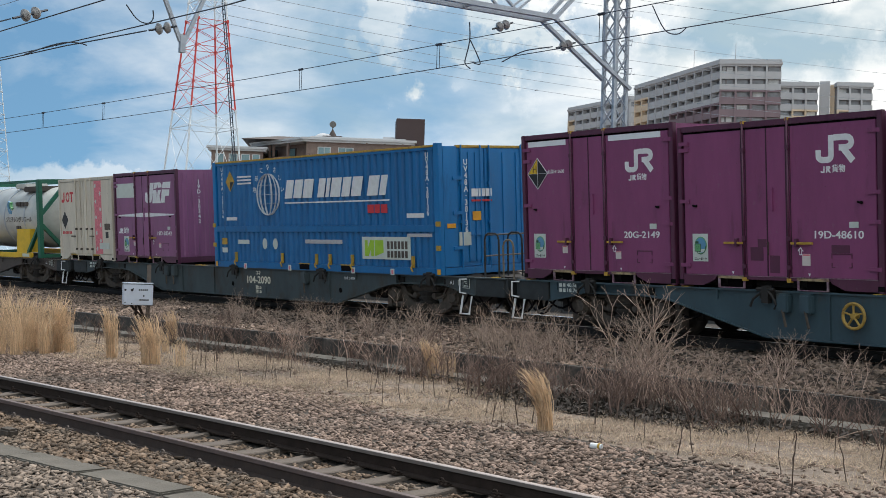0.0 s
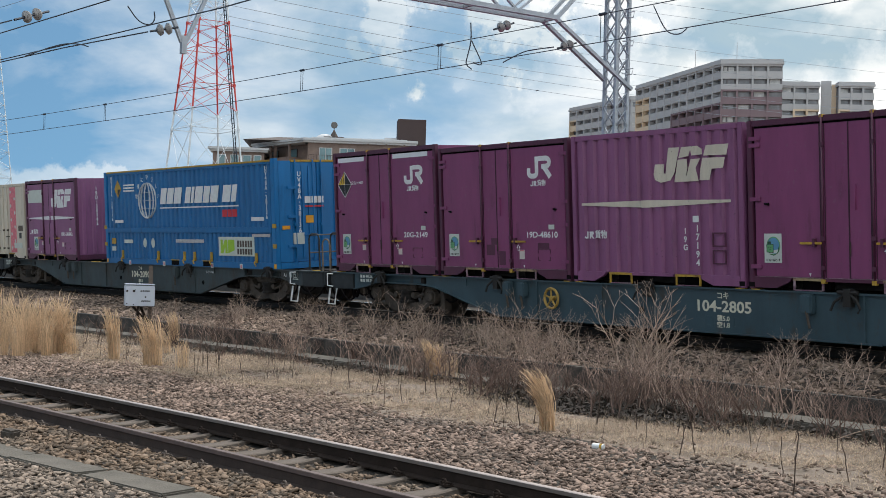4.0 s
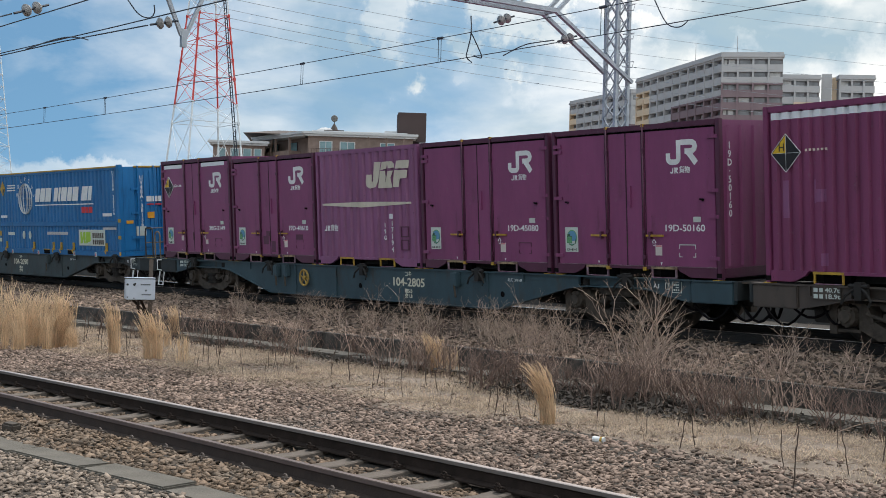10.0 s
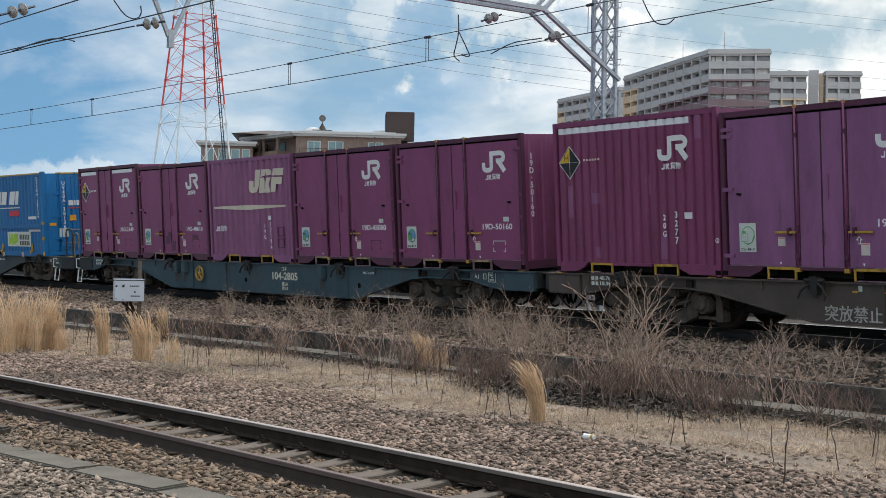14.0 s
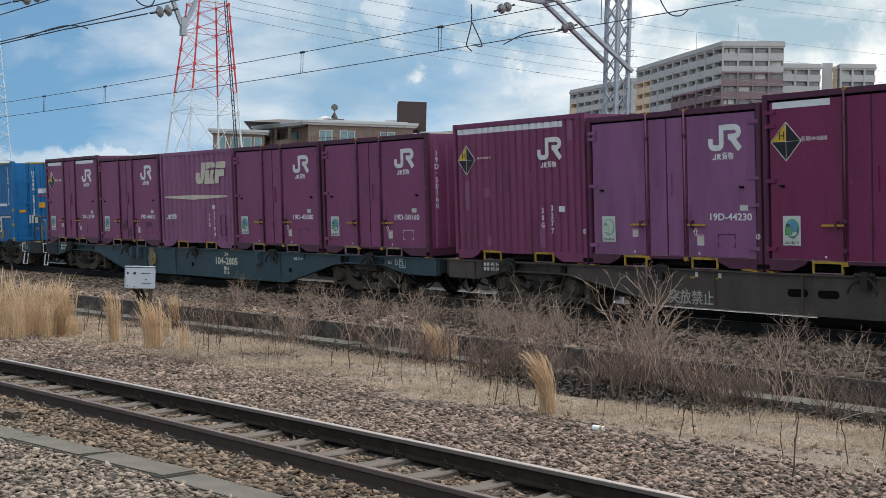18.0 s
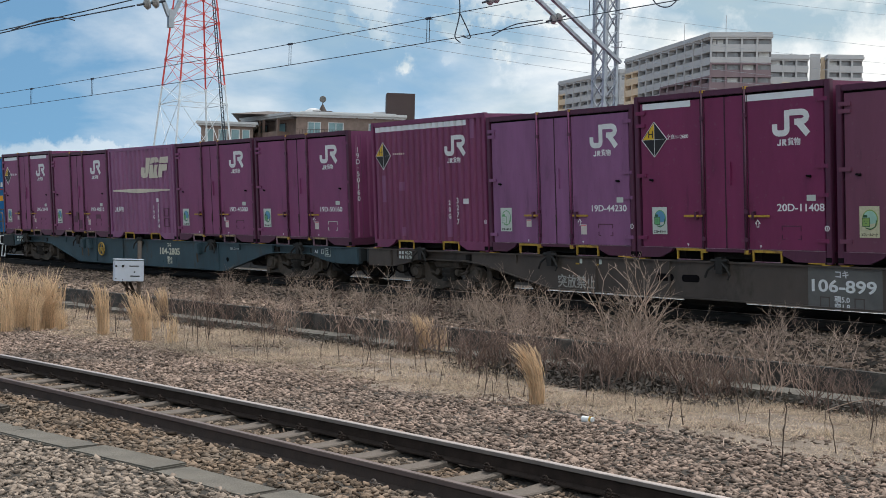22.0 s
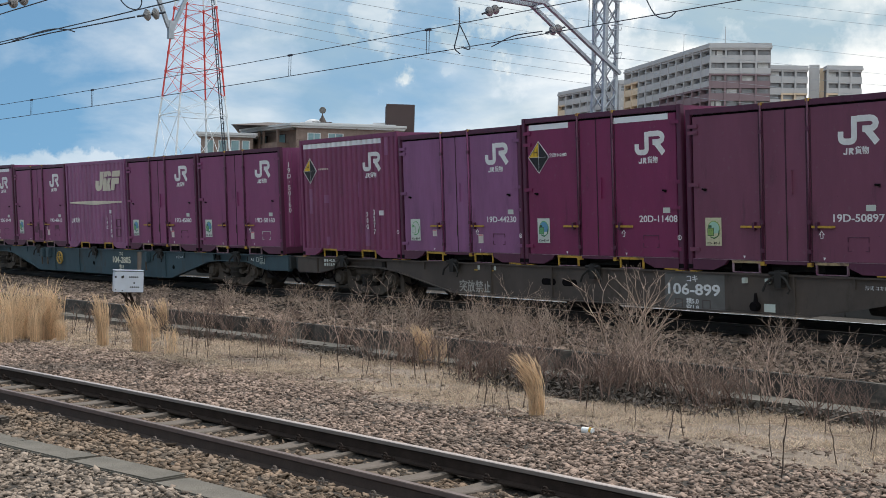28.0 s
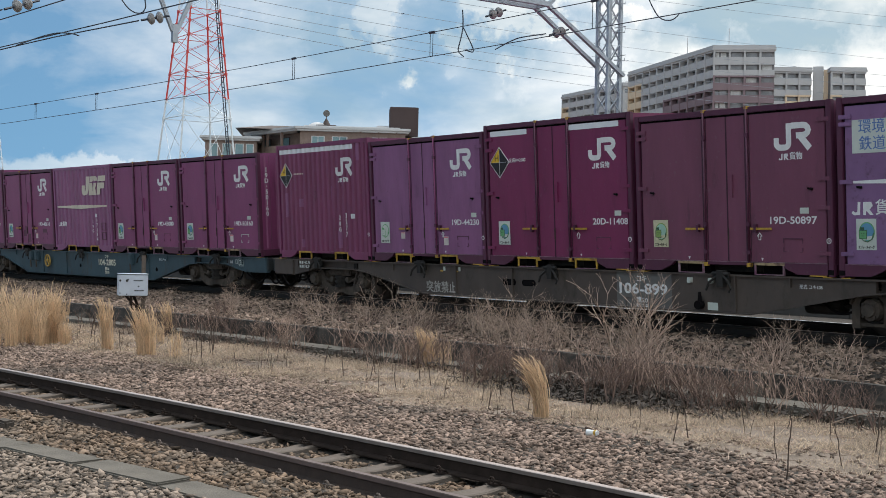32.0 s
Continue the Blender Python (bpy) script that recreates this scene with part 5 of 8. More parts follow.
    for zz in (-0.22, 0.0, 0.22):
        ww = math.sqrt(r * r - zz * zz)
        bar(bm, (cx - ww, y - 0.004, cz + zz), (cx + ww, y - 0.004, cz + zz), 0.045, 0.006)
    part("globe_emblem", bm, WHITE, t, "white line globe")
    for i, ch in enumerate("\u5730\u7403\u306b\u3084\u3055\u3057\u3044"):
        a_ = radians(172 - 27.5 * i)
        lettering("slogan", ch, 0.15, -1.85 + 0.62 * math.cos(a_), y - 0.002, 1.78 + 0.6 * math.sin(a_), WHITE, t)
    # name drawn as slanted blocks
    xa = -1.14
    for w in (0.3, 0.33, 0.37, -0.16, 0.26, 0.13, 0.37, 0.3, 0.36, -0.17, 0.37, 0.22):
        if w < 0:
            xa -= w
            continue
        bm = bmesh.new()
        k = 0.11
        prism(bm, [(xa, 1.64), (xa + w, 1.64), (xa + w + k, 2.06), (xa + k, 2.06)], y - 0.005, y - 0.001)
        part("inscription", bm, WHITE, t, "white slanted block")
        xa += w + 0.055
    plate("underline", t, -1.15, 2.83, 1.52, 1.55, y, WHITE)
    for a, b in ((2.06, 2.28), (2.31, 2.5), (2.53, 2.75)):
        plate("red_name_block", t, a, b, 1.27, 1.45, y, RED)
    for a, b, c, d, m in ((3.4, 3.96, 1.16, 1.25, WHITE), (-3.8, -3.3, 1.15, 1.23, WHITE), (-3.28, -2.76, 0.58, 0.68, STICKER_PALE), (-0.34, 1.11, 0.61, 0.7, PANEL_DIM),
                          (3.4, 4.2, 0.77, 0.84, PANEL_DIM), (-4.05, -3.8, 0.36, 0.48, STICKER_PALE), (-4.05, -3.8, 0.56, 0.72, YELLOW), (3.0, 3.4, 0.35, 0.43, STICKER_PALE)):
        plate("notice", t, a, b, c, d, y - 0.004, m)
    pn = plate("logo_panel", t, 1.84, 3.5, 0.3, 0.77, y - 0.004, STICKER_PALE, "pale panel with green and grey blocks")
    bm = bmesh.new()
    prism(bm, [(a_ + 0.74, b_) for a_, b_ in ((1.2, 0.36), (1.32, 0.36), (1.42, 0.52), (1.42, 0.36), (1.52, 0.36), (1.52, 0.7), (1.4, 0.7), (1.3, 0.52), (1.3, 0.7), (1.2, 0.7))], y - 0.012, y - 0.008)
    prism(bm, [(2.29, 0.36), (2.59, 0.44), (2.59, 0.7), (2.29, 0.7)], y - 0.012, y - 0.008)
    part("logo_shape", bm, GREEN_LIME, pn)
    bm = bmesh.new()
    for i in range(6):
        box(bm, 2.72 + 0.12 * i, 2.8 + 0.12 * i, y - 0.012, y - 0.008, 0.52, 0.68)
        box(bm, 2.72 + 0.12 * i, 2.8 + 0.12 * i, y - 0.012, y - 0.008, 0.34, 0.48)
    part("logo_shape", bm, WAGON_GREY, pn)
    for cx in (-2.06, -1.6):
        bm = bmesh.new()
        prism(bm, [(cx + 0.1 * math.cos(k * math.pi / 8), 0.59 + 0.13 * math.sin(k * math.pi / 8)) for k in range(16)], y - 0.008, y - 0.003)
        part("sticker", bm, STICKER_PALE, t)
    bm = bmesh.new()
    prism(bm, [(-3.8, 2.1), (-3.59, 1.85), (-3.38, 2.1), (-3.59, 2.36)], y - 0.004, y - 0.001)
    d_ = part("height_diamond", bm, YELLOW, t)
    bm = bmesh.new()
    prism(bm, [(-3.59, 1.89), (-3.42, 2.09), (-3.59, 2.09)], y - 0.007, y - 0.004)
    part("dark_quarter", bm, BLACK, d_)
    bm = bmesh.new()
    for zz in (2.02, 2.1, 2.18):
        box(bm, -3.25, -2.6, y - 0.004, y, zz, zz + 0.04)
    part("inscription", bm, WHITE, t)
    for xx in (-3.98, 4.08):
        for i, ch in enumerate("UV48A-38136"):
            lettering("number_marking", ch if ch != "-" else "\u00b7", 0.13 if xx < 0 else 0.16, xx, y - 0.001, 2.4 - 0.115 * i, WHITE, t, bold=0.002)
    # end doors
    for s_, (a, b) in enumerate(((-hy + 0.5, -0.01), (0.01, hy - 0.13))):
        part("end_door", rbox(hx - 0.09, hx - 0.04, a, b, 0.16, H - 0.06, 0.01), BLUE_END, t)
        for k in range(3):
            yy = a + 0.18 + (b - a - 0.36) * k / 2
            bm = bmesh.new()
            box(bm, hx - 0.04, hx - 0.015, yy - 0.07, yy + 0.07, 0.25, H - 0.15)
            part("door_rib", bm, BLUE_END, t)
        for yy in (a + 0.1, b - 0.12):
            bm = bmesh.new()
            rod(bm, (hx - 0.005, yy, 0.1), (hx - 0.005, yy, H), 0.018, n=8)
            part("lock_rod", bm, BLUE_END, t)
        part("door_handle", rbox(hx - 0.02, hx + 0.03, a + 0.3, a + 0.62, 0.78, 0.8, 0.006), BLUE_END, t)
        for zz in (1.02, 1.8):
            part("rod_guide", rbox(hx - 0.03, hx + 0.02, a + 0.05, a + 0.15, zz, zz + 0.06, 0.006), BLUE_END, t)
    part("corner_plate", rbox(hx - 0.07, hx - 0.01, -hy + 0.121, -hy + 0.49, 0.16, H - 0.03, 0.01), BLUE_END, t)
    part("end_header", rbox(hx - 0.085, hx - 0.02, -hy + 0.5, hy - 0.13, H - 0.056, H - 0.006, 0.006), YELLOW, t, "yellow end header")
    for zz in (0.5, 1.2, 1.9):
        part("hinge", rbox(hx - 0.02, hx + 0.02, -hy + 0.36, -hy + 0.62, zz, zz + 0.07, 0.006), BLUE_END, t)
    for i, ch in enumerate("UV48A-38136"):
        lettering("number_marking", ch if ch != "-" else "\u00b7", 0.16, hx + 0.012, -hy + 0.7, H - 0.35 - 0.135 * i, WHITE, t, end=True, bold=0.003)
    for a, b, c, d, m in ((-0.38, -0.22, 1.56, 1.72, WHITE), (-0.19, -0.03, 1.56, 1.72, WHITE), (0.0, 0.16, 1.56, 1.72, WHITE), (-hy + 0.52, -hy + 0.82, 0.58, 0.85, STICKER_PALE), (-0.36, -0.12, 1.08, 1.26, ORANGE),
                          (-hy + 0.2, -hy + 0.42, 0.94, 1.03, ORANGE), (-0.38, 0.16, 1.46, 1.5, RED)):
        bm = bmesh.new()
        box(bm, hx - 0.03, hx + 0.004, a, b, c, d)
        part("notice", bm, m, t)
    bm = bmesh.new()
    box(bm, -hx + 0.05, hx - 0.1, -hy + 0.06, hy - 0.06, H - 0.06, H - 0.03)
    part("roof", bm, BLUE, t)
    part("end_sill", rbox(hx - 0.1, hx, -hy + 0.125, hy - 0.125, 0.0, 0.15, 0.01), BLUE_END, t)
    return ride(t, "blue", 3.38, 0.86)


blue_container()


def tank_container():
    t = thing("tank_container", "white tank in a green steel frame", "tank container", "containers on the train")
    L, hy, H = 6.06, 1.2, 2.5
    for sx in (-1, 1):
        for sy in (-1, 1):
            part("corner_post", rbox(min(sx * L / 2, sx * (L / 2 - 0.2)), max(sx * L / 2, sx * (L / 2 - 0.2)), min(sy * hy, sy * (hy - 0.13)), max(sy * hy, sy * (hy - 0.13)), 0, H, 0.01), GREEN_FRAME, t)
            bm = bmesh.new()
            bar(bm, (sx * (L / 2 - 0.07), sy * (hy - 0.06), 1.1), (sx * (L / 2 - 1.0), sy * (hy - 0.06), 0.15), 0.1)
            part("brace", bm, GREEN_FRAME, t)
        for zz in (0.06, H - 0.06):
            bm = bmesh.new()
            box(bm, sx * (L / 2 - 0.06) - 0.05, sx * (L / 2 - 0.06) + 0.05, -hy + 0.132, hy - 0.132, zz - 0.06, zz + 0.06)
            part("end_rail", bm, GREEN_FRAME, t)
    for sy in (-1, 1):
        part("side_rail", rbox(-L / 2 + 0.202, L / 2 - 0.75, sy * (hy - 0.06) - 0.05, sy * (hy - 0.06) + 0.05, 0.0, 0.16, 0.01), YELLOW_CLEAN, t, "yellow bottom rail")
        part("side_rail", rbox(-L / 2 + 0.202, L / 2 - 0.202, sy * (hy - 0.06) - 0.04, sy * (hy - 0.06) + 0.04, H - 0.09, H - 0.01, 0.01), GREEN_FRAME, t)
    bm = bmesh.new()
    n = 32
    prof = [(-2.75, 0.02), (-2.72, 0.5), (-2.55, 0.85), (-2.3, 1.0), (2.3, 1.0), (2.55, 0.85), (2.72, 0.5), (2.75, 0.02)]
    rings = [[bm.verts.new((x_, r_ * math.cos(2 * math.pi * i / n), 1.28 + r_ * math.sin(2 * math.pi * i / n))) for i in range(n)] for x_, r_ in prof]
    for r0, r1 in zip(rings, rings[1:]):
        for i in range(n):
            bm.faces.new((r0[i], r0[(i + 1) % n], r1[(i + 1) % n], r1[i]))
    part("tank", bm, TANK_STEEL, t, "white cylindrical tank", smooth=True)
    for x_ in (-1.5, 0, 1.5):
        bm = bmesh.new()
        pts = [Vector((x_, 1.012 * math.cos(a_ * math.pi / 16), 1.28 + 1.012 * math.sin(a_ * math.pi / 16))) for a_ in range(33)]
        for p_, q_ in zip(pts, pts[1:]):
            bar(bm, p_, q_, 0.06, 0.02)
        part("band", bm, GALV, t)
    part("manhole", rbox(-0.4, 0.4, -0.4, 0.4, 2.25, 2.42, 0.03), TANK_STEEL, t)
    for x_ in (-1.9, 1.62):
        bm = bmesh.new()
        prism(bm, [(x_ - 0.5, 0.162), (x_ + 0.5, 0.162), (x_ + 0.5, 0.92), (x_ - 0.42, 0.92)], -1.12, -0.75)
        part("saddle", bm, YELLOW_CLEAN, t, "yellow saddle plate")
    ym = -1.006
    bm = bmesh.new()
    ribbon(bm, [(0.5 + 0.16 * math.cos(a_), 1.66 + 0.2 * math.sin(a_)) for a_ in (5.0, 4.3, 3.6, 2.9, 2.2)], 0.1, ym - 0.02, ym + 0.06)
    part("emblem", bm, STICKER_BLUE, t, "blue crescent emblem")
    bm = bmesh.new()
    ribbon(bm, [(0.62 + 0.12 * math.cos(a_), 1.72 + 0.14 * math.sin(a_)) for a_ in (4.6, 3.9, 3.2, 2.5)], 0.06, ym - 0.022, ym + 0.06)
    part("emblem", bm, STICKER_GREEN, t)
    bm = bmesh.new()
    for i in range(4):
        box(bm, 0.9 + 0.2 * i, 1.04 + 0.2 * i, ym, ym + 0.1, 1.66, 1.8)
    for i in range(2):
        box(bm, 0.85 + 0.17 * i, 0.97 + 0.17 * i, ym + 0.02, ym + 0.06, 0.9, 1.02)
    part("inscription", bm, WAGON_GREY, t)
    lettering("inscription", "\u30b8\u30a8\u30c1\u30ec\u30f3\u30b0\u30ea\u30b3\u30fc\u30eb", 0.2, 1.1, ym - 0.004, 1.22, WAGON_GREY, t, 1.9, 0.002)
    for sy in (-1, 1):
        for z0, z1 in ((1.4, H - 0.15), (1.05, 0.15)):
            bm = bmesh.new()
            bar(bm, (L / 2 - 0.06, sy * (hy - 0.1), z0), (L / 2 - 0.06, sy * 0.25, z1), 0.11)
            part("end_brace", bm, GREEN_FRAME, t)
    part("top_box", rbox(0.9, 2.2, -0.7, 0.7, 2.12, 2.3, 0.02), WAGON_GREY, t)
    plate("notice", t, 1.7, 2.2, 0.03, 0.13, -hy - 0.0, STICKER_PALE)
    return ride(t, "tank", 4.7, 0.88)


tank_container()


# ---- the wagons ----
def wheel_mesh():
    bm = bmesh.new()
    n = 28
    prof = [(-0.065, 0.06), (-0.065, 0.11), (-0.02, 0.13), (-0.005, 0.3), (-0.06, 0.345), (-0.065, 0.43), (0.04, 0.43), (0.065, 0.455), (0.07, 0.345), (0.03, 0.31), (0.03, 0.13), (0.07, 0.11), (0.07, 0.06)]
    rings = [[bm.verts.new((r_ * math.cos(2 * math.pi * i / n), y_, r_ * math.sin(2 * math.pi * i / n))) for i in range(n)] for y_, r_ in prof]
    for r0, r1 in zip(rings, rings[1:]):
        for i in range(n):
            bm.faces.new((r0[(i + 1) % n], r0[i], r1[i], r1[(i + 1) % n]))
    return bm


WHEEL = None


def bogie(t, cx, paint_):
    global WHEEL
    for dx in (-0.95, 0.95):
        bm = bmesh.new()
        rod(bm, (0, -0.85, 0), (0, 0.85, 0), 0.07, n=10)
        ax = part("wheelset", bm, WHEEL_STEEL, t)
        ax.location = (cx + dx, 0, 0.43)
        ROLLERS.append((ax, cx + dx))
        for sy in (-1, 1):
            if WHEEL is None:
                w = part("wheel", wheel_mesh(), WHEEL_STEEL, ax, smooth=True)
                WHEEL = w.data
            else:
                w = new("wheel", WHEEL)
                w.parent = ax
            w.matrix_basis = Matrix.Translation((0, sy * 0.565, 0)) @ Matrix.Rotation(0 if sy < 0 else math.pi, 4, "Z")
    for sy in (-1, 1):
        y0, y1 = (sy * 0.95 - 0.09, sy * 0.95 + 0.09)
        bm = bmesh.new()
        for s_ in (-1, 1):
            # arched pedestal over the axle box, its inner foot sweeping down to the middle
            half = [(1.29, 0.16), (1.29, 0.5), (1.22, 0.63), (1.1, 0.69), (0.8, 0.69), (0.68, 0.62), (0.6, 0.5), (0.54, 0.36), (0.38, 0.28), (0.0, 0.27), (0.0, 0.15), (0.3, 0.1), (0.48, 0.1),
                    (0.79, 0.24), (0.79, 0.53), (0.85, 0.59), (1.1, 0.59), (1.16, 0.53), (1.16, 0.16)]
            half = [(cx + s_ * a, c) for a, c in half]
            prism(bm, half if s_ > 0 else half[::-1], y0, y1)
            lip = [(cx + s_ * a, c) for a, c in ((0.54, 0.36), (0.6, 0.5), (0.68, 0.62), (0.8, 0.69), (1.1, 0.69), (1.22, 0.63), (1.29, 0.5))]
            ribbon(bm, lip, 0.035, y0 - 0.04, y1 + 0.04)
            box(bm, *sorted((cx + s_ * 0.78, cx + s_ * 1.17)), y0 + 0.02, y1 - 0.02, 0.19, 0.235)
        f = part("bogie_frame", bm, GRIME, t, "dusty cast bogie side frame")
        for dx in (-0.95, 0.95):
            bm = bmesh.new()
            rod(bm, (cx + dx, sy * 0.98, 0.43), (cx + dx, sy * 1.12, 0.43), 0.16, 0.15, 16)
            rod(bm, (cx + dx, sy * 1.14, 0.43), (cx + dx, sy * 1.17, 0.43), 0.1, 0.09, 12)
            for k in range(4):
                a_ = math.pi / 4 + k * math.pi / 2
                rod(bm, (cx + dx + 0.125 * math.cos(a_), sy * 1.14, 0.43 + 0.125 * math.sin(a_)), (cx + dx + 0.125 * math.cos(a_), sy * 1.165, 0.43 + 0.125 * math.sin(a_)), 0.02, n=6)
            part("axle_box", bm, GRIME, f)
        bm = bmesh.new()
        for j, r_ in enumerate((0.2, 0.17, 0.2, 0.17, 0.2)):
            rod(bm, (cx, sy * 0.97, 0.27 + 0.05 * j), (cx, sy * 0.97, 0.32 + 0.05 * j), r_, r_, 14)
        part("rubber_spring", bm, UNDER_SHADE, f)
        part("spring_cap", rbox(cx - 0.42, cx + 0.42, sy * 0.97 - 0.13, sy * 0.97 + 0.13, 0.525, 0.66, 0.03), GRIME, f)
        for k in (-0.3, 0.3):
            bm = bmesh.new()
            rod(bm, (cx + k, sy * 0.97 - 0.15 * sy, 0.44), (cx + k, sy * 1.1, 0.44), 0.07, 0.06, 12)
            rod(bm, (cx + k, sy * 1.06, 0.38), (cx + k + 0.35 * (1 if k > 0 else -1), sy * 1.06, 0.47), 0.028, n=6)
            part("damper", bm, GRIME, f)
    bm = bmesh.new()
    box(bm, cx - 0.25, cx + 0.25, -1.05, 1.05, 0.52, 0.7)
    part("bolster", bm, UNDER_SHADE, t)
    for dx in (-0.45, 0.45, -1.42, 1.42):
        bm = bmesh.new()
        box(bm, cx + dx - 0.06, cx + dx + 0.06, -0.75, -0.45, 0.28, 0.6)
        part("brake_shoe", bm, UNDER_SHADE, t)


def ladder_step(t, x, sx):
    """White step hung under the wagon's end."""
    bm = bmesh.new()
    tube(bm, [(x - 0.1, -1.22, 0.5), (x - 0.16, -1.25, 0.15), (x + 0.1, -1.25, 0.15), (x + 0.16, -1.22, 0.5)], 0.023, 6)
    part("step", bm, WHITE, t, "worn white step")
    bm = bmesh.new()
    tube(bm, [(x + 0.02, -1.22, 0.82), (x - 0.13, -1.27, 0.82), (x - 0.14, -1.27, 0.56), (x + 0.0, -1.22, 0.54)], 0.017, 6)
    part("grab_handle", bm, WHITE, t)


def wagon(key, mat, number, maker, label):
    t = thing("flat_wagon", label, "wagon", "wagons of the train")
    L = 19.3
    hx = L / 2
    grey = mat is WAGON_GREY
    for sy in (-1, 1):
        bm = bmesh.new()
        lo = 0.18 if not grey else 0.285
        prism(bm, [(6.3, 0.84), (6.3, 0.67), (6.1, 0.65), (4.2, lo), (-4.0, lo), (-5.9, 0.65), (-6.2, 0.67), (-6.2, 0.84)], sy * 1.16 - 0.03, sy * 1.16 + 0.03)
        for e in (-1, 1):
            tip = [(e * 8.8, 0.52), (e * 8.8, 0.84), (e * 7.9, 0.84), (e * 7.9, 0.69), (e * 8.3, 0.6)]
            prism(bm, tip, sy * 1.16 - 0.03, sy * 1.16 + 0.03)
            neck = [(e * (6.31 if e > 0 else 6.21), 0.68), (e * 7.89, 0.68), (e * 7.89, 0.84), (e * (6.31 if e > 0 else 6.21), 0.84)]
            prism(bm, neck, sy * 1.05 - 0.03, sy * 1.05 + 0.03)
        s = part("side_beam", bm, mat, t, "fish-bellied side beam")
        bm = bmesh.new()
        a, b = sorted((sy * 1.13, sy * 1.235))
        box(bm, -hx, hx, a, b, 0.842, 0.865)
        part("top_flange", bm, mat, s)
        bm = bmesh.new()
        a, b = sorted((sy * 1.08, sy * 1.225))
        box(bm, -3.98, 4.18, a, b, lo - 0.022, lo - 0.002)
        part("bottom_flange", bm, mat, s)
        for p, q in (((4.2, lo), (6.1, 0.65)), ((6.1, 0.65), (6.5, 0.69)), ((6.5, 0.69), (7.9, 0.69)), ((7.9, 0.69), (8.3, 0.6)), ((8.3, 0.6), (8.8, 0.52)),
                     ((-4.0, lo), (-5.9, 0.65)), ((-5.9, 0.65), (-6.4, 0.69)), ((-6.4, 0.69), (-7.9, 0.69)), ((-7.9, 0.69), (-8.3, 0.6)), ((-8.3, 0.6), (-8.8, 0.52))):
            bm = bmesh.new()
            bar(bm, (p[0], sy * 1.17, p[1] - 0.008), (q[0], sy * 1.17, q[1] - 0.008), 0.12, 0.02)
            part("beam_lip", bm, mat, s)
        for k in (-8.6, -4.9, -2.85, -1.2, 3.9, 4.9, 8.6):
            bm = bmesh.new()
            a, b = sorted((sy * 1.192, sy * 1.225))
            box(bm, k - 0.015, k + 0.015, a, b, lo + 0.01 if abs(k) < 4 else 0.7, 0.84)
            part("stiffener", bm, mat, s)
    # sill and cross beams carry the underfloor shade as colour
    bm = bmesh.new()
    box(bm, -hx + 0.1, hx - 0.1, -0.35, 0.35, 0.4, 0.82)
    part("centre_sill", bm, UNDER_SHADE, t)
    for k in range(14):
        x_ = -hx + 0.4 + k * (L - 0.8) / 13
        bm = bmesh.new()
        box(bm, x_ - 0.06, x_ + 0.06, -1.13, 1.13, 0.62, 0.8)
        part("cross_beam", bm, UNDER_SHADE, t)
    for sx in (-1, 1):
        part("end_beam", rbox(min(sx * hx, sx * (hx + 0.08)), max(sx * hx, sx * (hx + 0.08)), -1.2, 1.2, 0.56, 0.86, 0.01), WAGON_BLACK, t)
        bm = bmesh.new()
        box(bm, min(sx * (hx + 0.08), sx * (hx + 0.3)), max(sx * (hx + 0.08), sx * (hx + 0.3)), -0.14, 0.14, 0.55, 0.8)
        rod(bm, (sx * (hx + 0.2), 0, 0.52), (sx * (hx + 0.2), 0, 0.84), 0.14, n=10)
        part("coupler", bm, GRIME, t)
        bm = bmesh.new()
        pts = [Vector((sx * (hx + 0.05 + 0.2 * k / 8), -0.45 - 0.05 * k / 8, 0.55 - 0.3 * math.sin(math.pi * k / 8))) for k in range(9)]
        tube(bm, pts, 0.025, 6)
        part("air_hose", bm, DARK_GAP, t)
        bm = bmesh.new()
        pts = [Vector((sx * (hx - 0.3 + 0.75 * k / 8), -1.0, 0.58 - 0.34 * math.sin(math.pi * k / 8))) for k in range(9)]
        tube(bm, pts, 0.022, 6)
        part("jumper_cable", bm, DARK_GAP, t)
        if (key, sx) in (("blue", 1), ("middle", -1), ("tank", 1)):
            ladder_step(t, {"blue": 8.55, "middle": -9.64}.get(key, sx * (hx - 0.25)), sx)
        for x0, x1, zt_, mt in ((8.98, 9.38, 1.7, WAGON_BLACK), (9.5, 9.78, 1.58, HANDRAIL)) if (key, sx) == ("blue", 1) else ():
            for yy in (-1.1, -0.5):
                bm = bmesh.new()
                tube(bm, [(x0, yy, 0.86), (x0, yy, zt_ - 0.12), (x0 + 0.03, yy, zt_ - 0.04), (x0 + 0.1, yy, zt_), (x1 - 0.1, yy, zt_), (x1 - 0.03, yy, zt_ - 0.04), (x1, yy, zt_ - 0.12), (x1, yy, 0.86)], 0.02, 6)
                part("end_railing", bm, mt, t, "bent tube end railing")
        for zt_ in (1.3, 1.7) if (key, sx) == ("blue", 1) else ():
            bm = bmesh.new()
            rod(bm, (8.98, -1.08, zt_ - 0.03), (8.98, 0.4, zt_ - 0.03), 0.018, n=6)
            part("railing_bar", bm, WAGON_PATCH, t)
        bm = bmesh.new()
        for k in range(5):
            box(bm, min(sx * (hx + 0.09), sx * (hx + 0.28)), max(sx * (hx + 0.09), sx * (hx + 0.28)), -1.1 + 0.42 * k, -0.75 + 0.42 * k, 0.83, 0.85)
        part("end_platform", bm, GRIME, t)
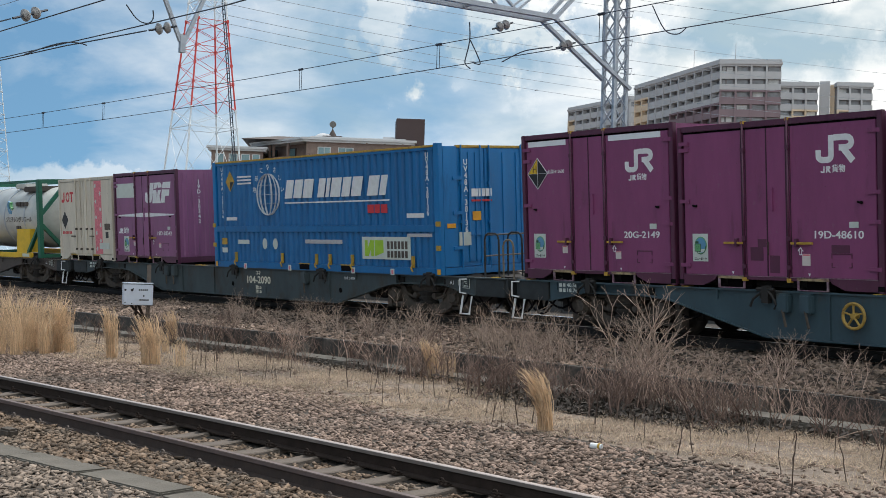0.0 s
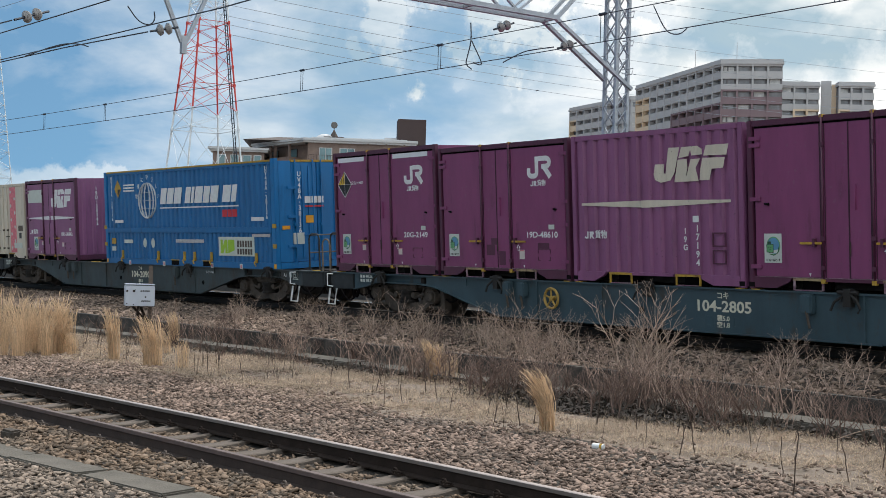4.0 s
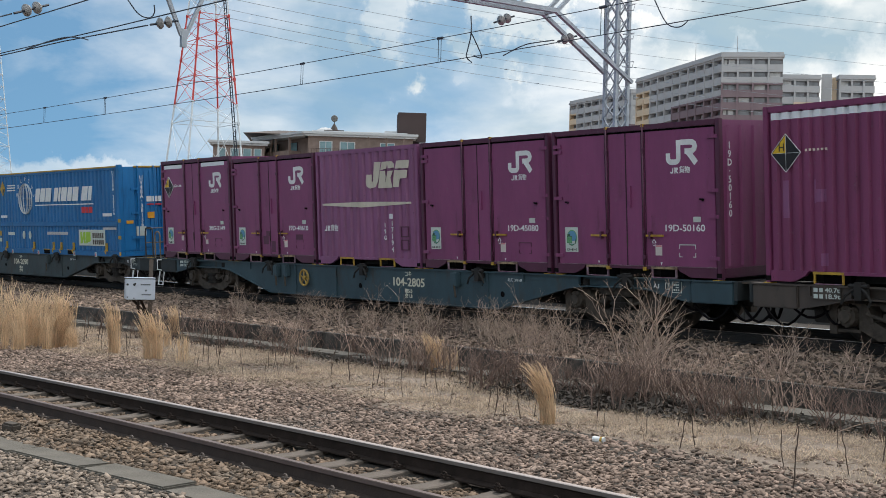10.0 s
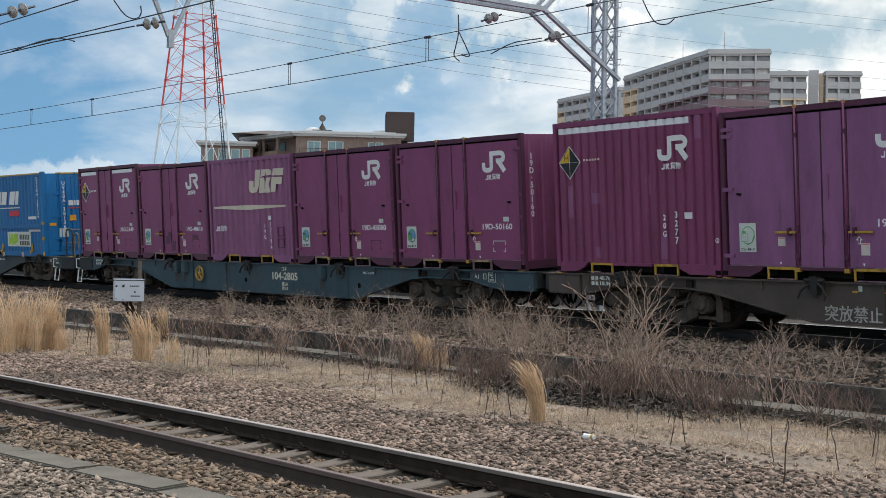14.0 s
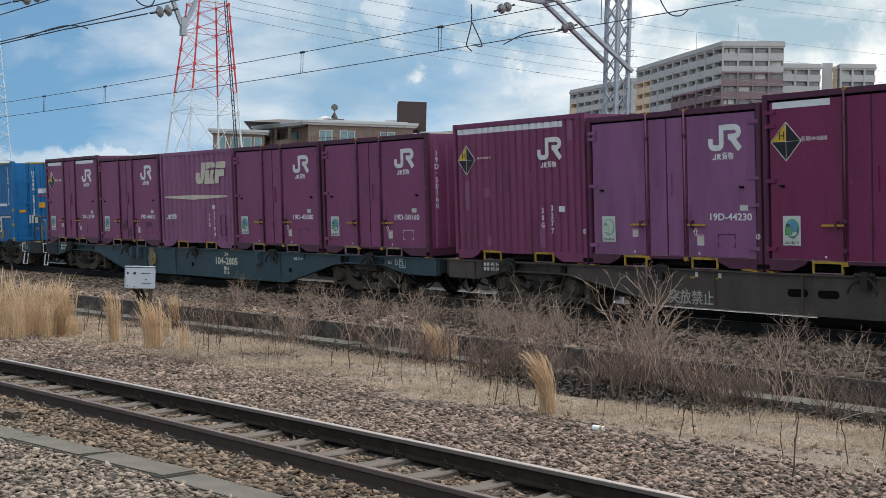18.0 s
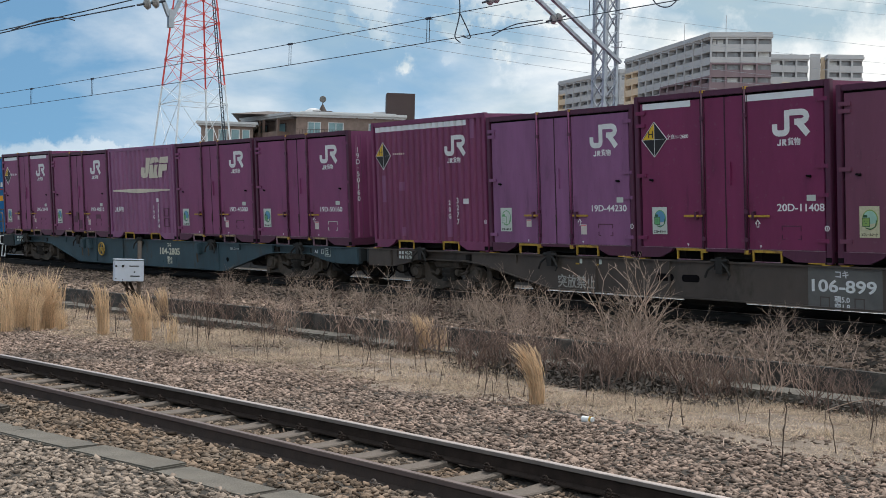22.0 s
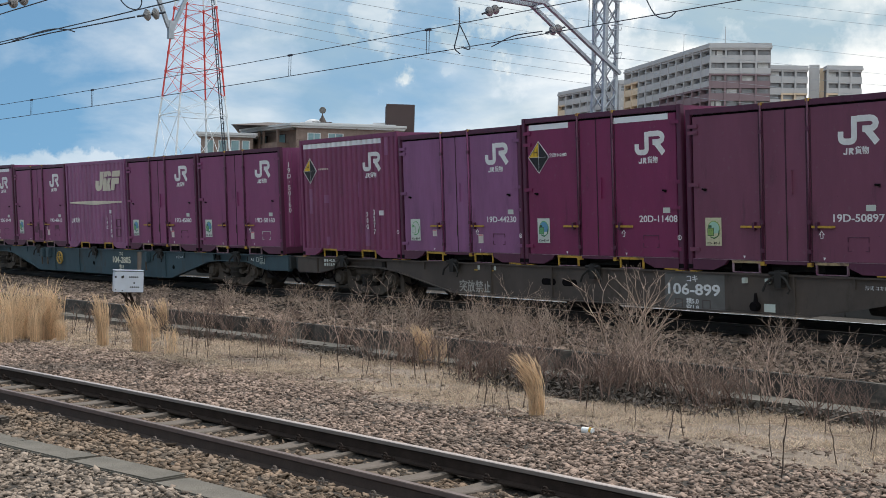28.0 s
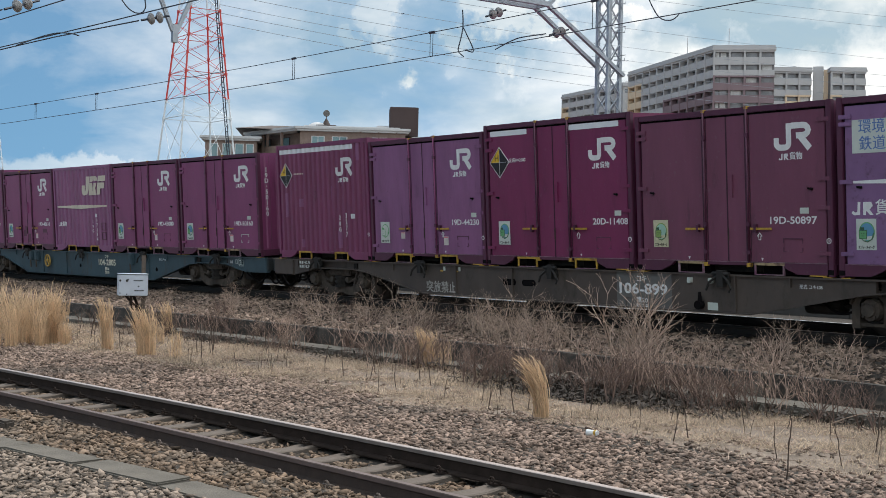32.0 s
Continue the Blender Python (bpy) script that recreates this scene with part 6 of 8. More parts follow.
        part("end_box", rbox(*sorted((sx * 8.82, sx * (hx - 0.002))), -1.215, -1.08, 0.5, 0.838, 0.015), WAGON_BLACK if (key, sx) in (("blue", 1), ("middle", -1), ("tank", 1), ("blue", -1)) else mat, t)
        if sx < 0:
            pl_ = plate("writing_plate", t, -8.55, -8.06, 0.66, 0.84, -1.217, mat)
            for k, words in ((0.795, "40.7t" if grey else "40.5t"), (0.705, "18.9t" if grey else "18.7t")):
                for x0, x1 in ((-8.52, -8.45), (-8.42, -8.36)):
                    plate("inscription", pl_, x0, x1, k - 0.03, k + 0.03, -1.2205, STICKER_PALE)
                lettering("inscription", words, 0.09, -8.2, -1.2205, k, STICKER_PALE, pl_, 0.25, 0.002)
        else:
            lettering("axle_marking", "A.I", 0.11, 8.09, -1.194, 0.735, WHITE, t)
            bm = bmesh.new()
            for a, b, c, d in ((8.28, 8.36, 0.69, 0.7), (8.28, 8.36, 0.79, 0.8), (8.28, 8.29, 0.7, 0.79), (8.35, 8.36, 0.7, 0.79), (8.42, 8.62, 0.64, 0.652), (8.42, 8.62, 0.81, 0.822), (8.42, 8.432, 0.652, 0.81), (8.608, 8.62, 0.652, 0.81),
                               (8.455, 8.48, 0.755, 0.785), (8.495, 8.52, 0.755, 0.785), (8.535, 8.56, 0.755, 0.785), (8.5, 8.57, 0.72, 0.738), (8.455, 8.48, 0.672, 0.702), (8.5, 8.525, 0.672, 0.702), (8.545, 8.57, 0.672, 0.702)):
                box(bm, a, b, -1.198, -1.192, c, d)
            part("card_frame", bm, STICKER_PALE, t)
    for cx in (-7.1, 7.1):
        bogie(t, cx, mat)
    # container locks and brackets under each joint
    for k in range(5):
        c = -7.6 + 3.8 * k
        for dx in (-0.12,):
            bm = bmesh.new()
            box(bm, c + dx - 0.13, c + dx + 0.13, -1.25, -1.2, 0.74, 0.86)
            box(bm, c + dx - 0.06, c + dx + 0.06, -1.3, -1.2, 0.68, 0.93)
            rod(bm, (c + dx - 0.16, -1.27, 0.88), (c + dx + 0.16, -1.27, 0.88), 0.03, n=8)
            tube(bm, [(c + dx + 0.05, -1.28, 0.85), (c + dx + 0.16, -1.31, 0.78), (c + dx + 0.22, -1.31, 0.66), (c + dx + 0.18, -1.31, 0.6)], 0.02, 6)
            tube(bm, [(c + dx - 0.05, -1.28, 0.85), (c + dx - 0.2, -1.31, 0.74), (c + dx - 0.26, -1.31, 0.62)], 0.02, 6)
            part("container_lock", bm, DARK_STEEL, t)
        for dx in (-1.75, 1.75):
            bm = bmesh.new()
            box(bm, c + dx - 0.07, c + dx + 0.07, -1.235, -1.1, 0.866, 0.878)
            part("lock_pad", bm, YELLOW, t)
    for sx in (-1, 1):
        for x0, x1, y_, low in ((8.0, 8.5, -1.08, 0.3), (8.3, 9.2, -1.0, 0.36), (8.7, 9.6, -1.1, 0.24), (5.2, 6.1, -1.0, 0.34)):
            bm = bmesh.new()
            tube(bm, [(sx * (x0 + (x1 - x0) * k / 7), y_, 0.6 - (0.6 - low) * math.sin(math.pi * k / 7)) for k in range(8)], 0.02, 5)
            part("hose", bm, DARK_GAP, t)
        part("valve_box", rbox(*sorted((sx * 8.35, sx * 8.7)), -1.0, -0.7, 0.3, 0.56, 0.02), UNDER_SHADE, t)
        bm = bmesh.new()
        rod(bm, (sx * 4.9, -0.75, 0.42), (sx * 5.5, -0.75, 0.42), 0.13, 0.13, 12)
        rod(bm, (sx * 5.5, -0.75, 0.42), (sx * 6.2, -0.75, 0.4), 0.03, 0.03, 6)
        part("brake_cylinder", bm, UNDER_SHADE, t)
        bm = bmesh.new()
        rod(bm, (sx * 5.7, -1.02, 0.62), (sx * 8.5, -1.02, 0.6), 0.022, n=6)
        part("brake_rod", bm, GRIME, t)
    bm = bmesh.new()
    rod(bm, (-1.2, -0.7, 0.3), (-0.2, -0.7, 0.3), 0.2, n=14)
    part("air_reservoir", bm, UNDER_SHADE, t)
    bm = bmesh.new()
    rod(bm, (-4.6, -0.9, 0.45), (4.6, -0.9, 0.4), 0.025, n=6)
    part("brake_pipe", bm, UNDER_SHADE, t)
    y = -1.192
    if not grey:
        # hand brake wheel with five spokes, on the middle wagon alone
        bm = bmesh.new()
        cx, cz, r = -2.41, 0.56, 0.175
        pts = [Vector((cx + r * math.cos(a_ * math.pi / 12), -1.27, cz + r * math.sin(a_ * math.pi / 12))) for a_ in range(25)]
        tube(bm, pts, 0.024, 6)
        for k in range(5):
            a_ = math.pi / 2 + k * 2 * math.pi / 5
            rod(bm, (cx, -1.27, cz), (cx + r * math.cos(a_), -1.27, cz + r * math.sin(a_)), 0.016, n=6)
        rod(bm, (cx, -1.19, cz), (cx, -1.29, cz), 0.045, n=10)
        if key == "middle":
            part("handbrake_wheel", bm, WHEEL_OCHRE, t, "grimy ochre hand brake wheel")
        nx_ = 1.4 if key == "middle" else 0.89
        for k, c in ((-3.6, 0.55), (-3.2, 0.55), (3.0, 0.55)):
            part("brake_lever_box", rbox(k - 0.1, k + 0.1, -1.32, -1.19, c, c + 0.28, 0.02), mat, t)
            bm = bmesh.new()
            rod(bm, (k, -1.3, c + 0.05), (k + 0.08, -1.33, c - 0.2), 0.022, n=6)
            part("lever", bm, GRIME, t)
        # jack holes as black discs, shade painted instead of an opening
        for k in (-0.3, 4.3):
            bm = bmesh.new()
            rod(bm, (k, y + 0.01, 0.45), (k, y - 0.006, 0.45), 0.055, n=12)
            part("jack_hole", bm, DARK_GAP, t)
    else:
        nx_ = 1.98
        # slots as black plates that hold the opening's shade
        for k in (-1.3, -0.77):
            bm = bmesh.new()
            pts = []
            for j in range(16):
                a_ = 2 * math.pi * j / 16
                pts.append((k + (0.12 if math.cos(a_) > 0 else -0.12) + 0.06 * math.cos(a_), 0.58 + 0.06 * math.sin(a_)))
            prism(bm, pts, y - 0.006, y + 0.01)
            part("beam_slot", bm, DARK_GAP, t)
        lettering("warning_lettering", "\u7a81\u653e\u7981\u6b62", 0.24, -3.34, y - 0.002, 0.4, FADED_WHITE, t, 0.94, 0.002)
        bm = bmesh.new()
        rod(bm, (3.23, -1.2, 0.38), (3.23, -1.3, 0.38), 0.07, n=10)
        rod(bm, (3.25, -1.26, 0.42), (3.25, -1.26, 0.58), 0.04, 0.02, 8)
        part("drain_cock", bm, DARK_GAP, t)
        plate("notice", t, 3.35, 3.55, 0.3, 0.42, y, STICKER_PALE)
        for k in (3.03, 3.45):
            bm = bmesh.new()
            box(bm, k - 0.03, k + 0.03, -1.26, -1.19, 0.72, 0.8)
            part("lamp_bracket", bm, STICKER_PALE, t)
    if grey and number:
        plate("repainted_patch", t, 1.42, 2.62, 0.25, 0.835, y + 0.001, WAGON_PATCH)
        for k in (-3.25, -2.78):
            plate("card_holder", t, k, k + 0.06, 0.74, 0.82, y, STICKER_PALE)
            plate("yellow_tab", t, k - 0.1, k - 0.01, 0.72, 0.745, y, YELLOW)
    lettering("number_marking", number, 0.24, nx_, y - 0.004, 0.57, WHITE if grey else CREAM_MARK, t, 1.05, 0.005)
    lettering("type_marking", "\u30b3\u30ad", 0.12, nx_, y - 0.002, 0.74, WHITE if grey else CREAM_MARK, t, bold=0.002)
    for k, words in ((0.39, "\u7a4d5.0"), (0.29, "\u7a7a1.8")):
        if number:
            lettering("inscription", words, 0.1, nx_, y - 0.002, k, WHITE if grey else CREAM_MARK, t, 0.25, 0.002)
    for k in (-0.36, 0.2):
        bm = bmesh.new()
        for a, b, c, d in ((0, 0.16, 0.14, 0.155), (0, 0.16, 0, 0.015), (0, 0.015, 0.015, 0.14), (0.145, 0.16, 0.015, 0.14)):
            box(bm, nx_ + k + a, nx_ + k + b, y - 0.005, y, 0.27 + c, 0.27 + d)
        part("card_frame", bm, mat, t)
    lettering("type_marking", maker, 0.068, 5.25 if grey else 4.65, y - 0.002, 0.72, WHITE, t)
    return ride(t, key)


wagon("tank", WAGON_GREY, "", "", "grimy grey flat wagon under the tank")
wagon("blue", WAGON_SLATE, "104-2090", "\u5f62\u5f0f \u30b3\u30ad104", "faded slate-grey container flat wagon carrying the long blue box")
wagon("middle", WAGON_BLUE, "104-2805", "\u5f62\u5f0f \u30b3\u30ad104", "slate-blue container flat wagon carrying five boxes")
wagon("last", WAGON_GREY, "106-899", "\u5f62\u5f0f \u30b3\u30ad106", "grimy grey-brown container flat wagon carrying five boxes")


# ---- overhead line ----
def polar(az, d, slope=None, z=None):
    a = radians(az)
    return Vector((-d * math.sin(a), d * math.cos(a), 1.9 + slope * d if z is None else z))


MAST = Vector((-19.8, 18.35, 0.5))


def lattice_mast():
    t = thing("catenary_mast", "pale grey steel lattice mast behind the train", "mast", at=Matrix.Translation(MAST))
    h, a, top = 9.5, 0.165, 9.5
    for sx in (-1, 1):
        for sy in (-1, 1):
            bm = bmesh.new()
            box(bm, sx * a - 0.035, sx * a + 0.035, sy * a - 0.035 if sy > 0 else sy * a - 0.035, sy * a + 0.035, -0.1, h)
            part("corner_angle", bm, GALV, t)
    n = 26
    for f in range(4):
        m = Matrix.Rotation(f * math.pi / 2, 4, "Z")
        for i in range(n):
            z0, z1 = i * h / n, (i + 1) * h / n
            for s in (-1, 1):
                bm = bmesh.new()
                bar(bm, m @ Vector((-a * s, -a - 0.02, z0)), m @ Vector((a * s, -a - 0.02, z1)), 0.03, 0.012)
                part("lacing_bar", bm, GALV, t)
    for z_ in (5.55, 6.15, 6.75, 7.35):
        bm = bmesh.new()
        tube(bm, [(a, 0, z_), (a + 0.22, 0.12, z_ + 0.02), (a + 0.18, 0.12, z_ - 0.1), (a, 0, z_ - 0.08)], 0.012)
        part("climbing_step", bm, GALV, t)
    return t


lattice_mast()


def portal_beam():
    t = thing("portal_beam", "pale grey steel truss beam spanning the tracks", "beam")
    x0, x1, z0, z1 = MAST.x - 0.2, MAST.x + 0.2, 6.9, 7.7
    y0, y1 = -4.0, 16.5
    for x_ in (x0, x1):
        for z_ in (z0, z1):
            bm = bmesh.new()
            box(bm, x_ - 0.045, x_ + 0.045, y0, y1, z_ - 0.045, z_ + 0.045)
            part("chord", bm, GALV, t)
        n = 20
        for i in range(n):
            a, b = y0 + (y1 - y0) * i / n, y0 + (y1 - y0) * (i + 1) / n
            bm = bmesh.new()
            bar(bm, (x_, a, z0 if i % 2 else z1), (x_, b, z1 if i % 2 else z0), 0.06, 0.04)
            part("diagonal", bm, GALV, t)
    for i in range(11):
        y_ = y0 + (y1 - y0) * i / 10
        bm = bmesh.new()
        box(bm, x0 + 0.046, x1 - 0.046, y_ - 0.03, y_ + 0.03, z0 - 0.03, z0 + 0.03)
        part("cross_bar", bm, GALV, t)
    for x_, yb, zb in ((x0, 18.2, 5.85), (x1, 18.6, 5.66)):
        bm = bmesh.new()
        bar(bm, (x_, 16.45, z0), (x_, yb, zb), 0.085, 0.07)
        part("knee_brace", bm, GALV, t)
        bm = bmesh.new()
        bar(bm, (x_, 16.5, z0), (x_, 18.2, 8.6), 0.08, 0.07)
        part("haunch", bm, GALV, t)
        bm = bmesh.new()
        bar(bm, (x_, 16.5, z1), (x_, 18.2, 9.2), 0.08, 0.07)
        part("haunch", bm, GALV, t)
    for s in (-1, 1):
        bm = bmesh.new()
        bar(bm, (MAST.x, 8.55 + s * 0.8, 7.2), (MAST.x, 8.55 + s * 0.035, 5.45), 0.065, 0.06)
        part("drop_leg", bm, GALV, t)
    bm = bmesh.new()
    box(bm, MAST.x - 0.045, MAST.x + 0.045, 8.505, 8.595, 5.26, 5.56)
    part("drop_shoe", bm, GALV, t)
    return t


portal_beam()


def insulator(p, q):
    """Pair of discs on a short rod from p towards q."""
    t = thing("insulator", "brown-grey porcelain disc insulator on the overhead line", "insulator", "line insulators")
    p, q = Vector(p), Vector(q)
    d = (q - p).normalized()
    bm = bmesh.new()
    rod(bm, p, q, 0.02)
    part("rod", bm, WIRE, t)
    L = (q - p).length
    for k in (0.36, 0.66):
        bm = bmesh.new()
        c = p + d * L * k
        rod(bm, c - d * 0.06, c - d * 0.01, 0.04, 0.1, 14)
        rod(bm, c - d * 0.01, c + d * 0.025, 0.1, 0.085, 14)
        part("disc", bm, PORCELAIN, t, smooth=False)
    return t


insulator(polar(52.75, 24.7, 0.185), polar(51.85, 25.2, 0.1905))
insulator(polar(49.85, 25.9, 0.171), polar(49.0, 26.3, 0.1755))
insulator(polar(68.1, 21.3, 0.1715), polar(66.9, 21.5, 0.176))
insulator(polar(73.8, 20.5, 0.1725), polar(72.4, 21.0, 0.181))


def wire(name, pts, r, mat, label, group="overhead wires"):
    t = thing(name, label, "wire", group)
    bm = bmesh.new()
    tube(bm, pts, r, 5)
    part("strand", bm, mat, t)
    return t


def over_train(x, z):
    return Vector((x, train_y(x) - 0.35, z))


wire("contact_wire", [over_train(-120 + 4 * i, 5.99 + 0.0018 * max(0, -50 - (-120 + 4 * i))) for i in range(36)], 0.0095, WIRE, "dark contact wire over the train's track")
MESSENGER = wire("messenger_wire", [over_train(-120 + 2.5 * i, 6.5 + 0.03 * math.cos(i * 0.9) * 0) for i in range(58)], 0.009, WIRE, "dark messenger wire over the train's track")
for x_ in (-47.6, -42.5, -38.15, -27.35, -22.0, -17.2, -12.2, -7.2):
    t = thing("dropper", "thin double dropper between messenger and contact wire", "wire", "droppers")
    for k in (-0.045, 0.045):
        bm = bmesh.new()
        rod(bm, over_train(x_ + k, 5.99), over_train(x_ + k, 6.5), 0.007, n=5)
        part("strand", bm, WIRE, t)
    bm = bmesh.new()
    rod(bm, over_train(x_ - 0.08, 6.5), over_train(x_ + 0.08, 6.5), 0.03, n=6)
    part("clamp", bm, WIRE, t)
wire("messenger_wire", [polar(76, 30.5, 0.1325), polar(74.46, 28.0, 0.1409), polar(69.7, 23.1, 0.1675), polar(65.0, 19.4, 0.1935), polar(58, 15.5, 0.235)], 0.011, WIRE, "dark messenger wire beside the beam")
wire("contact_wire", [polar(76, 30.0, 0.131), polar(74.4, 28.0, 0.1395), polar(71.7, 25, 0.1545), polar(68.2, 21.4, 0.171)], 0.012, WIRE, "dark wire ending at an insulator")
wire("feeder_wire", [polar(77, 30, 0.145), polar(74.49, 28.0, 0.1606), polar(70.9, 23, 0.1862), polar(66, 19, 0.22)], 0.012, WIRE, "dark feeder wire high beside the beam")
wire("feeder_wire", [polar(77, 26, 0.155), polar(74.5, 22.5, 0.1682), polar(73.9, 21, 0.172)], 0.012, WIRE, "dark feeder wire ending at an insulator")
for pts in ([(73.3, .146), (72.3, .154), (71.6, .158), (71.0, .158), (70.7, .1565)], [(69.1, .19), (68.6, .178), (68.1, .176), (67.9, .181), (67.95, .187)],
            [(53.8, .19), (53.75, .176), (53.9, .164), (54.0, .157), (53.7, .153)], [(53.75, .176), (53.4, .164), (53.2, .156), (53.6, .158)],
            [(52.3, .159), (51.4, .168), (50.8, .17), (50.0, .172)], [(45.6, .205), (45.2, .19), (44.9, .183), (44.4, .182), (44.1, .187)]):
    for _ in range(3):
        pts = [pts[0]] + [(p[0] * (1 - f) + q[0] * f, p[1] * (1 - f) + q[1] * f) for p, q in zip(pts, pts[1:]) for f in (0.25, 0.75)] + [pts[-1]]
    bm = bmesh.new()
    tube(bm, [polar(a, 23.5, s) for a, s in pts], 0.012, 6)
    part("jumper", bm, WIRE, MESSENGER, "looped dark jumper cable")


# ---- transmission towers and lines ----
def pylon(base, turn, width, height, red, label, bars=9):
    t = thing("transmission_tower", label, "pylon", "transmission towers", at=Matrix.Translation(base) @ Matrix.Rotation(radians(turn), 4, "Z"))
    def half(z):
        return width / 2 * max(0.18, 1 - z / (height * 0.92))
    def corner(k, z):
        h = half(z)
        return Vector(((h, h, z), (-h, h, z), (-h, -h, z), (h, -h, z))[k])
    zs = [0.0, 5.5, 12.3, 13.85, 16.1, 17.7, 19.2, 20.4, 21.5] + [23.1 + 1.8 * k for k in range(14)]
    zs = [z_ for z_ in zs if z_ <= height]
    for z0, z1 in zip(zs, zs[1:]):
        mat = TOWER_RED if red and red[0] < (z0 + z1) / 2 < red[1] else TOWER_WHITE
        th = 0.115 if z0 < 20 else 0.1
        for k in range(4):
            bm = bmesh.new()
            bar(bm, corner(k, z0), corner(k, z1), th)
            part("leg", bm, mat, t)
            a, b = corner(k, z0), corner((k + 1) % 4, z0)
            c, d = corner(k, z1), corner((k + 1) % 4, z1)
            level = z1 in (12.3, 16.1, 19.2) or z1 > 21
            for p, q, w in ((a, d, 0.032), (b, c, 0.032)) + (((c, d, 0.045),) if level else ()):
                bm = bmesh.new()
                bar(bm, p, q, w)
                part("brace", bm, mat, t)
            bm = bmesh.new()
            box(bm, c.x - 0.085, c.x + 0.085, c.y - 0.085, c.y + 0.085, c.z - 0.13, c.z + 0.13)
            part("gusset", bm, mat, t)
    for z_ in (height * 0.72, height * 0.83, height * 0.94):
        for s in (-1, 1):
            bm = bmesh.new()
            bar(bm, (0, 0, z_ + 0.8), (s * 5.5, 0, z_), 0.12)
            bar(bm, (0, 0.4, z_), (s * 5.5, 0, z_), 0.12)
            bar(bm, (0, -0.4, z_), (s * 5.5, 0, z_), 0.12)
            part("cross_arm", bm, TOWER_WHITE, t)
    if red:
        bm = bmesh.new()
        h0, h1 = half(5), half(26)
        p0, p1 = Vector((h0, -h0 * 0.55, 5)), Vector((h1, -h1 * 0.55, 26))
        s = Vector((0, 0.22, 0))
        rod(bm, p0 + s, p1 + s, 0.05)
        rod(bm, p0 - s, p1 - s, 0.05)
        for i in range(50):
            c = p0.lerp(p1, i / 50)
            rod(bm, c + s, c - s, 0.035, n=4)
        part("ladder", bm, WIRE, t, "dark climbing ladder")
    return t


tb = polar(65.6, 110, z=0.3)
pylon(tb, 65.55 + 23, 8.6 / 1.34, 40, (13.85, 21.5), "red and white steel lattice transmission tower")
pylon(polar(75.0, 200, z=0.3), 74 + 30, 8.5, 56, None, "grey-white lattice transmission tower far off")
# each line: how steeply it is seen at the tower, half way across the view, and at its far side
for k, (s0, s1, s2) in enumerate(((.2556, .2313, .1817), (.2468, .2223, .1737), (.2225, .1976, .1499), (.207, .1819, .1376), (.196, .1707, .1291), (.1872, .1618, .1207), (.1806, .155, .1122), (.1731, .1474, .1058))):
    pts = []
    for i in range(25):
        az = 65.2 - 1.45 * i
        u, v, w_ = 64.7, 54.9, 35.5
        f0, f1, f2 = (az - v) * (az - w_) / ((u - v) * (u - w_)), (az - u) * (az - w_) / ((v - u) * (v - w_)), (az - u) * (az - v) / ((w_ - u) * (w_ - v))
        pts.append(polar(az, 110 + 6 * i, s0 * f0 + s1 * f1 + s2 * f2))
    t = wire("power_line", pts, 0.024, WIRE_FAR, "thin grey high-voltage line across the sky", "power lines")
    for i in range(3 + k, 24, 6):
        bm = bmesh.new()
        rod(bm, pts[i] - Vector((0.25, 0, 0)), pts[i] + Vector((0.25, 0, 0)), 0.06, 0.06, 6)
        part("spacer", bm, WIRE_FAR, t)
for k, (s0, s1) in enumerate(((.3, .24), (.27, .215), (.24, .2))):
    wire("power_line", [polar(66, 110, s0), polar(74.5, 190, s1 * 0.9)], 0.035, WIRE_FAR, "thin grey high-voltage line across the sky", "power lines")


